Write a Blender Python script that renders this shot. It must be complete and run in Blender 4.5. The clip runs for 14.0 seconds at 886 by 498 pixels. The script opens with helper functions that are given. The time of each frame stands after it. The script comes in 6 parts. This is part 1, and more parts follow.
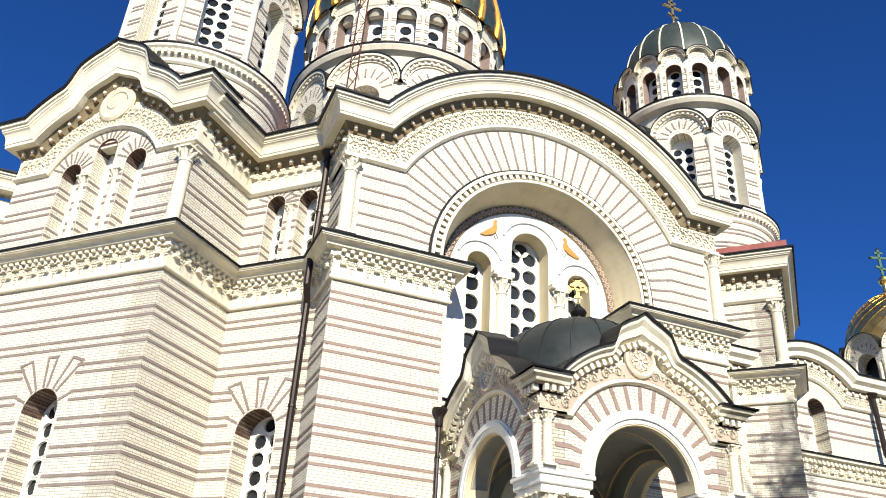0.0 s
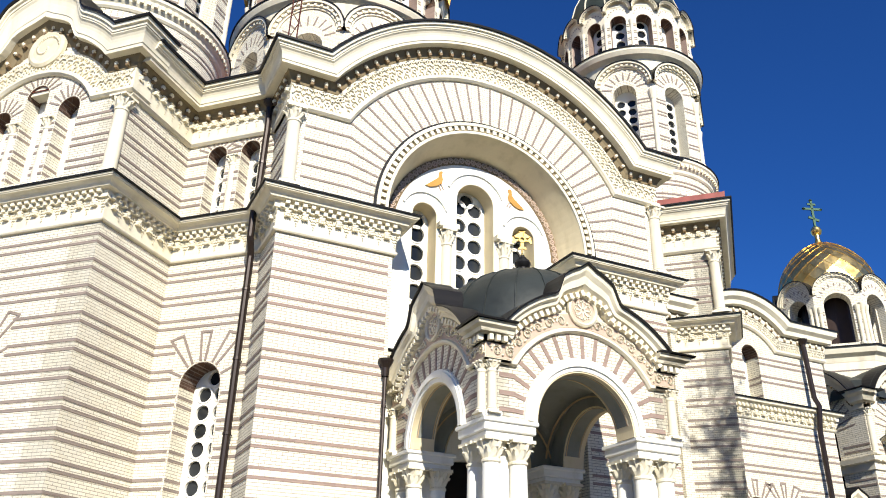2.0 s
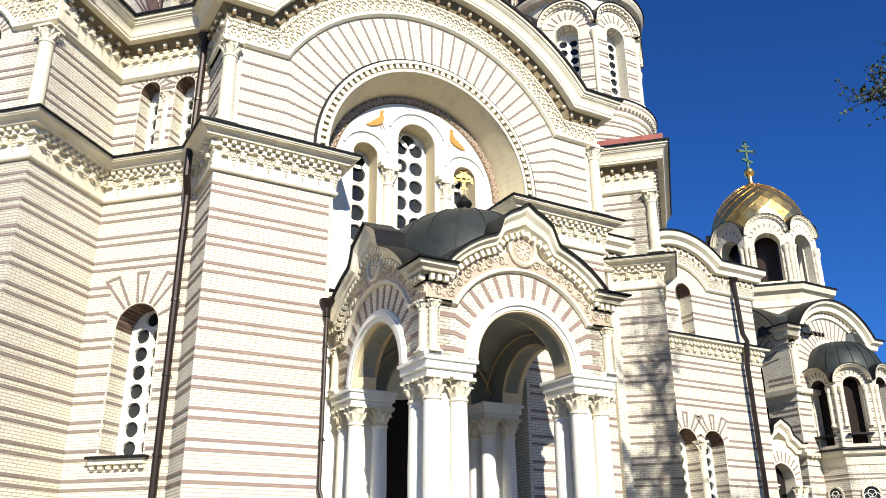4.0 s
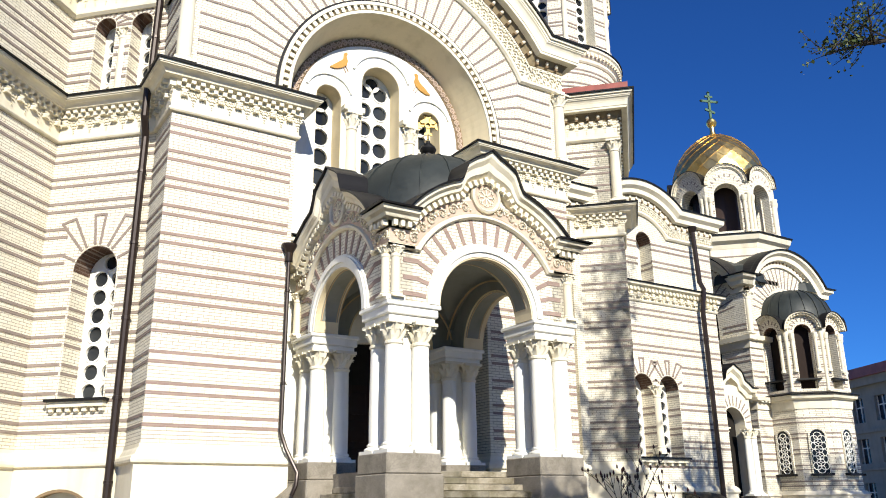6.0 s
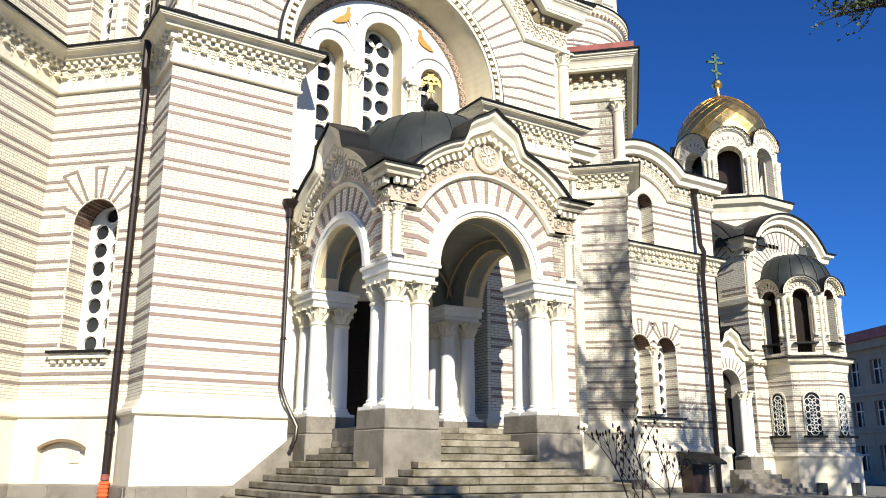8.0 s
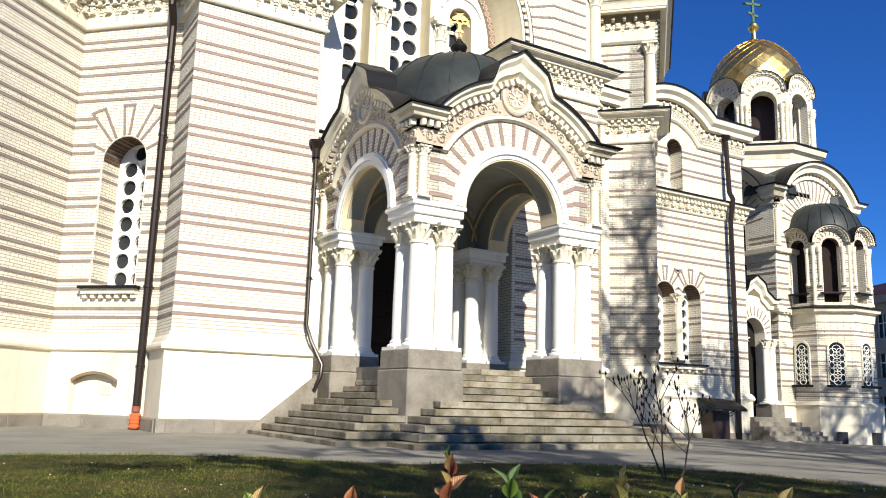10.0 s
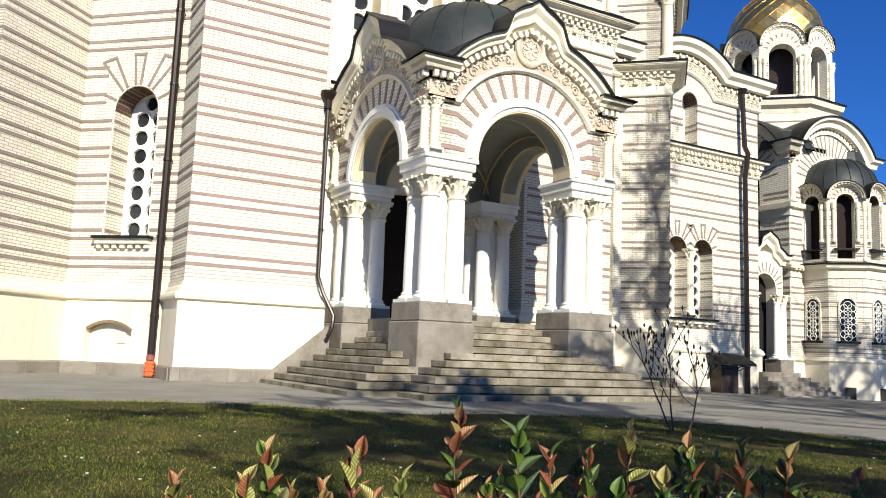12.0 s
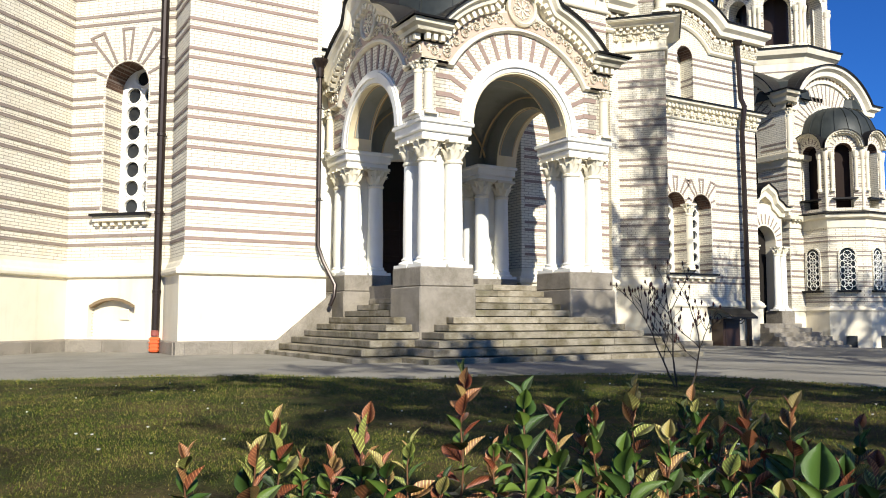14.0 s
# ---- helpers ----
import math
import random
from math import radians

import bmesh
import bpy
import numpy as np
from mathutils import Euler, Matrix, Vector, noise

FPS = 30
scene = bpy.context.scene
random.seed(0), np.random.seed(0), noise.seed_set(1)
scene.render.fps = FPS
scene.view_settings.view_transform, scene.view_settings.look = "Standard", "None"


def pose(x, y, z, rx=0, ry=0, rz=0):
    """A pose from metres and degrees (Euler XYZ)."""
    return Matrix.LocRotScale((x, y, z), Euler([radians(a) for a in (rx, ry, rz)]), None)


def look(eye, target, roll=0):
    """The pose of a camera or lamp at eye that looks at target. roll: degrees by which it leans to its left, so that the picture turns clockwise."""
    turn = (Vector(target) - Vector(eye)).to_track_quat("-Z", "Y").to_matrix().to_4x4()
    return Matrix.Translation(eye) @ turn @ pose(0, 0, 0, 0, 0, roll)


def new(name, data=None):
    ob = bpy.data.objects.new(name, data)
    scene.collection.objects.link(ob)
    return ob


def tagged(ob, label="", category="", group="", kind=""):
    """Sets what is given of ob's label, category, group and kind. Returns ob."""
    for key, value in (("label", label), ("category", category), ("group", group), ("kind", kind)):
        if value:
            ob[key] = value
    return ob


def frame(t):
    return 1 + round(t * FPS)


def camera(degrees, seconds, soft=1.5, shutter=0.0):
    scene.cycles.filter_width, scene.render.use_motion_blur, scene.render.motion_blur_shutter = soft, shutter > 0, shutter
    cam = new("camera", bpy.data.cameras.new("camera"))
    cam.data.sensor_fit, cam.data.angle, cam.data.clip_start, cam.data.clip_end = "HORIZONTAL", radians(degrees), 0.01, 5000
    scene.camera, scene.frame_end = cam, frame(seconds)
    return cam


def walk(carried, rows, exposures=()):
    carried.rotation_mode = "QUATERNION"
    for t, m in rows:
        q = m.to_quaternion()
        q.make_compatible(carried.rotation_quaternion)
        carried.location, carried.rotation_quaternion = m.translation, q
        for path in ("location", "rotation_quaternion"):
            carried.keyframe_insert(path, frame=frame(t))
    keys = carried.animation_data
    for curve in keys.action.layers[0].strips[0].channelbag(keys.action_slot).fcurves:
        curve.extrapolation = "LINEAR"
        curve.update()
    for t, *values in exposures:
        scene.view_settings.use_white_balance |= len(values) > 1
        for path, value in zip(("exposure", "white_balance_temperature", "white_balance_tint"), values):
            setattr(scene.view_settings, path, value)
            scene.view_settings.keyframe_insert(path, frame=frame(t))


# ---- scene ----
# ---- camera: it stands on the lawn's far side and tilts down ----
EYE = 0.744
cam = camera(56.28, 14.0, soft=1.0)
walk(cam, [
    (0.0, pose(0, 0, EYE, 118.399, -2.973, -22.743)),
    (0.5, pose(0, 0, EYE, 117.512, -2.559, -23.529)),
    (1.0, pose(0, 0, EYE, 116.682, -2.080, -24.218)),
    (1.5, pose(0, 0, EYE, 115.966, -1.640, -25.140)),
    (2.0, pose(0, 0, EYE, 115.171, -1.128, -26.040)),
    (2.5, pose(0, 0, EYE, 114.191, -0.682, -26.891)),
    (3.0, pose(0, 0, EYE, 113.200, -0.303, -27.647)),
    (3.5, pose(0, 0, EYE, 112.137, 0.138, -28.640)),
    (4.0, pose(0, 0, EYE, 111.062, 0.426, -29.775)),
    (6.5, pose(0, 0, EYE, 106.538, 0.455, -32.580)),
    (7.0, pose(0, 0, EYE, 105.837, 0.237, -32.635)),
    (7.5, pose(0, 0, EYE, 105.192, -0.026, -32.687)),
    (10.0, pose(0, 0, EYE, 100.470, -1.642, -31.109)),
    (10.5, pose(0, 0, EYE, 99.378, -2.066, -30.555)),
    (11.0, pose(0, 0, EYE, 98.491, -2.413, -30.364)),
    (11.5, pose(0, 0, EYE, 97.804, -2.452, -30.395)),
    (12.0, pose(0, 0, EYE, 97.186, -2.253, -30.397)),
    (12.5, pose(0, 0, EYE, 96.516, -1.764, -30.377)),
    (13.0, pose(0, 0, EYE, 95.671, -1.201, -30.293)),
    (13.5, pose(0, 0, EYE, 95.072, -0.678, -30.268)),
    (14.0, pose(0, 0, EYE, 94.749, -0.026, -30.215)),
], exposures=[(0.0, 0.54, 6850, 8), (14.0, 0.54, 6850, 8)])

# ---- light ----
SUN_AZ, SUN_EL = radians(12), radians(31)      # seen from the place, the sun stands behind the camera, to its left
TO_SUN = Vector((-math.sin(SUN_AZ) * math.cos(SUN_EL), -math.cos(SUN_AZ) * math.cos(SUN_EL), math.sin(SUN_EL)))
world = bpy.data.worlds.new("sky")
scene.world = world
world.use_nodes = True
wn = world.node_tree.nodes
sky = wn.new("ShaderNodeTexSky")
sky.sky_type = "NISHITA"
sky.sun_disc = False
sky.sun_elevation = SUN_EL
sky.sun_rotation = math.atan2(TO_SUN.x, TO_SUN.y)
sky.altitude, sky.air_density, sky.dust_density, sky.ozone_density = 1500, 1.0, 0.0, 2.0
hs = wn.new("ShaderNodeMix")
hs.data_type, hs.blend_type = "RGBA", "MULTIPLY"
hs.inputs[0].default_value = 1.0
hs.inputs[7].default_value = (0.25, 0.84, 1.92, 1)      # a clear, deep spring sky
wn["Background"].inputs["Strength"].default_value = 0.048
world.node_tree.links.new(sky.outputs[0], hs.inputs[6])
world.node_tree.links.new(hs.outputs[2], wn["Background"].inputs["Color"])
sun = new("sun", bpy.data.lights.new("sun", "SUN"))
sun.data.energy, sun.data.angle, sun.data.color = 5.0, radians(0.55), (1.0, 0.975, 0.92)
sun.matrix_world = look(TO_SUN * 60, (0, 0, 0))

# ---- materials ----


class Mat:
    """A small builder for node materials."""

    def __init__(self, name, rough=0.7, metal=0.0):
        self.m = bpy.data.materials.new(name)
        self.m.use_nodes = True
        self.n, self.l = self.m.node_tree.nodes, self.m.node_tree.links
        self.b = self.n["Principled BSDF"]
        self.b.inputs["Roughness"].default_value = rough
        self.b.inputs["Metallic"].default_value = metal
        self.b.inputs["Specular IOR Level"].default_value = 0.12 if self.b.inputs["Roughness"].default_value >= 0.6 else 0.4
        self.co = self.n.new("ShaderNodeTexCoord").outputs["Object"]

    def noise(self, scale, detail=4.0, rough=0.6, vec=None, stretch=None):
        t = self.n.new("ShaderNodeTexNoise")
        t.inputs["Scale"].default_value, t.inputs["Detail"].default_value = scale, detail
        t.inputs["Roughness"].default_value = rough
        v = vec or self.co
        if stretch:
            k = self.n.new("ShaderNodeMapping")
            k.inputs["Scale"].default_value = stretch
            self.l.new(v, k.inputs["Vector"])
            v = k.outputs[0]
        self.l.new(v, t.inputs["Vector"])
        return t.outputs["Fac"]

    def ramp(self, fac, stops):
        r = self.n.new("ShaderNodeValToRGB")
        e = r.color_ramp.elements
        while len(e) < len(stops):
            e.new(0.5)
        for k, (p, c) in zip(e, stops):
            k.position, k.color = p, (*c, 1) if len(c) == 3 else c
        self.l.new(fac, r.inputs[0])
        return r.outputs[0]

    def mix(self, fac, a, b, how="MIX"):
        x = self.n.new("ShaderNodeMix")
        x.data_type, x.blend_type = "RGBA", how
        for sock, v in ((x.inputs[0], fac), (x.inputs[6], a), (x.inputs[7], b)):
            if isinstance(v, (int, float)):
                sock.default_value = v
            elif isinstance(v, tuple):
                sock.default_value = (*v, 1)
            else:
                self.l.new(v, sock)
        return x.outputs[2]

    def math(self, op, a, b=0.0):
        x = self.n.new("ShaderNodeMath")
        x.operation = op
        for sock, v in ((x.inputs[0], a), (x.inputs[1], b)):
            if isinstance(v, (int, float)):
                sock.default_value = v
            else:
                self.l.new(v, sock)
        return x.outputs[0]

    def rand(self):
        return self.n.new("ShaderNodeObjectInfo").outputs["Random"]

    def island(self):
        return self.n.new("ShaderNodeNewGeometry").outputs["Random Per Island"]

    def color(self, c):
        if isinstance(c, tuple):
            self.b.inputs["Base Color"].default_value = (*c, 1)
        else:
            self.l.new(c, self.b.inputs["Base Color"])
        return self

    def rough(self, v):
        self.l.new(v, self.b.inputs["Roughness"])
        return self

    def bump(self, h, strength=0.3, dist=0.01):
        k = self.n.new("ShaderNodeBump")
        k.inputs["Strength"].default_value, k.inputs["Distance"].default_value = strength, dist
        self.l.new(h, k.inputs["Height"])
        self.l.new(k.outputs[0], self.b.inputs["Normal"])
        return self


def wall_uv(k):
    """Along the wall and up, from the wall's own axes."""
    s = k.n.new("ShaderNodeSeparateXYZ")
    k.l.new(k.co, s.inputs[0])
    c = k.n.new("ShaderNodeCombineXYZ")
    k.l.new(k.math("ADD", s.outputs[0], s.outputs[1]), c.inputs[0])
    k.l.new(s.outputs[2], c.inputs[1])
    return c.outputs[0]


def brick_mat(name, c1, c2, mortar, bumpy=0.5):
    k = Mat(name, 0.75)
    t = k.n.new("ShaderNodeTexBrick")
    k.l.new(wall_uv(k), t.inputs["Vector"])
    for key, v in (("Color1", (*c1, 1)), ("Color2", (*c2, 1)), ("Mortar", (*mortar, 1)), ("Scale", 1.0), ("Mortar Size", 0.007),
                   ("Mortar Smooth", 0.2), ("Bias", 0.0), ("Brick Width", 0.235), ("Row Height", 0.0693)):
        t.inputs[key].default_value = v
    stain = k.ramp(k.noise(0.7, 5, 0.65), [(0.28, (0.94, 0.925, 0.89)), (0.7, (1, 1, 1))])
    streak = k.ramp(k.noise(2.2, 4, 0.6, stretch=(1, 1, 0.15)), [(0.3, (0.955, 0.945, 0.92)), (0.65, (1, 1, 1))])
    grain = k.ramp(k.noise(60, 3), [(0.3, (0.92, 0.92, 0.92)), (0.7, (1.04, 1.04, 1.04))])
    c = k.mix(1.0, k.mix(1.0, k.mix(1.0, t.outputs["Color"], stain, "MULTIPLY"), streak, "MULTIPLY"), grain, "MULTIPLY")
    k.color(c)
    h = k.math("ADD", k.math("MULTIPLY", t.outputs["Fac"], -1.0), k.math("MULTIPLY", k.noise(80, 3), 0.35))
    k.bump(h, bumpy, 0.008)
    return k.m


def plaster_mat(name, c, dirt=0.88, rough=0.7, grain=40, tint=(1, 1, 1)):
    k = Mat(name, rough)
    a = k.ramp(k.noise(0.9, 6, 0.65), [(0.3, tuple(v * dirt * t for v, t in zip(c, tint))), (0.6, c)])
    b = k.ramp(k.noise(3.0, 4, 0.6, stretch=(1, 1, 0.12)), [(0.3, (0.9, 0.89, 0.86)), (0.5, (1, 1, 1))])
    k.color(k.mix(1.0, a, b, "MULTIPLY"))
    k.bump(k.noise(grain, 4), 0.15, 0.01)
    return k.m


BRICK = brick_mat("cream_brick", (0.83, 0.785, 0.665), (0.75, 0.70, 0.58), (0.38, 0.335, 0.265))
BAND = brick_mat("brown_brick", (0.31, 0.25, 0.22), (0.25, 0.20, 0.175), (0.29, 0.25, 0.22))
REDBAND = brick_mat("red_brick", (0.36, 0.262, 0.225), (0.29, 0.21, 0.18), (0.33, 0.265, 0.23))
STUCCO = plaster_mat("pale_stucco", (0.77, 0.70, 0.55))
STONE = plaster_mat("cream_terracotta", (0.78, 0.715, 0.56), 0.82)
ORN = plaster_mat("carved_terracotta", (0.73, 0.645, 0.47), 0.8)
WHITE = plaster_mat("white_plaster", (0.84, 0.82, 0.75), 0.92)
PINK = plaster_mat("pink_terracotta", (0.56, 0.43, 0.34), 0.8)
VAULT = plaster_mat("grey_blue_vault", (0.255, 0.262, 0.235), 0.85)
CORB = plaster_mat("brown_terracotta", (0.24, 0.17, 0.10), 0.8)
COVE = plaster_mat("olive_brown_cove", (0.25, 0.195, 0.115), 0.8)
# stucco yellowed in colour to stand in for warm bounced light on undersides
OCHRE = plaster_mat("bounce_warmed_stucco", (0.74, 0.63, 0.42))
# brown soffit brick, with the shade under the arches put into its colour
SOFFIT = brick_mat("shade_deepened_brown_brick", (0.15, 0.085, 0.06), (0.10, 0.06, 0.045), (0.2, 0.16, 0.13))
VTRIM = plaster_mat("ochre_vault_border", (0.55, 0.40, 0.24), 0.85)


def granite():
    k = Mat("grey_granite", 0.6)
    f = k.ramp(k.noise(120, 2, 0.8), [(0.32, (0.13, 0.115, 0.095)), (0.5, (0.29, 0.26, 0.22)), (0.72, (0.41, 0.375, 0.32))])
    s = k.ramp(k.noise(1.6, 6, 0.7), [(0.3, (0.55, 0.54, 0.5)), (0.6, (1, 1, 1))])
    v = k.ramp(k.rand(), [(0.0, (0.82, 0.81, 0.78)), (1.0, (1.1, 1.09, 1.06))])
    k.color(k.mix(1.0, k.mix(1.0, f, s, "MULTIPLY"), v, "MULTIPLY"))
    k.bump(k.noise(50, 4), 0.2, 0.01)
    return k.m


def moss_granite():
    k = Mat("mossy_granite", 0.75)
    f = k.ramp(k.noise(110, 2, 0.8), [(0.32, (0.16, 0.14, 0.11)), (0.5, (0.34, 0.305, 0.245)), (0.72, (0.47, 0.43, 0.36))])
    s = k.ramp(k.noise(2.4, 6, 0.7), [(0.36, (0.42, 0.40, 0.32)), (0.62, (1, 1, 1))])
    g = k.mix(k.ramp(k.noise(1.1, 5, 0.7), [(0.55, (0, 0, 0)), (0.72, (0.55, 0.55, 0.55))]), k.mix(1.0, f, s, "MULTIPLY"), (0.14, 0.14, 0.06))
    v = k.ramp(k.rand(), [(0.0, (0.75, 0.75, 0.72)), (1.0, (1.12, 1.1, 1.05))])
    k.color(k.mix(1.0, g, v, "MULTIPLY"))
    k.bump(k.noise(45, 4), 0.3, 0.012)
    return k.m


def roof_mat(name, c):
    k = Mat(name, 0.5, 0.1)
    k.color(k.ramp(k.noise(1.5, 5, 0.65), [(0.3, tuple(v * 0.7 for v in c)), (0.65, tuple(v * 1.25 for v in c))]))
    k.rough(k.math("ADD", k.math("MULTIPLY", k.noise(6, 4), 0.3), 0.38))
    k.bump(k.noise(3.5, 3), 0.25, 0.03)
    return k.m


def gold_mat(name="gilded_metal", bumpy=0.25):
    k = Mat(name, 0.3, 1.0)
    k.color(k.ramp(k.noise(2.5, 4), [(0.3, (0.85, 0.55, 0.17)), (0.65, (1.0, 0.74, 0.3))]))
    k.rough(k.math("ADD", k.math("MULTIPLY", k.noise(5, 3), 0.2), 0.22))
    k.bump(k.noise(2.2, 2), bumpy, 0.04)
    return k.m


def plain_mat(name, c, rough=0.6, metal=0.0, var=0.8):
    k = Mat(name, rough, metal)
    k.color(k.ramp(k.noise(8, 4), [(0.3, tuple(v * var for v in c)), (0.7, c)]))
    k.bump(k.noise(60, 3), 0.08, 0.005)
    return k.m


def glass_mat():
    k = Mat("dark_glass", 0.08)
    k.color(k.ramp(k.noise(0.8, 2), [(0.4, (0.012, 0.014, 0.016)), (0.7, (0.04, 0.045, 0.05))]))
    k.b.inputs["Specular IOR Level"].default_value = 0.35
    return k.m


GRANITE, STEPS = granite(), moss_granite()
ROOF = roof_mat("black_sheet_metal", (0.026, 0.031, 0.029))
ROOFGREEN = roof_mat("green_grey_sheet_metal", (0.036, 0.047, 0.038))
ROOFRED = roof_mat("red_brown_sheet_metal", (0.30, 0.09, 0.07))
EDGE = plain_mat("black_metal_edge", (0.012, 0.011, 0.011), 0.5, 0.3)
GOLD = gold_mat()
GILT = plain_mat("ochre_gilding", (0.62, 0.33, 0.08), 0.4, 0.3)
OLDGOLD = plain_mat("dull_gilding", (0.34, 0.22, 0.06), 0.45, 0.6)
PIPE = plain_mat("brown_painted_steel", (0.035, 0.024, 0.02), 0.35, 0.4)
ORANGE = plain_mat("orange_plastic", (0.75, 0.13, 0.03), 0.5)
GLASS = glass_mat()
# near-black colour that paints in the shade of openings and interiors
DARK = plain_mat("painted_interior_shade", (0.02, 0.017, 0.015), 0.8)
# wood of the cellar door; also paints the belfry's inner shade
DARKBROWN = plain_mat("brown_black_wood_and_shade", (0.035, 0.018, 0.013), 0.5)
WOODDARK = plain_mat("dark_red_wood", (0.075, 0.022, 0.015), 0.5)
DOORWOOD = plain_mat("black_brown_oak", (0.022, 0.013, 0.010), 0.6)
MASTRED = plain_mat("rusty_red_steel", (0.10, 0.03, 0.025), 0.6)
GREEN = plain_mat("patinated_copper", (0.05, 0.10, 0.06), 0.5, 0.5)

# ---- building helpers ----
WORLD = {}
I4 = Matrix.Identity(4)
R2 = math.sqrt(0.5)


def thing(name, label, category, at=(0, 0, 0), group="", kind=""):
    e = new(name)
    e.location = at
    WORLD[e] = Matrix.Translation(at)
    return tagged(e, label, category, group, kind)


def part(name, bm, mat, parent=None, label="", m=I4, kind=""):
    """One mesh object under a thing or a part; m is its own axes in the world."""
    me = bpy.data.meshes.new(name)
    if isinstance(bm, bpy.types.Mesh):
        me = bm
    else:
        bmesh.ops.recalc_face_normals(bm, faces=bm.faces)
        bm.to_mesh(me)
        bm.free()
        me.materials.append(mat)
    ob = new(name, me)
    if parent is not None:
        ob.parent = parent
        ob.matrix_basis = WORLD[parent].inverted() @ m
    else:
        ob.matrix_basis = m
    WORLD[ob] = m.copy()
    return tagged(ob, label, kind=kind)


def fr(x, y, deg=0.0, z=0.0):
    """A wall's axes: x along it to the right as seen from outside, y inward, z up."""
    return pose(x, y, z, 0, 0, deg)


def nb():
    return bmesh.new()


def add_box(bm, x0, x1, y0, y1, z0, z1, m=None):
    v = [bm.verts.new((x, y, z)) for x in (x0, x1) for y in (y0, y1) for z in (z0, z1)]
    for q in ((0, 1, 3, 2), (4, 6, 7, 5), (0, 4, 5, 1), (2, 3, 7, 6), (0, 2, 6, 4), (1, 5, 7, 3)):
        bm.faces.new([v[i] for i in q])
    if m is not None:
        bmesh.ops.transform(bm, matrix=m, verts=v)
    return v


def box(*a):
    bm = nb()
    add_box(bm, *a)
    return bm


def bev(bm, w=0.02, seg=1):
    bmesh.ops.bevel(bm, geom=list(bm.edges), offset=w, segments=seg, affect="EDGES", profile=0.7)
    return bm


def arc(cx, cz, r, a0, a1, n):
    return [(cx + r * math.cos(radians(a0 + (a1 - a0) * i / n)), cz + r * math.sin(radians(a0 + (a1 - a0) * i / n))) for i in range(n + 1)]


def arched(cx, z0, zs, r, n=16):
    """Outline of an arched opening: sill z0, springing zs."""
    return [(cx - r, z0), (cx + r, z0)] + arc(cx, zs, r, 0, 180, n)


def add_slab(bm, outline, holes=(), y0=0.0, y1=0.4):
    """A flat plate in the x-z plane, from depth y0 to y1, with holes right through."""
    fe, be = [], []
    for loop in (outline, *holes):
        f = [bm.verts.new((x, y0, z)) for x, z in loop]
        b = [bm.verts.new((x, y1, z)) for x, z in loop]
        for i in range(len(loop)):
            j = (i + 1) % len(loop)
            bm.faces.new((f[i], f[j], b[j], b[i]))
            fe.append(bm.edges.get((f[i], f[j])))
            be.append(bm.edges.get((b[i], b[j])))
    bmesh.ops.triangle_fill(bm, use_beauty=True, use_dissolve=False, edges=fe)
    bmesh.ops.triangle_fill(bm, use_beauty=True, use_dissolve=False, edges=be)
    return bm


def slab(outline, holes=(), y0=0.0, y1=0.4):
    return add_slab(nb(), outline, holes, y0, y1)


def add_sweep(bm, stations, profile, closed=False, ends=True):
    """profile (d, h) carried along stations (point, outward, up)."""
    rows = []
    for p, n, u in stations:
        p, n, u = Vector(p), Vector(n), Vector(u)
        rows.append([bm.verts.new(p + n * d + u * h) for d, h in profile])
    k = len(profile)
    pairs = list(zip(rows, rows[1:])) + ([(rows[-1], rows[0])] if closed else [])
    for a, b in pairs:
        for i in range(k):
            j = (i + 1) % k
            bm.faces.new((a[i], a[j], b[j], b[i]))
    if ends and not closed:
        for r in (rows[0], rows[-1]):
            bm.faces.new(r)
    return bm


def sweep(stations, profile, closed=False):
    return add_sweep(nb(), stations, profile, closed)


def plan_path(pts, z, closed=False):
    """Stations round a plan; outward lies to the right of the way."""
    out, n = [], len(pts)
    for i, (x, y) in enumerate(pts):
        p = Vector((x, y))
        a = (p - Vector(pts[i - 1])).normalized() if (i or closed) else None
        b = (Vector(pts[(i + 1) % n]) - p).normalized() if (i < n - 1 or closed) else None
        na = Vector((a.y, -a.x)) if a else None
        nbb = Vector((b.y, -b.x)) if b else None
        if na and nbb:
            m = (na + nbb).normalized()
            m = m / max(0.3, m.dot(na))
        else:
            m = na or nbb
        out.append(((x, y, z), (m.x, m.y, 0), (0, 0, 1)))
    return out


def along_plan(pts, step, closed=False):
    """Places at even steps on every side of a plan: point, direction, outward."""
    segs = list(zip(pts, pts[1:])) + ([(pts[-1], pts[0])] if closed else [])
    for a, b in segs:
        a, b = Vector(a), Vector(b)
        d = (b - a)
        n = max(1, round(d.length / step))
        t = d.normalized()
        for i in range(n):
            yield a + d * ((i + 0.5) / n), t, Vector((t.y, -t.x))


def lathe(profile, n=32, m=None, bm=None):
    """profile (r, z) turned round z."""
    bm = bm or nb()
    rows = []
    made = []
    for r, z in profile:
        if r < 1e-4:
            row = [bm.verts.new((0, 0, z))]
        else:
            row = [bm.verts.new((r * math.cos(2 * math.pi * i / n), r * math.sin(2 * math.pi * i / n), z)) for i in range(n)]
        rows.append(row)
        made += row
    for a, b in zip(rows, rows[1:]):
        for i in range(n):
            j = (i + 1) % n
            if len(a) == 1 and len(b) == 1:
                continue
            if len(a) == 1:
                bm.faces.new((a[0], b[j], b[i]))
            elif len(b) == 1:
                bm.faces.new((a[i], a[j], b[0]))
            else:
                bm.faces.new((a[i], a[j], b[j], b[i]))
    if m is not None:
        bmesh.ops.transform(bm, matrix=m, verts=made)
    return bm


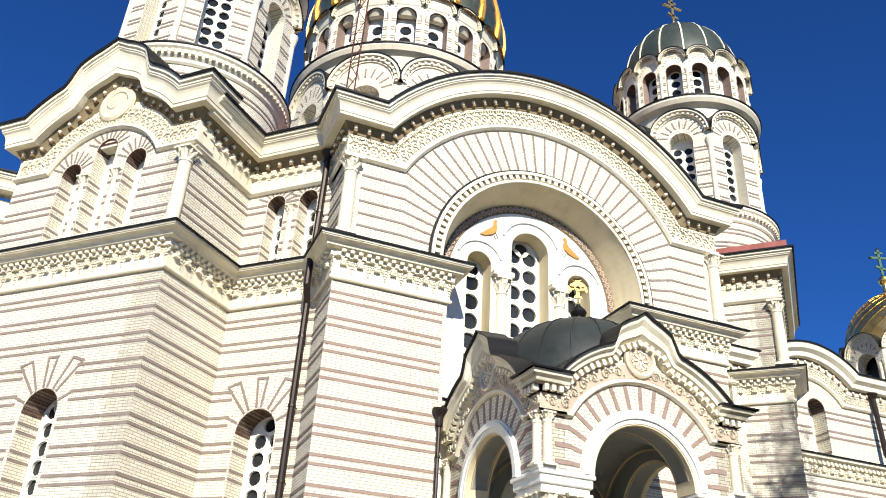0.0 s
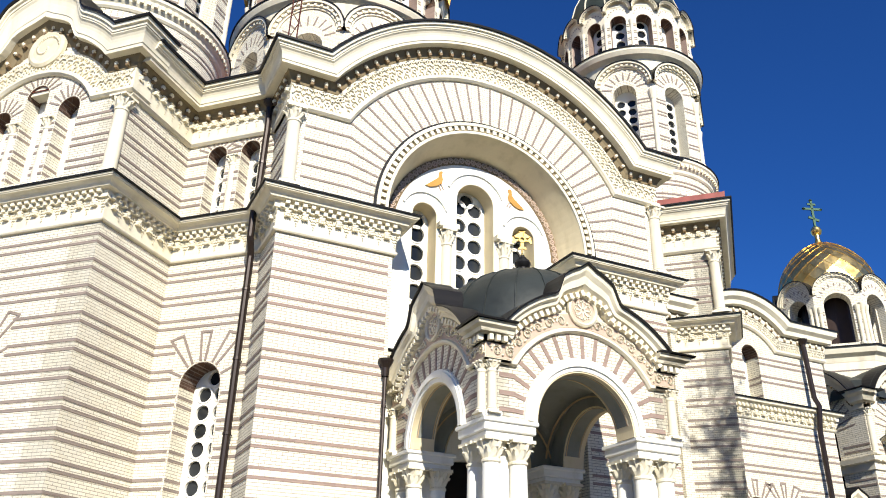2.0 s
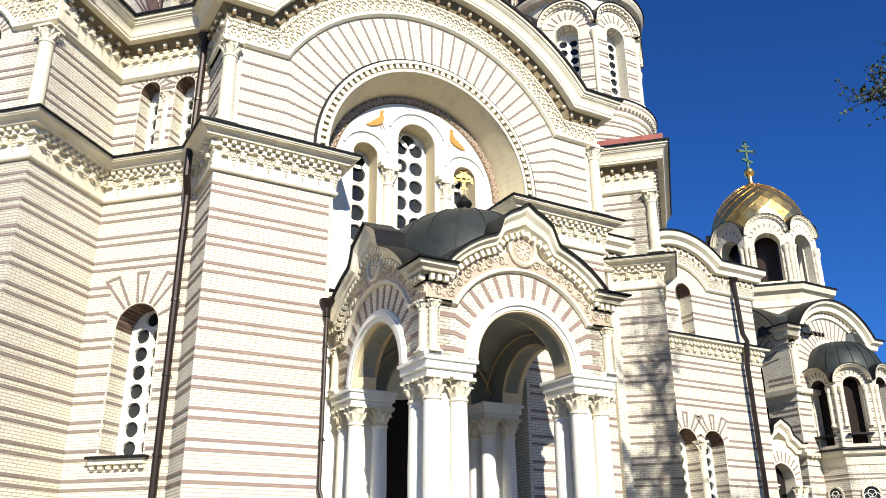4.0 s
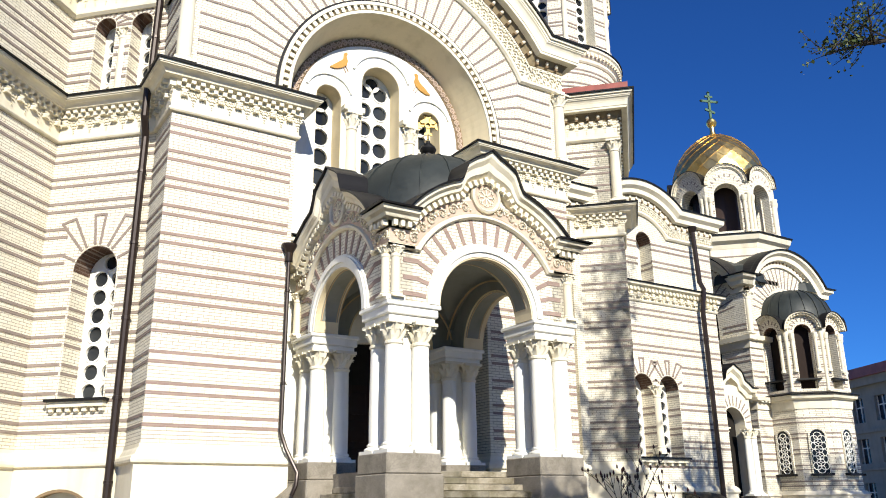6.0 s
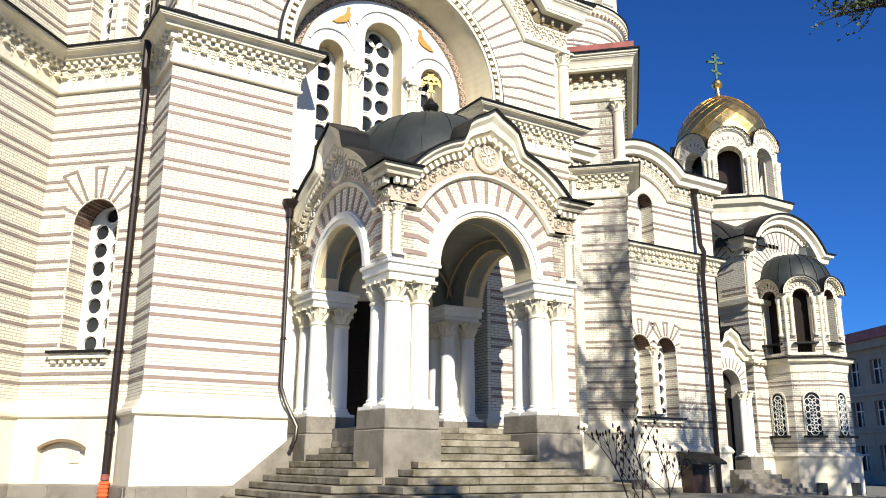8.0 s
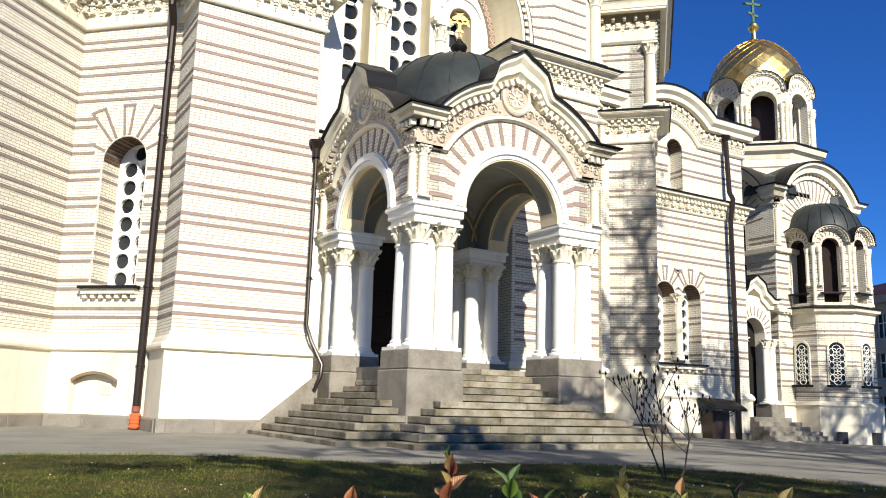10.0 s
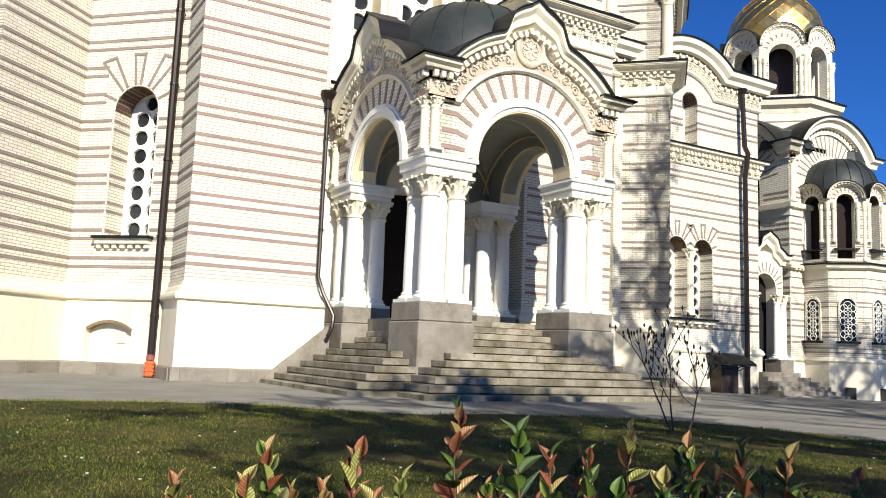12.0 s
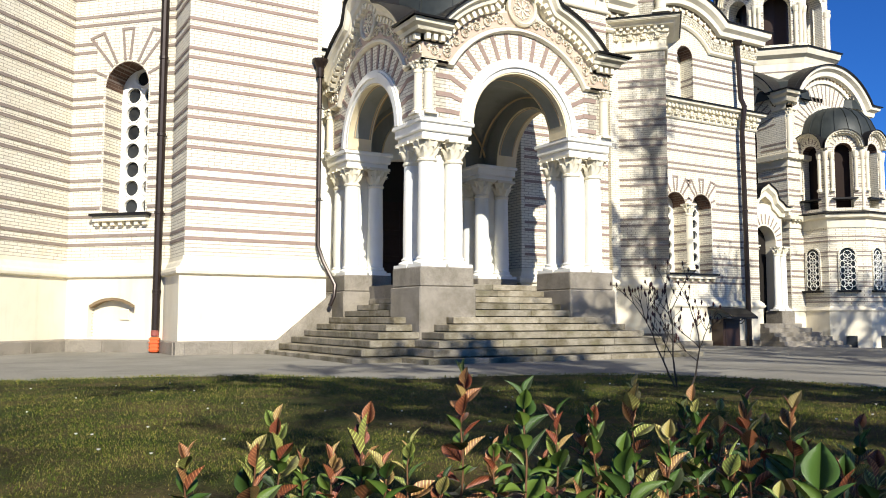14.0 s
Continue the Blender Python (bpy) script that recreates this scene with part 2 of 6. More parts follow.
def smooth(ob, deg=35):
    ob.data.shade_smooth()
    ob.data.set_sharp_from_angle(angle=radians(deg))
    return ob


def tube(pts, r, mat, name, parent, label="", n=10):
    bm = nb()
    rows = []
    pts = [Vector(p) for p in pts]
    for i, p in enumerate(pts):
        d = (pts[min(i + 1, len(pts) - 1)] - pts[max(i - 1, 0)]).normalized()
        a = d.cross(Vector((0, 0, 1)) if abs(d.z) < 0.9 else Vector((1, 0, 0))).normalized()
        b = d.cross(a)
        rows.append([bm.verts.new(p + (a * math.cos(t) + b * math.sin(t)) * r) for t in [2 * math.pi * k / n for k in range(n)]])
    for a, b in zip(rows, rows[1:]):
        for k in range(n):
            bm.faces.new((a[k], a[(k + 1) % n], b[(k + 1) % n], b[k]))
    bm.faces.new(rows[0]), bm.faces.new(rows[-1])
    return smooth(part(name, bm, mat, parent, label))


# ---- the plan of the church ----
XC, Y0 = 9.48, 17.0
KX, KY = 0.235, 18.377            # outer corner of the tower block
WL3, WL2, WL1 = 6.0, 2.53, 2.606
A0 = (KX - WL3 * R2, KY + WL3 * R2)
INN = (KX + WL2 * R2, KY + WL2 * R2)
P1 = (INN[0] + WL1 * R2, INN[1] - WL1 * R2)
P2 = (P1[0], Y0)
HALF = XC - P2[0]
OPEN = 2.72                        # half the width of the great recess
CZ = 10.36                         # height of the great arch's centre


def mirror(p):
    return (2 * XC - p[0], p[1])


LEFT_PLAN = [A0, (KX, KY), INN, P1, P2, (XC - OPEN, Y0), (XC - OPEN, Y0 + 0.85)]
RIGHT_PLAN = [mirror(p) for p in reversed(LEFT_PLAN)]
BANDS = [8.83 - 0.625 * k for k in range(11)]

church = thing("church", "large cream brick church with brown bands and white carved trim", "church", (XC, 22, 0))


def bands(m, x0, x1, zs, parent, cuts=(), mat=None, proud=0.012):
    """Pairs of brown courses on a wall; cuts (xa, xb, za, zb) are left free."""
    for z in zs:
        for dz in (0.0, -0.195):
            zb, zt = z + dz - 0.068, z + dz
            spans = [(x0, x1)]
            for xa, xb, za, zz in cuts:
                if zt > za and zb < zz:
                    spans = [s for a, b in spans for s in ((a, min(b, xa)), (max(a, xb), b)) if s[1] - s[0] > 0.03]
            for a, b in spans:
                part("band", box(a, b, -proud, 0.05, zb, zt), mat or BAND, parent, m=m)


def radial(m, cx, cz, r0, r1, angles, parent, w=0.068, mat=None, proud=0.012, flat=None):
    """Brown courses that stand round an arch; flat: where the low ones turn level, (x half, x end)."""
    for a in angles:
        t = radians(a)
        c, s = math.cos(t), math.sin(t)
        bm = nb()
        rr = r1
        if flat and abs(c) > 1e-3:
            rr = min(r1, flat[0] / abs(c))
        q = [(r0, -w / 2), (rr, -w / 2), (rr, w / 2), (r0, w / 2)]
        pts = [(cx + r * c - o * s, cz + r * s + o * c) for r, o in q]
        add_slab(bm, pts, (), -proud, 0.05)
        if flat and rr < r1 and flat[1] > flat[0]:
            sg = 1 if c > 0 else -1
            z = cz + rr * s
            add_slab(bm, [(cx + sg * (flat[0] - 0.02), z - w / 2), (cx + sg * flat[1], z - w / 2), (cx + sg * flat[1], z + w / 2), (cx + sg * (flat[0] - 0.02), z + w / 2)], (), -proud - 0.003, 0.05)
        part("band", bm, mat or BAND, parent, m=m)


def fan(m, cx, cz, r0, parent, r1=0.75):
    """The brown lines that fan out over a small window's arch: pairs closed by a cap, the low ones turned level."""
    w = 0.03
    for lo, hi in ((84, 96), (50, 63), (117, 130)):
        ends = []
        for a in (lo, hi):
            t = radians(a)
            c, sn = math.cos(t), math.sin(t)
            rr = r0 + r1 / max(0.8, abs(sn))
            q = [(r0 + 0.03, -w), (rr, -w), (rr, w), (r0 + 0.03, w)]
            part("band", slab([(cx + r * c - o * sn, cz + r * sn + o * c) for r, o in q], (), -0.013, 0.04), BAND, parent, m=m)
            ends.append(Vector((cx + rr * c, cz + rr * sn)))
        d = (ends[1] - ends[0]).normalized()
        n = Vector((-d.y, d.x))
        p, q = ends[0] - d * w, ends[1] + d * w
        part("band", slab([tuple(p - n * w), tuple(q - n * w), tuple(q + n * w), tuple(p + n * w)], (), -0.016, 0.04), BAND, parent, m=m)
    for a in (24, 156):
        t = radians(a)
        c, sn = math.cos(t), math.sin(t)
        rr = r0 + r1 * 0.5
        q = [(r0 + 0.03, -w), (rr, -w), (rr, w), (r0 + 0.03, w)]
        part("band", slab([(cx + r * c - o * sn, cz + r * sn + o * c) for r, o in q], (), -0.013, 0.04), BAND, parent, m=m)


def circle(cx, cz, r, n=14):
    return [(cx + r * math.cos(2 * math.pi * i / n), cz + r * math.sin(2 * math.pi * i / n)) for i in range(n)]


def grille_window(m, cx, z0, zs, r, depth, parent, cols=2, hole=0.142, stepz=0.43, name="window", n=20):
    """A deep arched window filled with a white plate of round holes before dark panes."""
    cut = [(x * 1.0, z) for x, z in arched(cx, z0, zs, r * 1.03, n)]
    holes = []
    if cols == 1:
        xs = [cx]
    else:
        xs = [cx - r * 0.42, cx + r * 0.42]
    z = z0 + stepz * 0.55
    while z < zs + r * 0.45:
        for x in xs:
            holes.append(circle(x, z, hole))
        z += stepz
    holes.append(circle(cx, min(z, zs + r - hole * 1.25), hole * 0.95))
    w = part(name, slab(cut, holes, depth, depth + 0.10), WHITE, parent, "white pierced plate of round lights in an arched opening", m)
    for x, zz in [(h[0][0] - hole, h[0][1]) for h in holes]:
        bm = nb()
        add_sweep(bm, [((x + hole * math.cos(a), depth, zz + hole * math.sin(a)), (math.cos(a), 0, math.sin(a)), (0, 1, 0)) for a in [2 * math.pi * i / 14 for i in range(14)]],
                  [(0.0, 0.0), (0.0, -0.025), (0.035, -0.025), (0.035, 0.0)], closed=True)
        part("rim", bm, WHITE, w, m=m)
        part("pane", slab(circle(x, zz, hole * 1.1, 10), (), depth + 0.055, depth + 0.075), GLASS, w, m=m)
    return w


def reveal(m, cx, z0, zs, r, depth, parent):
    """Brown courses that run into the window's reveal and round its soffit."""
    for z in BANDS + [12.2, 11.57, 10.95]:
        for dz in (0.0, -0.195):
            if z0 < z + dz - 0.07 and z + dz < zs:
                for s in (-1, 1):
                    x = cx + s * r
                    part("band", box(min(x, x - s * 0.006), max(x, x - s * 0.006), 0.0, depth, z + dz - 0.068, z + dz), BAND, parent, m=m)
    for a in range(14, 170, 13):
        t0, t1 = radians(a), radians(a + 6)
        q = [(cx + rr * math.cos(t), zs + rr * math.sin(t)) for rr, t in ((r + 0.01, t0), (r + 0.01, t1), (r - 0.012, t1), (r - 0.012, t0))]
        part("band", slab(q, (), 0.0, depth), BAND, parent, m=m)


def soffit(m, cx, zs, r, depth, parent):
    """Brown brick lining under a window's arch, its colour deepened to paint in shade."""
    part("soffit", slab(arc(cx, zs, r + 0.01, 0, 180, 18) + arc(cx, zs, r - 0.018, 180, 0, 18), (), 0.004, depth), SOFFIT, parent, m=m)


def sill(m, x0, x1, z, parent):
    s = part("window_sill", slab([(x0, z - 0.06), (x1, z - 0.06), (x1, z), (x0, z)], (), -0.22, 0.3), EDGE, parent, "dark metal window sill on a corbelled ledge", m)
    bm = nb()
    add_box(bm, x0 + 0.05, x1 - 0.05, -0.15, 0.05, z - 0.17, z - 0.06)
    k = 7
    for i in range(k):
        x = x0 + 0.12 + (x1 - x0 - 0.24) * i / (k - 1)
        add_box(bm, x - 0.05, x + 0.05, -0.1, 0.05, z - 0.26, z - 0.17)
    part("ledge", bm, STONE, s, m=m)


def wall(m, outline, holes, parent, mat=None, thick=0.75, name="wall", y0=0.0):
    return part(name, slab(outline, holes, y0, y0 + thick), mat or BRICK, parent, m=m)


def rect(x0, x1, z0, z1):
    return [(x0, z0), (x1, z0), (x1, z1), (x0, z1)]


# ---- profiles (out, up) ----
P_PLINTH = [(-0.3, -0.6), (0.17, -0.6), (0.17, 0.255), (0.12, 0.275), (-0.3, 0.275)]
P_BASE = [(-0.3, 0.275), (0.12, 0.275), (0.12, 1.62), (-0.3, 1.62)]
P_ROLL = [(-0.3, 1.6), (0.13, 1.6), (0.19, 1.63), (0.2, 1.68), (0.18, 1.74), (0.1, 1.79), (0.07, 1.86), (0.03, 1.92), (0.025, 2.0), (-0.3, 2.0)]
P_LOW1 = [(-0.2, 9.10), (0.07, 9.10), (0.09, 9.13), (0.09, 9.17), (0.05, 9.2), (0.05, 9.66), (-0.2, 9.66)]
P_LOW2 = [(-0.2, 9.66), (0.13, 9.66), (0.13, 9.83), (0.28, 9.85), (0.29, 9.88), (0.33, 9.93), (0.39, 9.965), (0.45, 9.98), (0.45, 10.0), (0.475, 10.01), (0.475, 10.06), (-0.2, 10.06)]
P_LOW3 = [(-0.2, 10.06), (0.52, 10.06), (0.53, 10.1), (-0.2, 10.24)]
P_UP1 = [(-0.2, 12.5), (0.06, 12.5), (0.12, 12.56), (0.12, 12.63), (0.06, 12.66), (0.06, 13.22), (-0.2, 13.22)]
UP_CORNICE = [(-0.2, 0.98), (0.43, 0.98), (0.43, 1.05), (0.45, 1.06), (0.455, 1.12), (0.465, 1.19), (0.485, 1.25), (0.515, 1.3), (0.56, 1.335), (0.56, 1.365), (0.585, 1.37), (0.585, 1.43), (0.64, 1.44), (0.64, 1.52), (-0.2, 1.52)]
P_UP2 = [(d, 12.5 + h) for d, h in UP_CORNICE]
P_UP3 = [(-0.2, 14.02), (0.7, 14.02), (0.71, 14.07), (-0.2, 14.25)]


def run(plan, profile, mat, parent, name, label="", z=0.0, closed=False):
    return part(name, sweep(plan_path(plan, z, closed), profile, closed), mat, parent, label)


def dentils(plan, parent, z0, z1, d0, d1, step, w, mat, shift=0.0):
    me = None
    for p, t, n in along_plan(plan, step):
        p = p + t * shift
        m = Matrix(((t.x, -n.x, 0, p.x), (t.y, -n.y, 0, p.y), (0, 0, 1, 0), (0, 0, 0, 1)))
        ob = part("dentil", me or box(-w / 2, w / 2, -d1, -d0, z0, z1), mat, parent, m=m)
        me = ob.data


def add_ring(bm, r, w, d, m, n=9):
    """A small raised ring on a wall's face."""
    st = [((r * math.cos(t), 0, r * math.sin(t)), (math.cos(t), 0, math.sin(t)), (0, -1, 0)) for t in [2 * math.pi * i / n for i in range(n)]]
    add_sweep(bm, [tuple(m @ Vector(p) if k == 0 else m.to_3x3() @ Vector(p) for k, p in enumerate(q)) for q in st], [(-w, 0.0), (-w, d), (w, d), (w, 0.0)], closed=True)


PENDANT = ((0, 0.05), (-0.07, 0.06), (0.07, 0.06), (-0.115, 0.04), (0.115, 0.04), (0, 0.12), (-0.05, 0.13), (0.05, 0.13), (-0.09, 0.1), (0.09, 0.1), (0, 0.19), (-0.035, 0.2), (0.035, 0.2), (0, 0.27), (0, 0.33))


def lace(plan, parent, ztop, drop, step, mat, name="frieze"):
    """Hanging carved ornament: a crowned knob at every step, a beaded pendant between."""
    bm = nb()
    for p, t, n in along_plan(plan, step):
        m = Matrix(((t.x, -n.x, 0, p.x + n.x * 0.05), (t.y, -n.y, 0, p.y + n.y * 0.05), (0, 0, 1, 0), (0, 0, 0, 1)))
        add_box(bm, -0.07, 0.07, -0.085, 0.0, ztop - 0.05, ztop, m)
        lathe([(0.0, -0.075), (0.05, -0.055), (0.085, 0.0), (0.07, 0.035), (0.035, 0.05)], 8, m @ pose(0, -0.035, ztop - 0.1), bm)
        for dx in (-0.055, 0.0, 0.055):
            add_box(bm, dx - 0.018, dx + 0.018, -0.1, 0.0, ztop - 0.17, ztop - 0.12, m)
        for x, z in PENDANT:
            g = 0.021 - 0.02 * z
            add_box(bm, -g, g, -0.03, 0.0, -g, g, m @ pose(step / 2 + x, 0, ztop - z * drop / 0.4, 0, 45, 0))
    return part(name, bm, mat, parent, kind="stuff")


def gable_pts(half, R, b, cz, h, d=0.0, n=32, back=None, bump=0.0, bw=24.0):
    """Points over a gable at the height h above its string course: level, then round, then level."""
    a = math.degrees(math.asin(min(1, (b + h) / (R + h))))
    pts = [(-(half + d), cz + b + h)]
    for i in range(n + 1):
        t = 180 - a - (180 - 2 * a) * i / n
        x = (t - 90) / bw
        r = R + h
        if abs(x) < 1:
            y = 1 - abs(x)
            r += bump * (0.72 * math.sqrt(max(0, 1 - x * x)) * min(1, y * 3) + 0.28 * y ** 1.6 + 0.12 * max(0, 1 - abs(x) * 5))
        pts.append((r * math.cos(radians(t)), cz + r * math.sin(radians(t))))
    pts.append((half + d, cz + b + h))
    return pts


def gable(m, half, R, b, cz, profile, parent, mat, name, back=0.0, bump=None, n=32, label="", bw=24.0):
    """A moulding over a gable; profile (out, up, share of the ogee's bump)."""
    bm = nb()
    cols = []
    for p in profile:
        d, h, k = p if len(p) == 3 else (*p, 0.0)
        pts = gable_pts(half, R, b, cz, h, d, n, bump=(bump or 0.0) * k, bw=bw)
        row = [bm.verts.new((x, -d, z)) for x, z in pts]
        if back:
            row = [bm.verts.new((pts[0][0], back, pts[0][1]))] + row + [bm.verts.new((pts[-1][0], back, pts[-1][1]))]
        cols.append(row)
    for i in range(len(cols)):
        a, c = cols[i], cols[(i + 1) % len(cols)]
        for j in range(len(a) - 1):
            bm.faces.new((a[j], a[j + 1], c[j + 1], c[j]))
    bm.faces.new([c[0] for c in cols]), bm.faces.new([c[-1] for c in cols])
    return part(name, bm, mat, parent, label, m)


def gable_marks(half, R, b, cz, h, step, bump=0.0, bw=24.0, n=120):
    """Even places along a gable line: x, z, angle of its run."""
    pts = gable_pts(half, R, b, cz, h, 0, n, bump=bump, bw=bw)
    out, left = [], step / 2
    for (x0, z0), (x1, z1) in zip(pts, pts[1:]):
        L = math.hypot(x1 - x0, z1 - z0)
        s = left
        while s < L:
            out.append((x0 + (x1 - x0) * s / L, z0 + (z1 - z0) * s / L, math.degrees(math.atan2(z1 - z0, x1 - x0))))
            s += step
        left = s - L
    return out


def gable_knobs(m, half, R, b, cz, h, step, size, parent, mat, bump=0.0, d=0.3, bw=24.0):
    """Small brackets, a pale round bead on each, in an olive-brown cove."""
    gable(m, half, R, b, cz, [(-0.1, h - size * 0.9), (d * 0.3, h - size * 0.9, bump), (d * 0.42, h - size * 0.2, bump), (d * 0.7, h + size * 0.5, bump), (d * 1.1, h + size * 0.95, bump), (-0.1, h + size * 0.95)], parent, COVE, "corbel_ground", back=0.5, bump=1.0 if bump else 0.0, n=48, bw=bw)
    c_me = k_me = None
    for x, z, a in gable_marks(half + 0.1, R, b, cz, h, step, bump, bw):
        q = m @ pose(x, 0, z, 0, -a, 0)
        if not c_me:
            k_bm = lathe([(0.0, -size * 0.4), (size * 0.22, -size * 0.28), (size * 0.32, 0.0), (size * 0.22, size * 0.28), (0.0, size * 0.4)], 9, pose(0, -d * 0.66, -size * 0.05))
        c = part("corbel", c_me or box(-size * 0.26, size * 0.26, -d * 0.72, 0.0, -size * 0.75, size * 0.6), CORB, parent, m=q)
        e = part("bead", k_me or k_bm, mat, c, m=q)
        c_me, k_me = c.data, e.data


def gable_lace(m, half, R, b, cz, h0, h1, step, parent, mat, d=0.06):
    """Carved palmettes between two lines of a gable: linked rings, a leaf in each gap, beads below."""
    bm = nb()
    H = h1 - h0
    for i, (x, z, a) in enumerate(gable_marks(half, R, b, cz, (h0 + h1) / 2, step * 1.7)):
        q = pose(x, -d + 0.005, z, 0, -a, 0)
        w = step * 0.85
        add_ring(bm, w * 0.62, 0.018, 0.05, q @ pose(0, 0, H * 0.22), 8)
        add_ring(bm, w * 0.45, 0.016, 0.045, q @ pose(0, 0, -H * 0.2), 8)
        for sx, sz, rot, g in ((0, 0.22, 0, 0.05), (1, 0.3, 35, 0.07), (-1, 0.3, -35, 0.07), (1, -0.02, -40, 0.06), (-1, -0.02, 40, 0.06), (0, -0.43, 0, 0.045), (1, -0.4, 20, 0.04), (-1, -0.4, -20, 0.04)):
            add_box(bm, -0.016, 0.016, -0.05, 0.0, -g, g, q @ pose(sx * w * 0.85, 0, sz * H, 0, rot, 0))
    return part("frieze", bm, mat, parent, m=m, kind="stuff")


def capital(m, r, h, parent, mat=None):
    """A leafy capital: bell, two rings of curling leaves and a square abacus."""
    bm = lathe([(r * 0.98, 0), (r * 1.12, 0.02), (r * 1.12, 0.06), (r * 0.95, 0.08), (r * 1.0, h * 0.4), (r * 1.35, h * 0.85), (r * 1.3, h * 0.86)], 16)
    bm.verts.ensure_lookup_table()
    bell = list(bm.verts)
    for tier, (z0, hh, rr) in enumerate(((0.08, 0.45, 1.0), (0.3, 0.5, 1.12))):
        for i in range(8):
            a = (i + 0.5 * tier) * 45
            q = pose(0, 0, z0 * h + 0.04, 0, 0, a)
            st = [(Vector((r * (rr + o), 0, h * hh * t)), w) for t, o, w in ((0, 0.0, 0.36), (0.45, 0.1, 0.42), (0.85, 0.32, 0.32), (1.0, 0.52, 0.2), (0.86, 0.62, 0.1))]
            rows = []
            for p, w in st:
                rows.append([bm.verts.new(q @ (p + Vector((dx, s * w * r, 0)))) if rows or s else bell[(3 + tier) * 16 + 2 * i + tier] for s, dx in ((-1, -0.02), (0, 0.03), (1, -0.02))])
            for u0, u1 in zip(rows, rows[1:]):
                for j in range(2):
                    bm.faces.new((u0[j], u0[j + 1], u1[j + 1], u1[j]))
    add_box(bm, -r * 1.5, r * 1.5, -r * 1.5, r * 1.5, h * 0.86, h)
    return part("capital", bm, mat or STONE, parent, "carved leafy capital", m)


def column(m, r, h, parent, cap=0.4, base=0.2, mat=None, name="column"):
    """Base, shaft and carved capital on one axis; the shaft holds the others."""
    z1 = h - cap
    c = part(name, lathe([(r, base), (r * 1.02, base + (z1 - base) * 0.3), (r * 0.93, z1 - 0.03), (r * 0.93, z1)], 20), mat or WHITE, parent, m=m)
    smooth(c)
    bm = lathe([(r * 1.45, base * 0.3), (r * 1.5, base * 0.42), (r * 1.4, base * 0.55), (r * 1.12, base * 0.68), (r * 1.2, base * 0.8), (r * 1.2, base * 0.88), (r, base)], 18)
    add_box(bm, -r * 1.5, r * 1.5, -r * 1.5, r * 1.5, 0, base * 0.3)
    part("base", bm, mat or WHITE, c, m=m)
    capital(m @ pose(0, 0, z1), r * 0.95, cap, c)
    return c


# ---- walls of the left tower block and its mirror image ----
M_L3 = fr(*A0, -45)
M_L2 = fr(KX, KY, 45)
M_L1 = fr(*INN, -45)
M_PS = fr(*P1, -90)
M_F = fr(XC, Y0, 0)
ZT = 13.2

# wall with the ogee gable and the triple window
C3 = WL3 / 2 + 0.05
g3 = dict(half=WL3 / 2, R=2.07, b=0.97, cz=11.63)
tri = [(C3 - 1.03, 10.55, 12.5, 0.33), (C3 + 0.02, 10.55, 13.1, 0.35), (C3 + 1.14, 10.55, 12.55, 0.33)]
top3 = [(x + C3, z) for x, z in gable_pts(WL3 / 2, 2.07, 0.97, 11.63, 0.9)]
top3[0], top3[-1] = (0.0, top3[0][1]), (WL3, top3[-1][1])
wall(M_L3, [(0, -0.6), (WL3, -0.6)] + top3[::-1], [arched(C3 + 0.3, 2.82, 5.9, 0.53)] + [arched(c, z0, zs, r) for c, z0, zs, r in tri], church)
bands(M_L3, 0, WL3, BANDS, church, cuts=[(C3 - 0.33, C3 + 0.93, 2.6, 6.5), (C3 - 0.5, C3 + 1.1, 5.9, 7.0)])
bands(M_L3, 0, WL3 - 0.35, [12.2, 11.57, 10.95], church, cuts=[(c - r - 0.02, c + r + 0.02, z0, zs + 0.7) for c, z0, zs, r in tri])
fan(M_L3, C3 + 0.3, 5.9, 0.53, church)
grille_window(M_L3, C3 + 0.3, 2.82, 5.9, 0.53, 0.6, church, hole=0.178)
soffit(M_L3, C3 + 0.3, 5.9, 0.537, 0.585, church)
reveal(M_L3, C3 + 0.3, 2.82, 5.9, 0.53, 0.59, church)
sill(M_L3, C3 - 0.45, C3 + 1.05, 2.82, church)
for c, z0, zs, r in tri:
    grille_window(M_L3, c, z0, zs, r, 0.44, church, cols=1, hole=0.17, stepz=0.42)
    soffit(M_L3, c, zs, r, 0.425, church)
    reveal(M_L3, c, z0, zs, r, 0.42, church)
    for a in range(22, 170, 17):
        radial(M_L3, c, zs, r + 0.03, r + 0.4, [a], church, 0.05)
for x in (C3 - 0.51, C3 + 0.58):
    column(M_L3 @ pose(x, 0.08, 10.35), 0.13, 2.0, church, 0.35, 0.16, STONE)

# side wall and window wall
wall(M_L2, rect(0, WL2, -0.6, ZT), [], church)
bands(M_L2, 0, WL2, BANDS + [12.2, 11.57, 10.95], church)
twin = [(0.92, 10.35, 12.14, 0.28), (1.92, 10.35, 12.14, 0.28)]
WCX = 1.41
NICHE = [(0.70, 0.3), (1.86, 0.3), (1.86, 1.02)] + arc(1.28, 0.12, 1.06, 57, 123, 8) + [(0.70, 1.02)]
wall(M_L1, rect(0, WL1, -0.6, ZT), [arched(WCX, 3.02, 5.9, 0.55)] + [arched(*t) for t in twin] + [
    NICHE], church)
part("niche_soffit", slab(arc(1.28, 0.12, 1.06, 57, 123, 8) + arc(1.28, 0.12, 1.0, 123, 57, 8), (), -0.115, 0.05), CORB, church, m=M_L1)
part("niche_back", slab(rect(0.55, 2.0, 0.2, 1.4), (), 0.06, 0.2), STUCCO, church, m=M_L1)
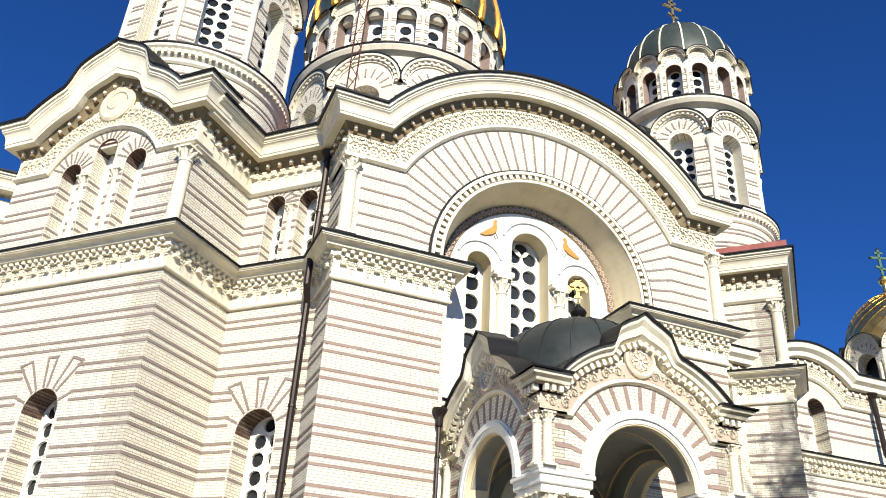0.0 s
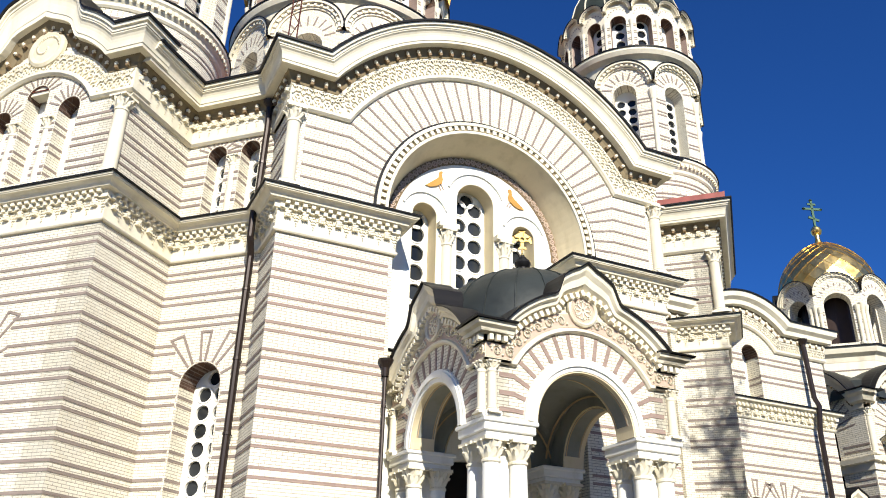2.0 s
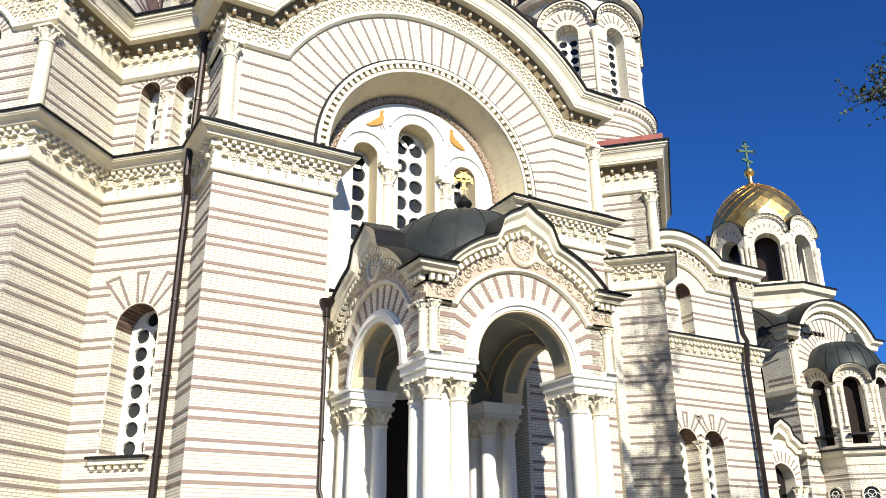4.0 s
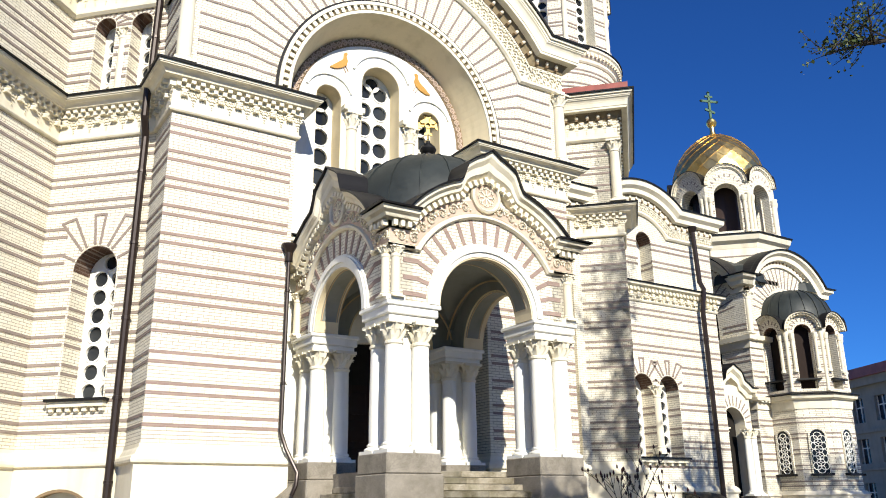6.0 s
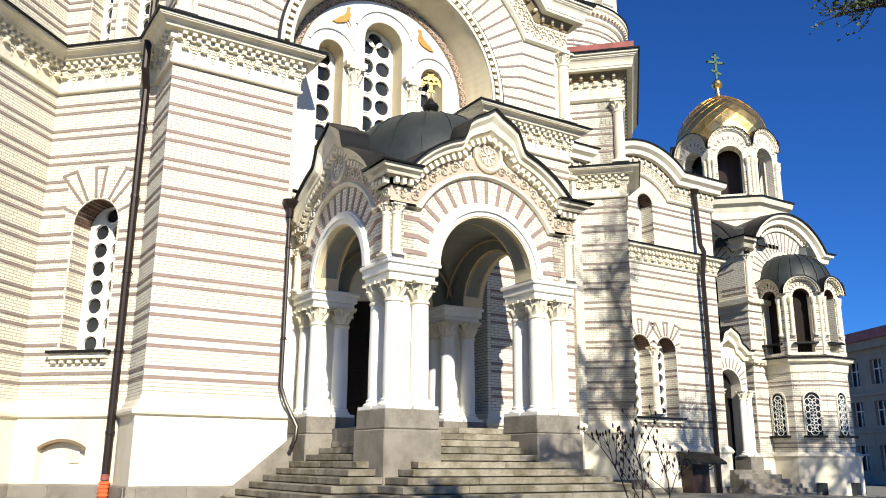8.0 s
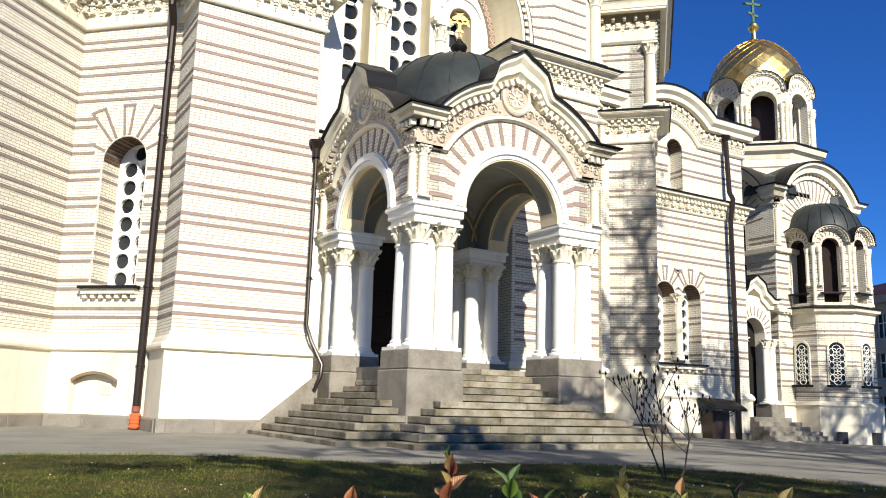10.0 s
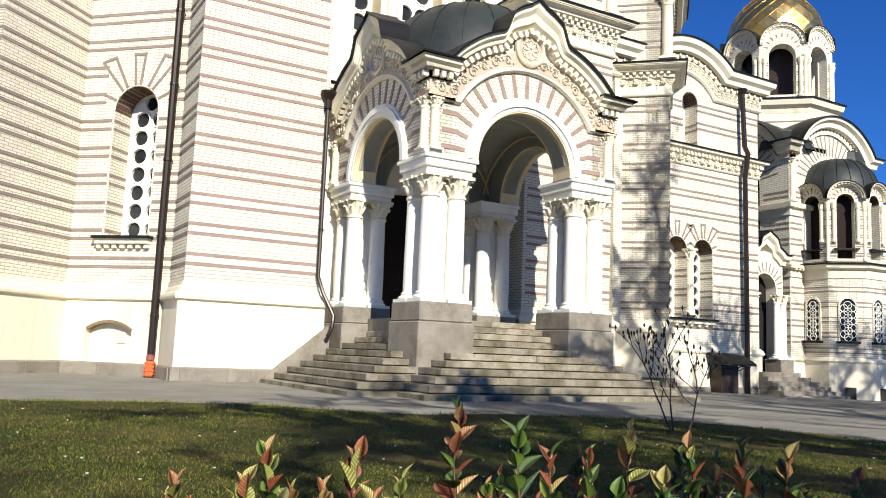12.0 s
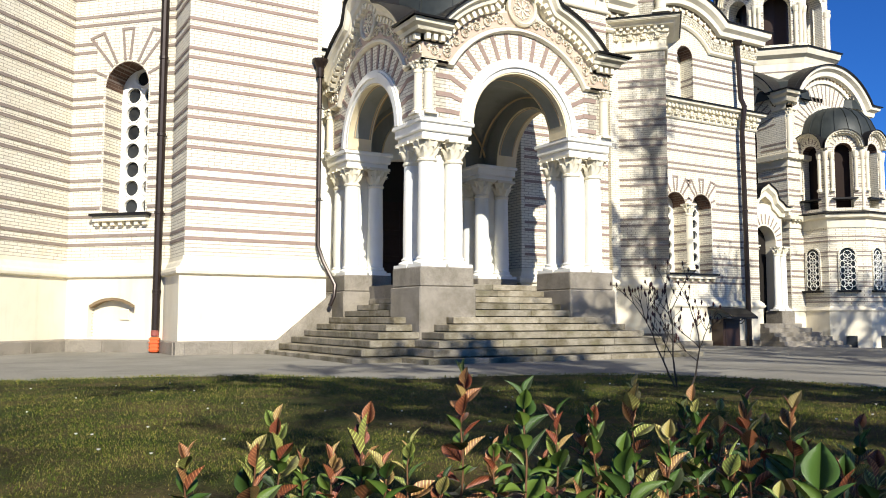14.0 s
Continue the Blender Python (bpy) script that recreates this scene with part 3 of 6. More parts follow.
bands(M_L1, 0, WL1, BANDS, church, cuts=[(WCX - 0.6, WCX + 0.6, 2.7, 6.5), (WCX - 0.8, WCX + 0.8, 5.9, 7.0)])
bands(M_L1, 0, WL1, [12.2, 11.57, 10.95], church, cuts=[(c - r - 0.02, c + r + 0.02, z0, zs + 0.65) for c, z0, zs, r in twin])
fan(M_L1, WCX, 5.9, 0.55, church)
grille_window(M_L1, WCX, 3.02, 5.9, 0.55, 0.6, church, hole=0.18)
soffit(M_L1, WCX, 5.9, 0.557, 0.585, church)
reveal(M_L1, WCX, 3.02, 5.9, 0.55, 0.59, church)
sill(M_L1, WCX - 0.72, WCX + 0.72, 3.02, church)
for c, z0, zs, r in twin:
    grille_window(M_L1, c, z0, zs, r, 0.44, church, cols=1, hole=0.17, stepz=0.42)
    soffit(M_L1, c, zs, r, 0.425, church)
    reveal(M_L1, c, z0, zs, r, 0.42, church)
    radial(M_L1, c, zs, r + 0.03, r + 0.38, range(15, 170, 20), church, 0.05)
column(M_L1 @ pose(1.42, 0.06, 10.25), 0.11, 1.8, church, 0.3, 0.15, STONE)
wall(M_PS, rect(0, P1[1] - Y0 - 0.85, -0.6, ZT), [], church)
bands(M_PS, 0, P1[1] - Y0, BANDS + [12.2, 11.57, 10.95], church)

# mirrored block: only the wall that faces the camera side and plain returns
M_R2 = fr(*mirror(INN), -45)
M_R3 = fr(*mirror((KX, KY)), 45)
wall(M_R2, rect(0, WL2, -0.8, ZT), [], church)
bands(M_R2, 0, WL2, BANDS + [12.2, 11.57, 10.95], church)
wall(M_R3, rect(0, WL3, -0.8, ZT), [], church)
wall(fr(*mirror(P1), 45), rect(0, WL1, -0.6, ZT), [], church)
wall(fr(XC + HALF, Y0 + 0.85, 90), rect(0, P1[1] - Y0 - 0.85, -0.6, ZT), [], church)
bands(M_R3, 0, 2.0, BANDS + [12.2, 11.57, 10.95], church)

# great arched front
front_top = gable_pts(HALF, 4.59, 2.14, CZ, 0.9)
OUT = [(-HALF, -0.6), (-OPEN, -0.6)] + [(-OPEN, CZ - 0.1)] + arc(0, CZ, 2.95, 180, 0, 40) + [(OPEN, CZ - 0.1), (OPEN, -0.6), (HALF, -0.6)] + front_top[::-1]
wall(M_F, OUT, [], church, thick=0.85)
for s in (-1, 1):
    x0, x1 = (-HALF, -OPEN - 0.1) if s < 0 else (OPEN + 0.1, HALF)
    bands(M_F, x0, x1, BANDS, church, mat=REDBAND)
radial(M_F, 0, CZ, 3.3, 4.56, [4.5 + 4.75 * k for k in range(37)], church, 0.055, flat=(4.02, HALF - 0.42))
gable(M_F, HALF, 3.3 + 1.29, 2.14, CZ, [(-0.2, 0.0), (0.06, 0.0), (0.12, 0.05), (0.12, 0.13), (0.06, 0.16), (0.06, 0.72), (-0.2, 0.72)], church, STONE, "string_course", back=1.3)
gable(M_F, HALF, 4.59, 2.14, CZ, [(d, h - 0.02) for d, h in UP_CORNICE], church, STONE, "cornice", back=1.3)
gable(M_F, HALF, 4.59, 2.14, CZ, [(-0.2, 1.5), (0.7, 1.5), (0.71, 1.55), (-0.2, 1.6)], church, EDGE, "roof_edge", back=1.3)
gable_knobs(M_F, HALF, 4.59, 2.14, CZ, 0.85, 0.36, 0.17, church, STONE, d=0.26)
gable_lace(M_F, HALF, 4.59, 2.14, CZ, 0.18, 0.7, 0.15, church, STONE)
# archivolt: a row of blocks between two rolls; the brown ring paints the gaps' shade
for r0, r1, d, mat in ((3.24, 3.3, 0.09, EDGE), (3.15, 3.24, 0.1, STONE), (3.0, 3.15, 0.03, COVE), (2.92, 3.0, 0.07, STONE)):
    part("archivolt", slab([(-r1, CZ)] + arc(0, CZ, r1, 180, 0, 48)[1:] + arc(0, CZ, r0, 0, 180, 48), (), -d if mat is not EDGE else -0.06, 0.1), mat, church, m=M_F)
bm = nb()
for k in range(48):
    t = radians(2 + 176 * k / 47)
    add_box(bm, -0.055, 0.055, -0.09, 0.05, -0.06, 0.06, pose(3.075 * math.cos(t), 0, CZ + 3.075 * math.sin(t), 0, 90 - math.degrees(t), 0))
part("dentil_band", bm, STONE, church, m=M_F, kind="stuff")
bm = nb()
add_sweep(bm, [((0, 0, CZ), (math.cos(radians(180 - 180 * k / 48)), 0, math.sin(radians(180 - 180 * k / 48))), (0, 1, 0)) for k in range(49)], [(2.97, -0.03), (2.92, -0.03), (2.64, 0.845), (2.97, 0.845)])
part("arch_lining", bm, OCHRE, church, "smooth cream splayed underside of the great arch", M_F)
# columns at the corners above the ledge
for s in (-1, 1):
    column(M_F @ pose(s * (HALF - 0.12), -0.05, 10.25), 0.17, 2.2, church, 0.42, 0.2, STONE)
column(M_L3 @ pose(WL3 - 0.1, -0.02, 10.25), 0.17, 2.2, church, 0.42, 0.2, STONE)
column(M_R2 @ pose(WL2 - 0.1, -0.02, 10.25), 0.17, 2.2, church, 0.42, 0.2, STONE)

# recessed wall with three lights
M_T = fr(XC, Y0 + 0.85, 0)
lights = [(-1.52, 6.9, 10.93, 0.36), (0.0, 6.9, 11.65, 0.58), (1.52, 6.9, 10.93, 0.36)]
wall(M_T, [(-3.0, -0.6), (3.0, -0.6), (3.0, CZ)] + arc(0, CZ, 3.0, 0, 180, 40)[1:], [arched(*t) for t in lights] + [arched(0, 1.43, 2.9, 1.75)], church, mat=WHITE, thick=0.66)
for (c, z0, zs, r), cols in zip(lights, (1, 2, 1)):
    grille_window(M_T, c, z0, zs, r, 0.54, church, cols=cols, hole=0.215 if cols == 2 else 0.235, stepz=0.56)
    part("reveal_lining", slab([(c - r - 0.004, z0)] + arc(c, zs, r + 0.004, 180, 0, 22) + [(c + r + 0.004, z0), (c + r - 0.014, z0)] + arc(c, zs, r - 0.014, 0, 180, 22) + [(c - r + 0.014, z0)], (), 0.012, 0.53), OCHRE, church, m=M_T)
    for r0, r1, d in ((r + 0.28, r + 0.34, 0.05),):
        part("hood_mould", slab([(c - r1 * math.cos(radians(20)), zs + r1 * math.sin(radians(20)))] + arc(c, zs, r1, 160, 20, 20)[1:] + arc(c, zs, r0, 20, 160, 20), (), -d, 0.05), WHITE, church, m=M_T)
for s in (-1, 1):
    column(M_T @ pose(s * 0.87, -0.02, 7.0), 0.15, 3.6, church, 0.5, 0.2, STONE)
    part("impost", bev(box(s * 0.87 - 0.3, s * 0.87 + 0.3, -0.22, 0.45, 10.6, 10.76), 0.015), STONE, church, m=M_T)
part("ledge", bev(box(-OPEN, OPEN, -0.35, 0.1, 6.75, 6.9), 0.02), STONE, church, m=M_T)
part("sheet_cover", box(-OPEN, OPEN, -0.42, 0.1, 6.9, 6.93), EDGE, church, m=M_T)
# the carved ring inside the arch; brown ground puts the arch's shadow into its colour
bm = slab(arc(0, CZ, 2.65, 180, 0, 48) + arc(0, CZ, 2.42, 0, 180, 48), (), -0.02, 0.05)
ring_part = part("carved_ring", bm, CORB, church, "ring with carved pale scrolls, ground browned for shade", m=M_T)
bm = nb()
for k in range(44):
    t = 180 * (k + 0.5) / 44
    q = pose(2.535 * math.cos(radians(t)), -0.018, CZ + 2.535 * math.sin(radians(t)), 0, 90 - t, 0)
    add_ring(bm, 0.062, 0.014, 0.03, q, 9)
    add_box(bm, -0.012, 0.012, -0.03, 0.0, -0.11, 0.11, q @ pose(0.09, 0, 0, 0, 35 if k % 2 else -35, 0))
    add_box(bm, -0.02, 0.02, -0.03, 0.0, -0.02, 0.02, q @ pose(0, 0, 0, 0, 45, 0))
part("scrollwork", bm, PINK, ring_part, m=M_T, kind="stuff")

# mouldings round the building
for plan, nm in ((LEFT_PLAN, "l"), (RIGHT_PLAN, "r")):
    run(plan, P_PLINTH, GRANITE, church, "plinth", "grey granite foot of the wall")
    if nm == "l":
        run(plan[:3], P_BASE, STUCCO, church, "base_course", "smooth cream stucco base")
        run(plan[3:], P_BASE, STUCCO, church, "base_course", "smooth cream stucco base")
        part("base_course", slab(rect(0.0, WL1 + 0.04, 0.275, 1.62), [NICHE], -0.12, 0.0), STUCCO, church, "stucco base with a blind arched niche", M_L1)
    else:
        run(plan, P_BASE, STUCCO, church, "base_course", "smooth cream stucco base")
    run(plan, P_ROLL, STONE, church, "base_moulding")
    run(plan, P_LOW1, STONE, church, "frieze_board")
    run(plan, P_LOW2, STONE, church, "cornice")
    run(plan, P_LOW3, EDGE, church, "sheet_cover")
    near = plan[1:] if nm == "l" else plan[:-1]
    dentils(near, church, 9.665, 9.755, 0.1, 0.18, 0.205, 0.1, STONE, -0.05)
    dentils(near, church, 9.755, 9.845, 0.1, 0.24, 0.205, 0.1, STONE, 0.05)
    if nm == "l":
        dentils(plan[:2], church, 9.665, 9.755, 0.1, 0.18, 0.205, 0.1, STONE, -0.05)
        dentils(plan[:2], church, 9.755, 9.845, 0.1, 0.24, 0.205, 0.1, STONE, 0.05)
    lace(plan if nm == "l" else plan[:-1], church, 9.64, 0.4, 0.44, STONE)
    up = plan[1:5] if nm == "l" else plan[2:7]
    run(up, P_UP1, STONE, church, "frieze_board")
    run(up, P_UP2, STONE, church, "cornice")
    run(up, P_UP3, EDGE, church, "roof_edge")
    lace(up, church, 13.2, 0.5, 0.3, STONE)
    run(up, [(-0.1, 13.2), (0.08, 13.2), (0.11, 13.32), (0.18, 13.43), (0.28, 13.5), (-0.1, 13.5)], COVE, church, "corbel_ground")
    if nm == "r":
        run(plan[4:7], [(-0.6, 14.1), (0.5, 14.1), (0.52, 14.36), (-0.6, 14.6)], ROOFRED, church, "roof_sheet", "red-brown sheet metal roof edge")
    c_me = k_me = None
    for p, t, n in along_plan(up, 0.36):
        q = Matrix(((t.x, -n.x, 0, p.x), (t.y, -n.y, 0, p.y), (0, 0, 1, 0), (0, 0, 0, 1)))
        c = part("corbel", c_me or box(-0.045, 0.045, -0.19, 0.0, 13.23, 13.45), CORB, church, m=q)
        e = part("bead", k_me or lathe([(0.0, -0.066), (0.05, -0.042), (0.065, 0.0), (0.046, 0.045), (0.0, 0.066)], 9, pose(0, -0.17, 13.34)), STONE, c, m=q)
        c_me, k_me = c.data, e.data

M_G3 = M_L3 @ pose(C3, 0, 0)
gable(M_G3, **g3, profile=[(-0.2, 0.0), (0.06, 0.0), (0.12, 0.05), (0.12, 0.13), (0.06, 0.16), (0.06, 0.75), (-0.2, 0.75)], parent=church, mat=STONE, name="string_course", back=0.6)
gable(M_G3, **g3, profile=[(d, 0.98 + (h - 0.98) * 1.296, min(1, 0.7 + (h - 0.98) * 0.9)) for d, h in UP_CORNICE], parent=church, mat=STONE, name="cornice", back=0.6, bump=0.9, n=48)
gable(M_G3, **g3, profile=[(-0.2, 1.68, 1), (0.7, 1.68, 1), (0.71, 1.73, 1), (-0.2, 1.78, 1)], parent=church, mat=EDGE, name="roof_edge", back=0.6, bump=0.9, n=48)
gable_knobs(M_G3, 3.0, 2.07, 0.97, 11.63, 0.86, 0.34, 0.17, church, STONE, bump=0.6, d=0.26)
gable_lace(M_G3, 2.9, 2.07, 0.97, 11.63, 0.18, 0.7, 0.15, church, STONE)
bm = lathe([(0.0, 0.12), (0.4, 0.1), (0.5, 0.12), (0.58, 0.08), (0.6, 0.0)], 28)
for k in range(40):
    r, a = 0.08 + 0.36 * ((k * 0.618) % 1), k * 137.5
    lathe([(0.0, -0.03), (0.05, 0.0), (0.0, 0.04)], 6, pose(r * math.cos(radians(a)), r * math.sin(radians(a)), 0.11), bm)
part("roundel", bm, ORN, church, "round carved medallion", M_G3 @ pose(0, -0.05, 14.55, 90, 0, 0))
wall(M_G3, [(-0.75, 13.2), (0.75, 13.2), (0.75, 15.3), (0, 15.9), (-0.75, 15.3)], [], church, STONE, 0.3, "gable_field", 0.05)

M_WW = fr(-12.0, 27.0)
wall(M_WW, rect(-14, 9.2, -0.6, 14.2), [], church)
bands(M_WW, -10, 9.2, BANDS + [12.2, 11.57, 10.95], church)
ww = [(-26.0, 27.0), (-2.8, 27.0)]
for prof, mat, nm2 in ((P_LOW1, STONE, "frieze_board"), (P_LOW2, STONE, "cornice"), (P_LOW3, EDGE, "sheet_cover"), (P_UP1, STONE, "frieze_board"), (P_UP2, STONE, "cornice"), (P_UP3, EDGE, "roof_edge")):
    run(ww, prof, mat, church, nm2, z=0.9 if prof in (P_UP1, P_UP2, P_UP3) else 0.0)
# plain roof slabs that close the blocks
bm = nb()
pts = [A0, (KX, KY), INN, P1, P2, (2 * XC - P2[0], Y0), mirror(P1), mirror(INN), mirror((KX, KY)), mirror(A0), (22, 34), (-3, 34)]
f0 = bm.faces.new([bm.verts.new((x, y, 13.3)) for x, y in pts])
part("roof", bm, ROOFRED, church)

# ---- ground ----
bm = nb()
N = 60
def ground_z(x, y):
    d = max(0.0, x - 14)
    return -0.022 * d if d < 30 else -0.66
gv = {}
xs = [-300, -120, -60, -30] + [-20 + k for k in range(0, 61)] + [50, 70, 120, 300]
ys = [-300, -120, -50, -20] + [-10 + k for k in range(0, 41)] + [40, 60, 120, 400]
for i, x in enumerate(xs):
    for j, y in enumerate(ys):
        gv[i, j] = bm.verts.new((x, y, ground_z(x, y)))
for i in range(len(xs) - 1):
    for j in range(len(ys) - 1):
        bm.faces.new((gv[i, j], gv[i + 1, j], gv[i + 1, j + 1], gv[i, j + 1]))
k = Mat("grey_pavement", 0.85)
k.color(k.mix(1.0, k.ramp(k.noise(0.8, 6, 0.7), [(0.3, (0.185, 0.172, 0.142)), (0.65, (0.28, 0.264, 0.222))]), k.ramp(k.noise(90, 2), [(0.3, (0.75, 0.75, 0.75)), (0.7, (1.15, 1.15, 1.15))]), "MULTIPLY"))
k.bump(k.noise(70, 3), 0.3, 0.01)
PAVE = k.m
tagged(part("ground", bm, PAVE), "grey paved ground round the church", "ground", kind="structure")

# ---- entrance porch ----
PC = (XC, 15.44)
PH = 2.22
FLOOR = 1.43
porch = thing("entrance_porch", "domed stone porch with banded arches on white columns", "porch", (PC[0], PC[1], 0))
gp = dict(half=PH, R=1.84, b=0.91, cz=4.59)


DENTIL_MESH = bpy.data.meshes.new("dentil")
d_bm = box(-0.042, 0.042, -0.2, 0.0, -0.055, 0.055)
d_bm.to_mesh(DENTIL_MESH)
d_bm.free()
DENTIL_MESH.materials.append(STONE)


def porch_face(deg, full=True):
    c, s = math.cos(radians(deg)), math.sin(radians(deg))
    m = fr(PC[0] + PH * s, PC[1] - PH * c, deg)
    top = gable_pts(PH, 1.84, 0.91, 4.59, 0.45)
    out = [(-PH, 4.40), (-1.15, 4.40)] + arc(0, 4.46, 1.15, 180, 0, 28) + [(1.15, 4.40), (PH, 4.40)] + top[::-1]
    wall(m, out, [], porch, BRICK, 0.5)
    part("arch_lining", slab([(-1.152, 4.44)] + arc(0, 4.46, 1.152, 180, 0, 28)[1:] + [(1.152, 4.44), (1.12, 4.44)] + arc(0, 4.46, 1.12, 0, 180, 28) + [(-1.12, 4.44)], (), -0.03, 0.53), OCHRE, porch, m=m)
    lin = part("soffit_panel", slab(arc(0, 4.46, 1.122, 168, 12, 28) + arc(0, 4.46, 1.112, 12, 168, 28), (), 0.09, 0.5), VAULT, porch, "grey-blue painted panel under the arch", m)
    for y in (0.1, 0.46):
        part("border", slab(arc(0, 4.46, 1.112, 168, 12, 28) + arc(0, 4.46, 1.107, 12, 168, 28), (), y, y + 0.025), VTRIM, lin, m=m)
    if not full:
        return
    for r0, r1, d in ((1.15, 1.24, 0.05), (1.24, 1.36, 0.09), (1.36, 1.41, 0.05)):
        part("archivolt", slab([(-r1, 4.46)] + arc(0, 4.46, r1, 180, 0, 36)[1:] + arc(0, 4.46, r0, 0, 180, 36), (), -d, 0.08), WHITE, porch, m=m)
    radial(m, 0, 4.46, 1.43, 1.93, [6 + 10.5 * k for k in range(17)], porch, 0.085, REDBAND, flat=(1.62, PH - 0.28))
    gable(m, **gp, profile=[(-0.2, -0.03), (0.05, -0.03), (0.1, 0.0), (0.1, 0.05), (0.04, 0.08), (0.04, 0.4), (-0.2, 0.4)], parent=porch, mat=STONE, name="string_course", back=0.5)
    gable(m, **gp, profile=[(-0.2, 0.38, 0.55), (0.1, 0.38, 0.55), (0.1, 0.5, 0.6), (0.22, 0.53, 0.7), (0.24, 0.6, 0.85), (0.32, 0.64, 0.95), (0.34, 0.72, 1), (-0.2, 0.72, 1)], parent=porch, mat=STONE, name="cornice", back=0.5, bump=0.62, n=60, bw=18)
    gable(m, **gp, profile=[(-0.3, 0.72, 1), (0.4, 0.72, 1), (0.41, 0.755, 1), (-0.3, 0.79, 1)], parent=porch, mat=EDGE, name="roof_edge", back=0.5, bump=0.62, n=60, bw=18)
    wall(m, [(-0.55, 6.1), (0.55, 6.1), (0.6, 6.8), (0.42, 7.2), (0, 7.45), (-0.42, 7.2), (-0.6, 6.8)], [], porch, STONE, 0.3, "gable_field", 0.02)
    for x, z, a in gable_marks(PH + 0.06, 1.84, 0.91, 4.59, 0.44, 0.155, bump=0.36, bw=18):
        part("dentil", DENTIL_MESH, STONE, porch, m=m @ pose(x, 0, z, 0, -a, 0))
    # scrollwork: curled stems on a pink ground
    gable(m, PH - 0.02, 1.84, 0.91, 4.59, [(-0.1, 0.09), (0.05, 0.09), (0.05, 0.37), (-0.1, 0.37)], porch, PINK, "frieze_ground")
    bm = nb()
    for i, (x, z, a) in enumerate(gable_marks(PH - 0.05, 1.84, 0.91, 4.59, 0.23, 0.3)):
        if abs(x) < 0.34:
            continue
        q = pose(x, 0, z, 0, -a, 0)
        sg = 1 if i % 2 else -1
        pts = []
        for k in range(15):
            t = k / 14 * 2 * math.pi * 1.25
            r = 0.115 * (1 - 0.055 * k)
            pts.append((r * math.cos(t) * sg, r * math.sin(t)))
        for (xa, za), (xb, zb) in zip(pts, pts[1:]):
            L = math.hypot(xb - xa, zb - za) / 2 + 0.008
            add_box(bm, -L, L, -0.085, -0.03, -0.017, 0.017, q @ pose((xa + xb) / 2, 0, (za + zb) / 2, 0, -math.degrees(math.atan2(zb - za, xb - xa)), 0))
        lathe([(0.0, -0.03), (0.035, 0.0), (0.0, 0.03)], 6, q @ pose(0.14 * sg, -0.07, 0.06), bm)
        lathe([(0.0, -0.03), (0.03, 0.0), (0.0, 0.03)], 6, q @ pose(-0.13 * sg, -0.07, -0.08), bm)
    part("frieze", bm, STONE, porch, m=m, kind="stuff")
    # roundel with a cross pattern
    q = m @ pose(0, -0.04, 6.9, 90, 0, 0)
    rd = part("roundel", lathe([(0.36, 0.0), (0.36, 0.07), (0.32, 0.1), (0.29, 0.07), (0.28, 0.03), (0.0, 0.03)], 28), STONE, porch, "round medallion with a carved cross on pink ground", q)
    part("roundel_field", lathe([(0.28, 0.0), (0.28, 0.036), (0.0, 0.036)], 24), PINK, rd, m=q)
    bm = nb()
    for a in range(0, 360, 45):
        z = pose(0, 0, 0, 0, 0, a)
        add_box(bm, 0.03, 0.22, -0.018, 0.018, 0.03, 0.06, z)
        add_box(bm, 0.17, 0.2, -0.06, 0.06, 0.03, 0.06, z)
    part("roundel_cross", bm, STONE, rd, m=q, kind="stuff")
    for sx in (-1, 1):
        column(m @ pose(sx * (PH - 0.1), -0.04, 4.5), 0.09, 1.0, porch, 0.22, 0.12, STONE, "colonnette")
        part("corner_block", bev(box(sx * (PH - 0.1) - 0.16, sx * (PH - 0.1) + 0.16, -0.1, 0.3, 4.44, 4.54), 0.012), WHITE, porch, m=m)
    # roof shell behind the gable, sinking towards the dome
    bm = nb()
    rows = []
    for y, dh, k in ((0.0, 0.76, 0.58), (0.35, 0.74, 0.5), (0.7, 0.66, 0.32), (1.1, 0.5, 0.12), (1.5, 0.3, 0.0)):
        rows.append([bm.verts.new((x, y, z)) for x, z in gable_pts(PH - 0.02, 1.84, 0.91, 4.59, dh, bump=k, n=40, bw=18)])
    for u0, u1 in zip(rows, rows[1:]):
        for j in range(len(u0) - 1):
            bm.faces.new((u0[j], u0[j + 1], u1[j + 1], u1[j]))
    part("gable_roof", bm, ROOF, porch, "black sheet metal saddle roof", m=m)


for deg in (0, -90, 90):
    porch_face(deg)
porch_face(180, False)

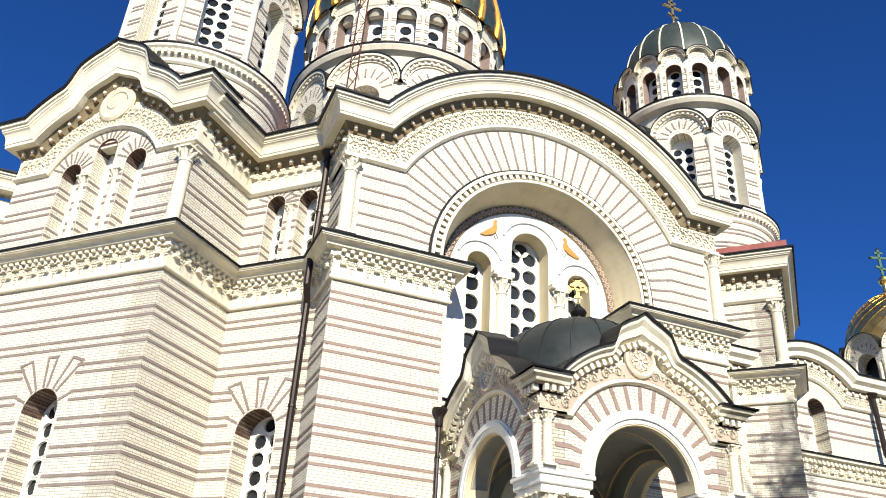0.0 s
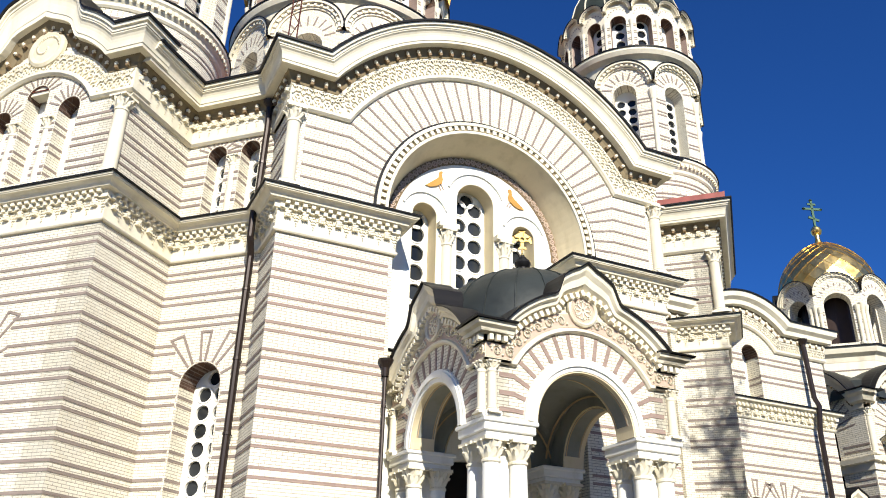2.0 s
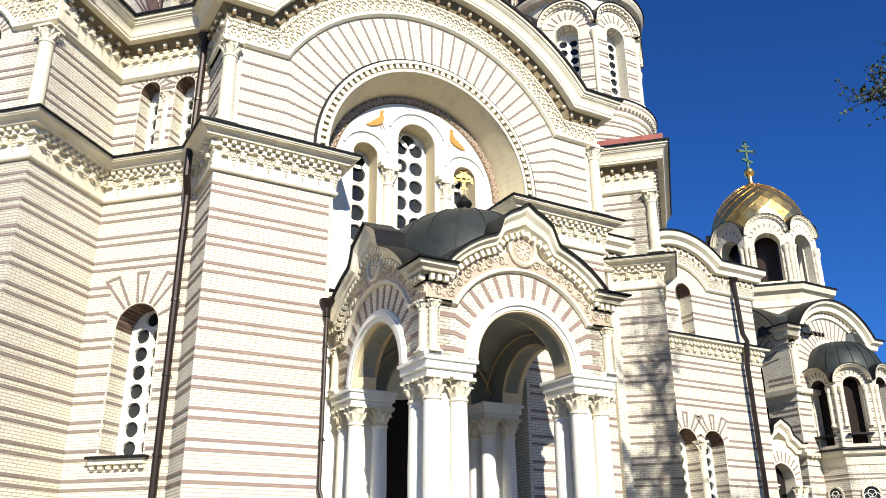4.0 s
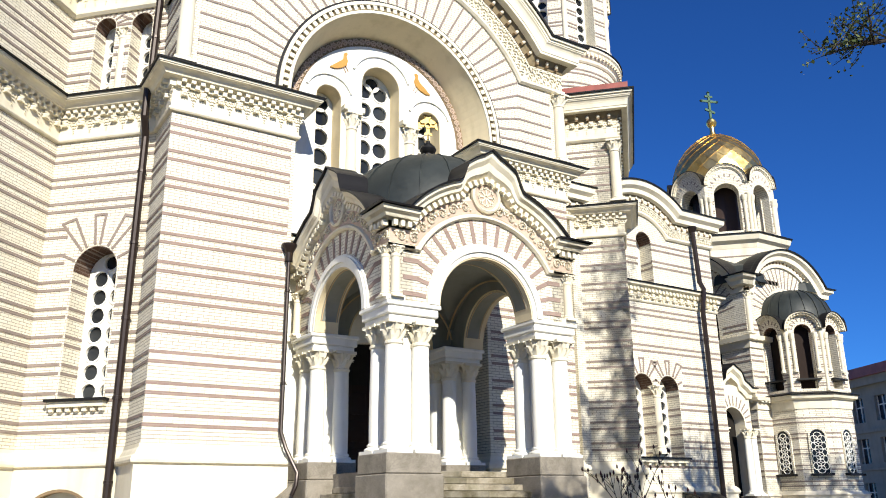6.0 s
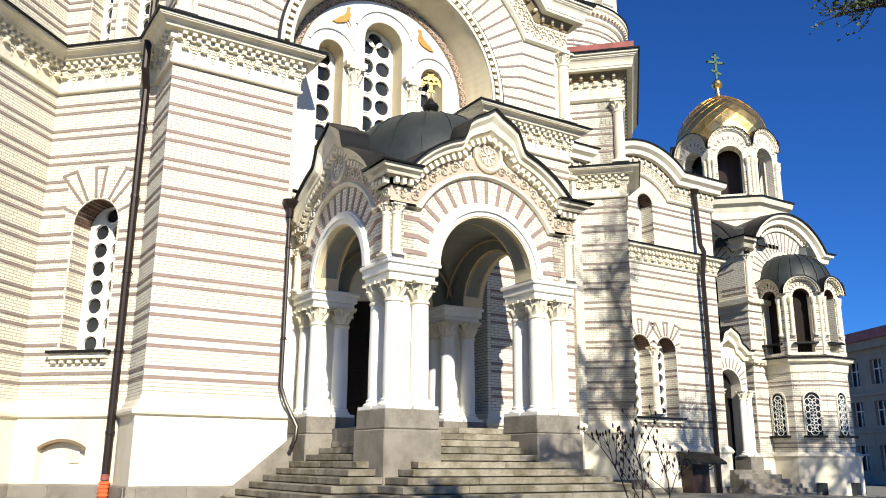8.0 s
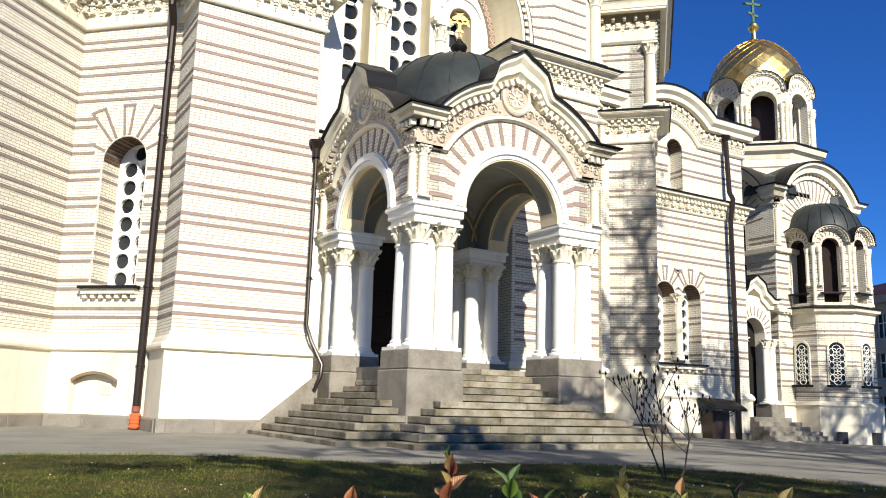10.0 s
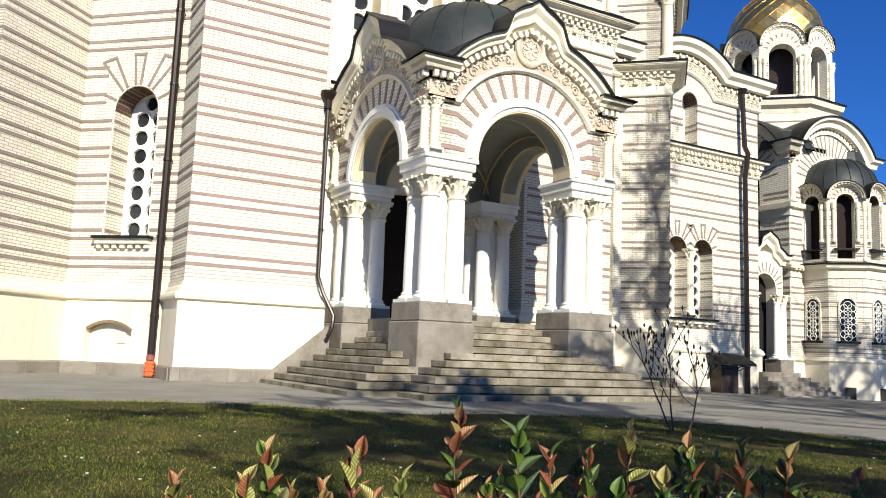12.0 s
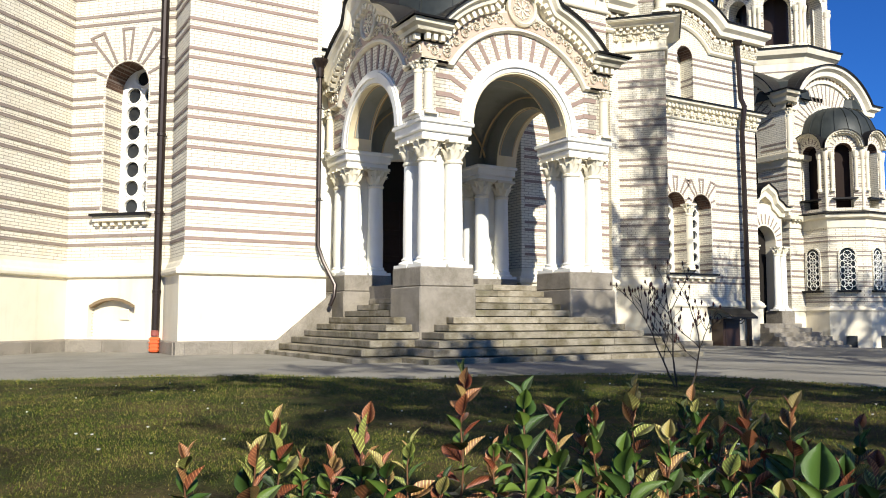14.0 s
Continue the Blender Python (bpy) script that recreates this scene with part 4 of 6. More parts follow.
# corner piers
for sx in (-1, 1):
    for sy in (-1, 1):
        px, py = PC[0] + sx * 1.72, PC[1] + sy * 1.72
        m = fr(px, py)
        imp = part("impost", bev(box(-0.55, 0.55, -0.55, 0.55, 4.20, 4.44), 0.02), WHITE, porch, "moulded white impost block", m)
        part("impost_lip", bev(box(-0.59, 0.59, -0.59, 0.59, 4.36, 4.442), 0.015), WHITE, imp, m=m)
        part("impost_foot", bev(box(-0.5, 0.5, -0.5, 0.5, 4.08, 4.2), 0.015), WHITE, imp, m=m)
        part("pier_core", bev(box(-0.2, 0.2, -0.2, 0.2, 1.68, 4.1), 0.03), WHITE, porch, m=m)
        for dx in (-1, 1):
            for dy in (-1, 1):
                column(m @ pose(dx * 0.29, dy * 0.29, 1.68), 0.175, 2.42, porch, 0.45, 0.2)
        pl = part("plinth_block", bev(box(-0.57, 0.57, -0.57, 0.57, 1.32, 1.68), 0.02), GRANITE, porch, "grey granite plinth", m)
        part("plinth_foot", bev(box(-0.6, 0.6, -0.6, 0.6, -0.05, 1.315), 0.02), GRANITE, pl, m=m)

# vault
bm = nb()
r, n = 1.74, 28
g = [[bm.verts.new((-r + 2 * r * i / n, -r + 2 * r * j / n, 4.42 + 0.86 * max(math.sqrt(max(0.0, r * r - (-r + 2 * r * i / n) ** 2)), math.sqrt(max(0.0, r * r - (-r + 2 * r * j / n) ** 2))))) for j in range(n + 1)] for i in range(n + 1)]
for i in range(n):
    for j in range(n):
        bm.faces.new((g[i][j], g[i + 1][j], g[i + 1][j + 1], g[i][j + 1]))
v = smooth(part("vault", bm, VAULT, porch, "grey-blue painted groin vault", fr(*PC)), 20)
for deg in (0, 90, 180, 270):
    m = fr(PC[0], PC[1], deg)
    st = [((1.6 * math.cos(radians(a)), -1.5, 4.4 + 1.376 * math.sin(radians(a))), (math.cos(radians(a)), 0, math.sin(radians(a))), (0, 1, 0)) for a in range(12, 169, 6)]
    part("border", sweep(st, [(0, -0.018), (0.03, -0.018), (0.03, 0.018), (0, 0.018)]), VTRIM, v, "thin ochre painted border", m)
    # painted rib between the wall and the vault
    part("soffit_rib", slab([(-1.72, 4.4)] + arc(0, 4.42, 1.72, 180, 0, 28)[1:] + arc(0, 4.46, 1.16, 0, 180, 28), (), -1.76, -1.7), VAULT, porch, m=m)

# dome
prof = [(2.19, 6.5), (2.19, 6.85), (2.12, 7.15), (1.98, 7.5), (1.74, 7.82), (1.4, 8.1), (1.0, 8.32), (0.56, 8.46), (0.22, 8.53)]
dome = smooth(part("dome", lathe(prof, 48), ROOF, porch, "black sheet metal dome with standing seams", fr(*PC)), 50)
for k in range(20):
    a = 2 * math.pi * k / 20
    part("seam", sweep([((rr * math.cos(a), rr * math.sin(a), z), (math.cos(a), math.sin(a), 0.5), (-math.sin(a), math.cos(a), 0)) for rr, z in prof], [(-0.02, -0.012), (0.022, -0.012), (0.022, 0.012), (-0.02, 0.012)]), ROOF, dome, m=fr(*PC))
bm = nb()
rows = [[], [], []]
for i in range(64):
    a = 2 * math.pi * i / 64
    c, sn = math.cos(a), math.sin(a)
    e = (PH - 0.06) / max(abs(c), abs(sn))
    for row, rr, z in zip(rows, (e, (e + 2.15) / 2, 2.1), (6.24, 6.4, 6.85)):
        row.append(bm.verts.new((rr * c, rr * sn, z)))
for u0, u1 in zip(rows, rows[1:]):
    for i in range(64):
        bm.faces.new((u0[i], u0[(i + 1) % 64], u1[(i + 1) % 64], u1[i]))
part("roof_skirt", bm, ROOF, porch, "black sheet metal skirt between dome and corners", fr(*PC))
smooth(part("finial", lathe([(0.26, 8.49), (0.24, 8.66), (0.13, 8.68), (0.12, 8.74), (0.17, 8.78), (0.2, 8.86), (0.17, 8.93), (0.09, 8.96), (0.1, 9.0), (0.06, 9.04), (0.05, 9.1), (0.0, 9.16)], 20), EDGE, porch, "black turned finial", fr(*PC)))

# floor of the porch
part("porch_floor", box(-1.7, 1.7, -1.15, 2.4, FLOOR - 0.3, FLOOR), GRANITE, porch, m=fr(*PC))

# church doors
doors = thing("church_door", "dark closed wooden double door in an arched opening", "door", (XC, Y0 + 1.2, FLOOR))
M_D = fr(XC, Y0 + 1.2)
part("door_leaf", slab(rect(-1.0, -0.01, FLOOR, 3.6)), DOORWOOD, doors, m=M_D)
part("door_leaf", slab(rect(0.01, 1.0, FLOOR, 3.6)), DOORWOOD, doors, m=M_D)
# black sheet round the leaves, painting the deep shade behind the porch
part("door_shade_sheet", slab([(-1.8, FLOOR), (-1.0, FLOOR), (-1.0, 3.6), (1.0, 3.6), (1.0, FLOOR), (1.8, FLOOR), (1.8, 4.75), (-1.8, 4.75)], (), 0.05, 0.3), DARK, doors, m=M_D)
for s in (-1, 1):
    for z in (1.6, 2.25, 2.9):
        part("door_panel", bev(box(s * 0.5 - 0.36, s * 0.5 + 0.36, -0.03, 0.02, z, z + 0.5), 0.015), DOORWOOD, doors, m=M_D)

# steps on three sides
stairs = thing("stairs", "worn mossy granite steps on three sides of the porch", "stairs", (PC[0], 13, 0))
rnd = random.Random(11)
RISE = 0.134


def stones(x0, x1, y0, y1, z, along):
    """One step, cut into long stones."""
    a0, a1 = (x0, x1) if along == "x" else (y0, y1)
    n = max(1, round((a1 - a0) / rnd.uniform(1.2, 1.9)))
    cuts = [a0] + sorted(a0 + (a1 - a0) * ((i + 1) / n + rnd.uniform(-0.12, 0.12) / n) for i in range(n - 1)) + [a1]
    for p, q in zip(cuts, cuts[1:]):
        e = rnd.uniform(-0.004, 0.004)
        b = box(p + 0.003, q - 0.003, y0 + e, y1, z - RISE + 0.016, z) if along == "x" else box(x0 + e, x1, p + 0.003, q - 0.003, z - RISE + 0.016, z)
        part("step_stone", bev(b, 0.009), STEPS, stairs)


for j in range(0, 11):
    z = FLOOR - RISE * j - (0.003 if j else 0.002)
    zl = z - 0.003
    yf = PC[1] - 2.29 + 0.28 * (4 - j)
    e = 1.14 if j < 4 else 2.29 + 0.26 * (j - 7)
    stones(PC[0] - e, PC[0] + e, yf, PC[1] - 1.0, z, "x")
    xo = 2.29 + 0.28 * (j - 4)
    if j < 4:
        ya, yb = PC[1] - 1.14, PC[1] + 1.1
    else:
        ya, yb = PC[1] - 2.29 + 0.26 * (7 - j), Y0 - 0.17
    stones(PC[0] - xo, PC[0] - 1.2, ya, yb, zl, "y")
    stones(PC[0] + 1.2, PC[0] + xo, ya, yb, zl, "y")
# sloping coping where the steps meet the church wall
for s in (-1, 1):
    bm = nb()
    x0, x1 = 2.5, 3.98
    pts = [(s * x0, 0.0), (s * x1, 0.0), (s * x1, 0.05), (s * x0, FLOOR - RISE * 1.3)]
    add_slab(bm, pts, (), -0.05, 0.3)
    part("coping", bm, GRANITE, stairs, m=fr(XC, Y0 - 0.18))


# ---- round towers ----
def ring(profile, n=48):
    """A turned moulding, closed at its inner side."""
    r0 = min(r for r, z in profile) - 0.25
    return lathe([(r0, profile[0][1])] + profile + [(r0, profile[-1][1])], n)


def bay(tw, c, deg, r, n, z0, zs, ro, ztop, parent_parts, window=True, hood=True, depth=0.4, col=True, scale=1.0, cols=2, hf=1.08, out_by=1.0):
    """One side of a many-sided tier: arched opening, round hood, rays of brown brick, a column at each edge."""
    a = radians(deg)
    m = fr(c[0] + r * math.cos(a), c[1] + r * math.sin(a), deg + 90)
    w = r * math.tan(math.pi / n)
    hr = w * 0.97
    b = max(0.0, (ztop - zs) - hr)
    out = [(-w, z0), (w, z0), (w, zs + b)] + arc(0, zs + b, hr, 0, 180, 18) + [(-w, zs + b)]
    f = wall(m, out, [arched(0, z0 + 0.15 * scale, zs, ro, 14)], tw, STUCCO if n > 12 else BRICK, depth + 0.1, "tier_wall")
    bm = nb()
    k = 9
    for i in range(k):
        t = radians(12 + 156 * i / (k - 1))
        cc, ss = math.cos(t), math.sin(t)
        r1 = min(hr * 0.83, (w - 0.03) / max(0.05, abs(cc)))
        q = [(ro + 0.05, -0.022 * scale), (r1, -0.022 * scale), (r1, 0.022 * scale), (ro + 0.05, 0.022 * scale)]
        if r1 > ro + 0.1:
            add_slab(bm, [(x * cc - o * ss, zs + (b if r1 > hr * 0.8 else 0) * 0.5 + x * ss + o * cc) for x, o in q], (), -0.012, 0.03)
    z = zs - 0.25 * scale
    while z > z0 + 0.1:
        for dz in (0.0, -0.11 * scale):
            for s in (-1, 1):
                if w - ro > 0.12:
                    add_box(bm, min(s * (ro + 0.02), s * w), max(s * (ro + 0.02), s * w), -0.012, 0.03, z + dz - 0.045 * scale, z + dz)
        z -= 0.42 * scale
    part("brown_brickwork", bm, BAND, f, m=m, kind="stuff")
    if hood:
        hb = nb()
        for r0, r1, d in ((hr * 0.84, hr * 0.9, 0.06), (hr * 0.9, hr * 1.0, 0.12), (hr * 1.0, hr * hf, 0.22)):
            add_slab(hb, [(-r1, zs + b)] + arc(0, zs + b, r1, 180, 0, 18)[1:] + arc(0, zs + b, r0, 0, 180, 18), (), -d * out_by, 0.08)
        for i in range(15):
            t = radians(6 + 168 * i / 14)
            add_box(hb, -0.035 * scale, 0.035 * scale, -0.17 * out_by, 0, -0.05 * scale, 0.05 * scale, pose(hr * 0.95 * math.cos(t), 0, zs + b + hr * 0.95 * math.sin(t), 0, 90 - math.degrees(t), 0))
        part("hood_mould", hb, STONE, f, m=m)
        part("hood_cover", slab([(-hr * (hf + 0.02), zs + b)] + arc(0, zs + b, hr * (hf + 0.03), 180, 0, 18)[1:] + arc(0, zs + b, hr * hf, 0, 180, 18), (), -0.26 * out_by, 0.3), EDGE, f, m=m)
    if n > 12:
        part("soffit", slab(arc(0, zs, ro + 0.01, 0, 180, 14) + arc(0, zs, ro - 0.018, 180, 0, 14), (), 0.004, depth - 0.01), SOFFIT, f, m=m)
        for sd in (-1, 1):
            part("jamb", box(min(sd * ro, sd * (ro - 0.012)), max(sd * ro, sd * (ro - 0.012)), 0.02, depth - 0.01, z0 + 0.15 * scale, zs), REDBAND, f, m=m)
    if window:
        cut = arched(0, z0 + 0.1, zs, ro * 1.04, 14)
        holes, zz = [], z0 + 0.35 * scale
        hs = ro * (0.38 if cols == 2 else 0.6)
        while zz < zs + ro * 0.35:
            holes += [circle(x, zz, hs, 10) for x in ((-ro * 0.47, ro * 0.47) if cols == 2 else (0,))]
            zz += hs * 2.35
        g = part("window", slab(cut, holes, depth, depth + 0.06), WHITE, f, m=m)
        part("pane", slab(cut, (), depth + 0.07, depth + 0.09), GLASS, g, m=m)
    if col:
        q = m @ pose(w, 0.02, z0 + 0.02)
        h = zs - z0 - 0.02
        part("column", lathe([(0.1 * scale, 0), (0.1 * scale, 0.1), (0.075 * scale, 0.14), (0.075 * scale, h * 0.84), (0.09 * scale, h * 0.86), (0.13 * scale, h * 0.97), (0.13 * scale, h)], 12), STONE, f, m=q)
    return f


def cross(tw, c, z, h, mat, deg=0.0):
    bm = lathe([(0.0, -0.18), (0.13, -0.1), (0.17, 0.0), (0.13, 0.1), (0.05, 0.17), (0.05, 0.22)], 16)
    part("orb", bm, mat, tw, "small round orb under the cross", fr(*c, deg, z))
    bm = nb()
    w = h * 0.035
    add_box(bm, -w, w, -w * 0.6, w * 0.6, 0.15, h)
    add_box(bm, -h * 0.27, h * 0.27, -w * 0.6, w * 0.6, h * 0.66, h * 0.66 + 2 * w)
    add_box(bm, -h * 0.13, h * 0.13, -w * 0.6, w * 0.6, h * 0.83, h * 0.83 + 1.7 * w)
    add_box(bm, -h * 0.17, h * 0.17, -w * 0.6, w * 0.6, -w, w, pose(0, 0, h * 0.36, 0, 18, 0))
    for x, z2 in ((-0.27, 0.66 + 0.035), (0.27, 0.66 + 0.035), (0, 1.0)):
        lathe([(0, -w * 1.6), (w * 1.6, 0), (0, w * 1.6)], 8, pose(x * h, 0, z2 * h), bm)
    part("cross", bm, mat, tw, "three-barred cross", fr(*c, deg, z))


def ribbed_dome(tw, c, prof, mat, ribs, rmat, name="dome", label="", wide=0.014):
    d = smooth(part(name, lathe(prof, 64), mat, tw, label, fr(*c)), 60)
    for k in range(ribs):
        a = 2 * math.pi * (k + 0.5) / ribs
        w = prof[0][0] * wide
        part("rib", sweep([((r * math.cos(a), r * math.sin(a), z), (math.cos(a), math.sin(a), 0.3), (-math.sin(a), math.cos(a), 0)) for r, z in prof if r > 0.05], [(-0.03, -w), (w * 0.9, -w), (w * 0.9, w), (-0.03, w)]), rmat, d, m=fr(*c))
    return d


def corner_tower(c, label):
    tw = thing("corner_tower", label, "tower", (*c, 13.4), "corner towers")
    part("drum", lathe([(2.3, 13.4), (2.68, 13.4), (2.7, 16.1), (2.3, 16.1)], 64), BRICK, tw, m=fr(*c))
    for z in (15.75, 15.2, 14.65, 14.1):
        for dz in (0, -0.17):
            part("band", lathe([(2.6, z + dz), (2.712, z + dz), (2.712, z + dz - 0.06), (2.6, z + dz - 0.06)], 64), BAND, tw, m=fr(*c))
    part("drum_cornice", ring([(2.73, 16.0), (2.78, 16.06), (2.78, 16.16), (2.85, 16.24), (2.9, 16.4), (2.96, 16.46), (2.96, 16.56)], 64), STONE, tw, m=fr(*c))
    bm = nb()
    for k in range(96):
        a = 2 * math.pi * k / 96
        add_box(bm, -0.05, 0.05, -0.1, 0.1, 16.26, 16.38, pose(c[0] + 2.83 * math.cos(a), c[1] + 2.83 * math.sin(a), 0, 0, 0, math.degrees(a) + 90))
    part("dentil_band", bm, STONE, tw, kind="stuff")
    part("drum_cover", ring([(2.99, 16.56), (3.0, 16.6), (2.5, 16.78)], 64), EDGE, tw, m=fr(*c))
    for k in range(8):
        bay(tw, c, -135 + 45 * k, 2.5, 8, 16.75, 19.62, 0.43, 20.95, tw, depth=0.5, col=True, scale=1.3)
    part("tier_ring", ring([(2.5, 20.7), (2.56, 21.15), (2.8, 21.25), (2.9, 21.4), (2.9, 21.5)], 64), STONE, tw, m=fr(*c))
    part("ring_cover", ring([(2.94, 21.5), (2.95, 21.54), (2.3, 21.62)], 64), EDGE, tw, m=fr(*c))
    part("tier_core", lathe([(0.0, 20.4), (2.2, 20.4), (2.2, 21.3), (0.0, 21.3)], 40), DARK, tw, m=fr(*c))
    for k in range(16):
        bay(tw, c, -135 + 22.5 * k, 2.58, 16, 21.56, 23.05, 0.31, 24.05, tw, depth=0.45, scale=0.8, cols=1)
    part("eave_ring", ring([(2.2, 23.4), (2.5, 23.6), (2.62, 23.8), (2.62, 23.92)], 48), STONE, tw, m=fr(*c))
    part("eave_roof", lathe([(2.75, 23.92), (2.45, 24.2), (2.3, 24.22)], 48), ROOF, tw, m=fr(*c))
    ribbed_dome(tw, c, [(2.36, 24.1), (2.4, 24.45), (2.36, 24.85), (2.21, 25.4), (1.95, 25.95), (1.54, 26.5), (1.04, 26.95), (0.53, 27.24), (0.15, 27.36), (0.0, 27.38)], ROOFGREEN, 16, STONE, label="dark green ribbed metal dome")
    smooth(part("finial", lathe([(0.3, 27.3), (0.24, 27.44), (0.1, 27.54), (0.12, 27.64), (0.0, 27.7)], 16), STONE, tw, m=fr(*c)))
    cross(tw, c, 27.75, 1.6, GOLD)
    return tw


corner_tower((19.08, 22.3), "round white tower with two arcaded tiers and a dark ribbed dome")
corner_tower((0.06, 22.44), "round white tower rising from the gabled corner block")

# great central dome
DC = (XC, 31.5)
md = thing("central_dome", "broad white drum with arcades under a gilded ribbed dome", "dome", (*DC, 14))
part("drum", lathe([(4.6, 12.5), (5.1, 12.5), (5.1, 22.6), (4.6, 22.6)], 80), BRICK, md, m=fr(*DC, 0, -0.75))
for k in range(10):
    bay(md, DC, -126 + 36 * k, 4.95, 10, 20.65, 22.85, 0.75, 25.1, md, depth=0.5, scale=1.6)
part("tier_ring", ring([(4.9, 25.2), (5.0, 25.9), (5.25, 26.05), (5.35, 26.25), (5.35, 26.34)], 80), STONE, md, m=fr(*DC, 0, -0.75))
part("ring_cover", ring([(5.4, 26.34), (5.41, 26.4), (4.7, 26.5)], 80), EDGE, md, m=fr(*DC, 0, -0.75))
for k in range(20):
    bay(md, DC, -108 + 18 * k, 4.75, 20, 25.7, 27.85, 0.46, 29.15, md, depth=0.6, scale=1.2, cols=1)
part("eave_ring", ring([(4.5, 28.8), (4.8, 29.2), (4.9, 29.6), (4.9, 29.7)], 80), STONE, md, m=fr(*DC, 0, -0.75))
part("eave_roof", lathe([(5.1, 29.7), (4.7, 30.1), (4.6, 30.1)], 64), GOLD, md, m=fr(*DC, 0, -0.75))
ribbed_dome(md, DC, [(4.95, 29.2), (5.05, 29.85), (5.0, 30.85), (4.7, 32.25), (4.1, 33.65), (3.1, 35.05), (1.9, 36.05), (0.7, 36.65), (0.2, 37.05), (0.0, 37.15)], GOLD, 20, GILT, label="gilded dome with raised ribs", wide=0.022)
cross(md, DC, 37.45, 3.0, GOLD)

# red ladder-like mast before the drum
mast = thing("mast", "thin rusty red lattice mast rising from the roof", "mast", (4.2, 18.9, 13))
LM = [(4.02, 19.3), (4.22, 19.1)]
for p in LM:
    tube([(p[0], p[1], 13.2), (p[0] + 0.15, p[1], 20.5)], 0.022, MASTRED, "mast_post", mast)
for k in range(12):
    z = 13.6 + 0.55 * k
    i = (z - 13.2) / 7.3 * 0.15
    a, b = (LM[0], LM[1]) if k % 2 else (LM[1], LM[0])
    tube([(a[0] + i, a[1], z), (b[0] + i, b[1], z + 0.5)], 0.012, MASTRED, "mast_brace", mast)


# ---- wall of the eastern wing ----
YR = 19.4
wing = thing("church_wing", "lower cream brick wing with paired arched windows and a round gable", "church", (21.5, YR, -0.3))
M_W = fr(20.35, YR)
GW = dict(half=3.72, R=1.75, b=1.0, cz=8.72)
wt = gable_pts(3.72, 1.75, 1.0, 8.72, 0.6)
pair = [(-0.24, 2.2, 4.42, 0.45), (0.96, 2.2, 4.42, 0.45)]
wall(M_W, [(-3.0, -1), (3.72, -1)] + [p for p in wt[::-1] if p[0] > -3.0] + [(-3.0, wt[0][1])], [arched(*p) for p in pair] + [arched(0.33, 8.0, 9.5, 0.36)], wing)
WB = [7.1 - 0.62 * k for k in range(9)]
bands(M_W, -2, 3.7, WB, wing, cuts=[(c - r - 0.03, c + r + 0.03, z0 - 0.2, zs + 0.5) for c, z0, zs, r in pair] + [(-0.95, 1.65, 4.5, 5.35)])
bands(M_W, -2, 3.7, [9.5, 8.88], wing, cuts=[(0.0, 0.68, 7.9, 10)])
for c, z0, zs, r in pair:
    grille_window(M_W, c, z0, zs, r, 0.56, wing, hole=0.15, stepz=0.38)
    soffit(M_W, c, zs, r, 0.545, wing)
    reveal(M_W, c, z0, zs, r, 0.55, wing)
    fan(M_W, c, zs, r, wing, 0.5)
grille_window(M_W, 0.33, 8.0, 9.5, 0.36, 0.56, wing, cols=1, hole=0.16, stepz=0.4)
soffit(M_W, 0.33, 9.5, 0.36, 0.545, wing)
reveal(M_W, 0.33, 8.0, 9.5, 0.36, 0.55, wing)
column(M_W @ pose(0.34, 0.0, 2.3), 0.13, 2.2, wing, 0.4, 0.25, STONE)
sill(M_W, -0.78, 1.5, 2.2, wing)
gable(M_W, **GW, profile=[(-0.2, 0.0), (0.06, 0.0), (0.11, 0.05), (0.11, 0.12), (0.05, 0.15), (0.05, 0.45), (-0.2, 0.45)], parent=wing, mat=STONE, name="string_course", back=0.6)
gable(M_W, **GW, profile=[(-0.2, 0.45), (0.12, 0.45), (0.13, 0.62), (0.3, 0.66), (0.32, 0.8), (0.45, 0.9), (0.48, 1.08), (-0.2, 1.08)], parent=wing, mat=STONE, name="cornice", back=0.6)
gable(M_W, **GW, profile=[(-0.2, 1.08), (0.52, 1.08), (0.53, 1.12), (-0.2, 1.16)], parent=wing, mat=EDGE, name="roof_edge", back=0.6)
gable_knobs(M_W, 3.72, 1.75, 1.0, 8.72, 0.55, 0.3, 0.14, wing, STONE, d=0.22)
gable_lace(M_W, 3.72, 1.75, 1.0, 8.72, 0.17, 0.44, 0.13, wing, STONE)
plan = [(18.6, YR), (24.07, YR), (24.07, YR + 1.5)]
run(plan, [(-0.2, 7.3), (0.04, 7.3), (0.07, 7.34), (0.04, 7.38), (0.04, 7.62), (0.14, 7.65), (0.16, 7.78), (0.28, 7.82), (0.3, 7.9), (-0.2, 7.9)], STONE, wing, "cornice")
run(plan, [(-0.2, 7.9), (0.34, 7.9), (0.35, 7.94), (-0.2, 8.02)], EDGE, wing, "sheet_cover")
dentils(plan, wing, 7.66, 7.76, 0.1, 0.2, 0.17, 0.08, STONE)
lace(plan, wing, 7.6, 0.28, 0.34, STONE)
run(plan, [(-0.2, 1.08), (0.1, 1.08), (0.14, 1.14), (0.1, 1.24), (0.03, 1.32), (-0.2, 1.32)], STONE, wing, "base_moulding")
run(plan, [(-0.2, 0.0), (0.07, 0.0), (0.07, 1.08), (-0.2, 1.08)], STUCCO, wing, "base_course")
run(plan, [(-0.2, -0.9), (0.11, -0.9), (0.11, 0.0), (-0.2, 0.0)], GRANITE, wing, "plinth")
wall(fr(24.07, YR + 0.6, 90), rect(0, 6, -1, 10.4), [], wing)
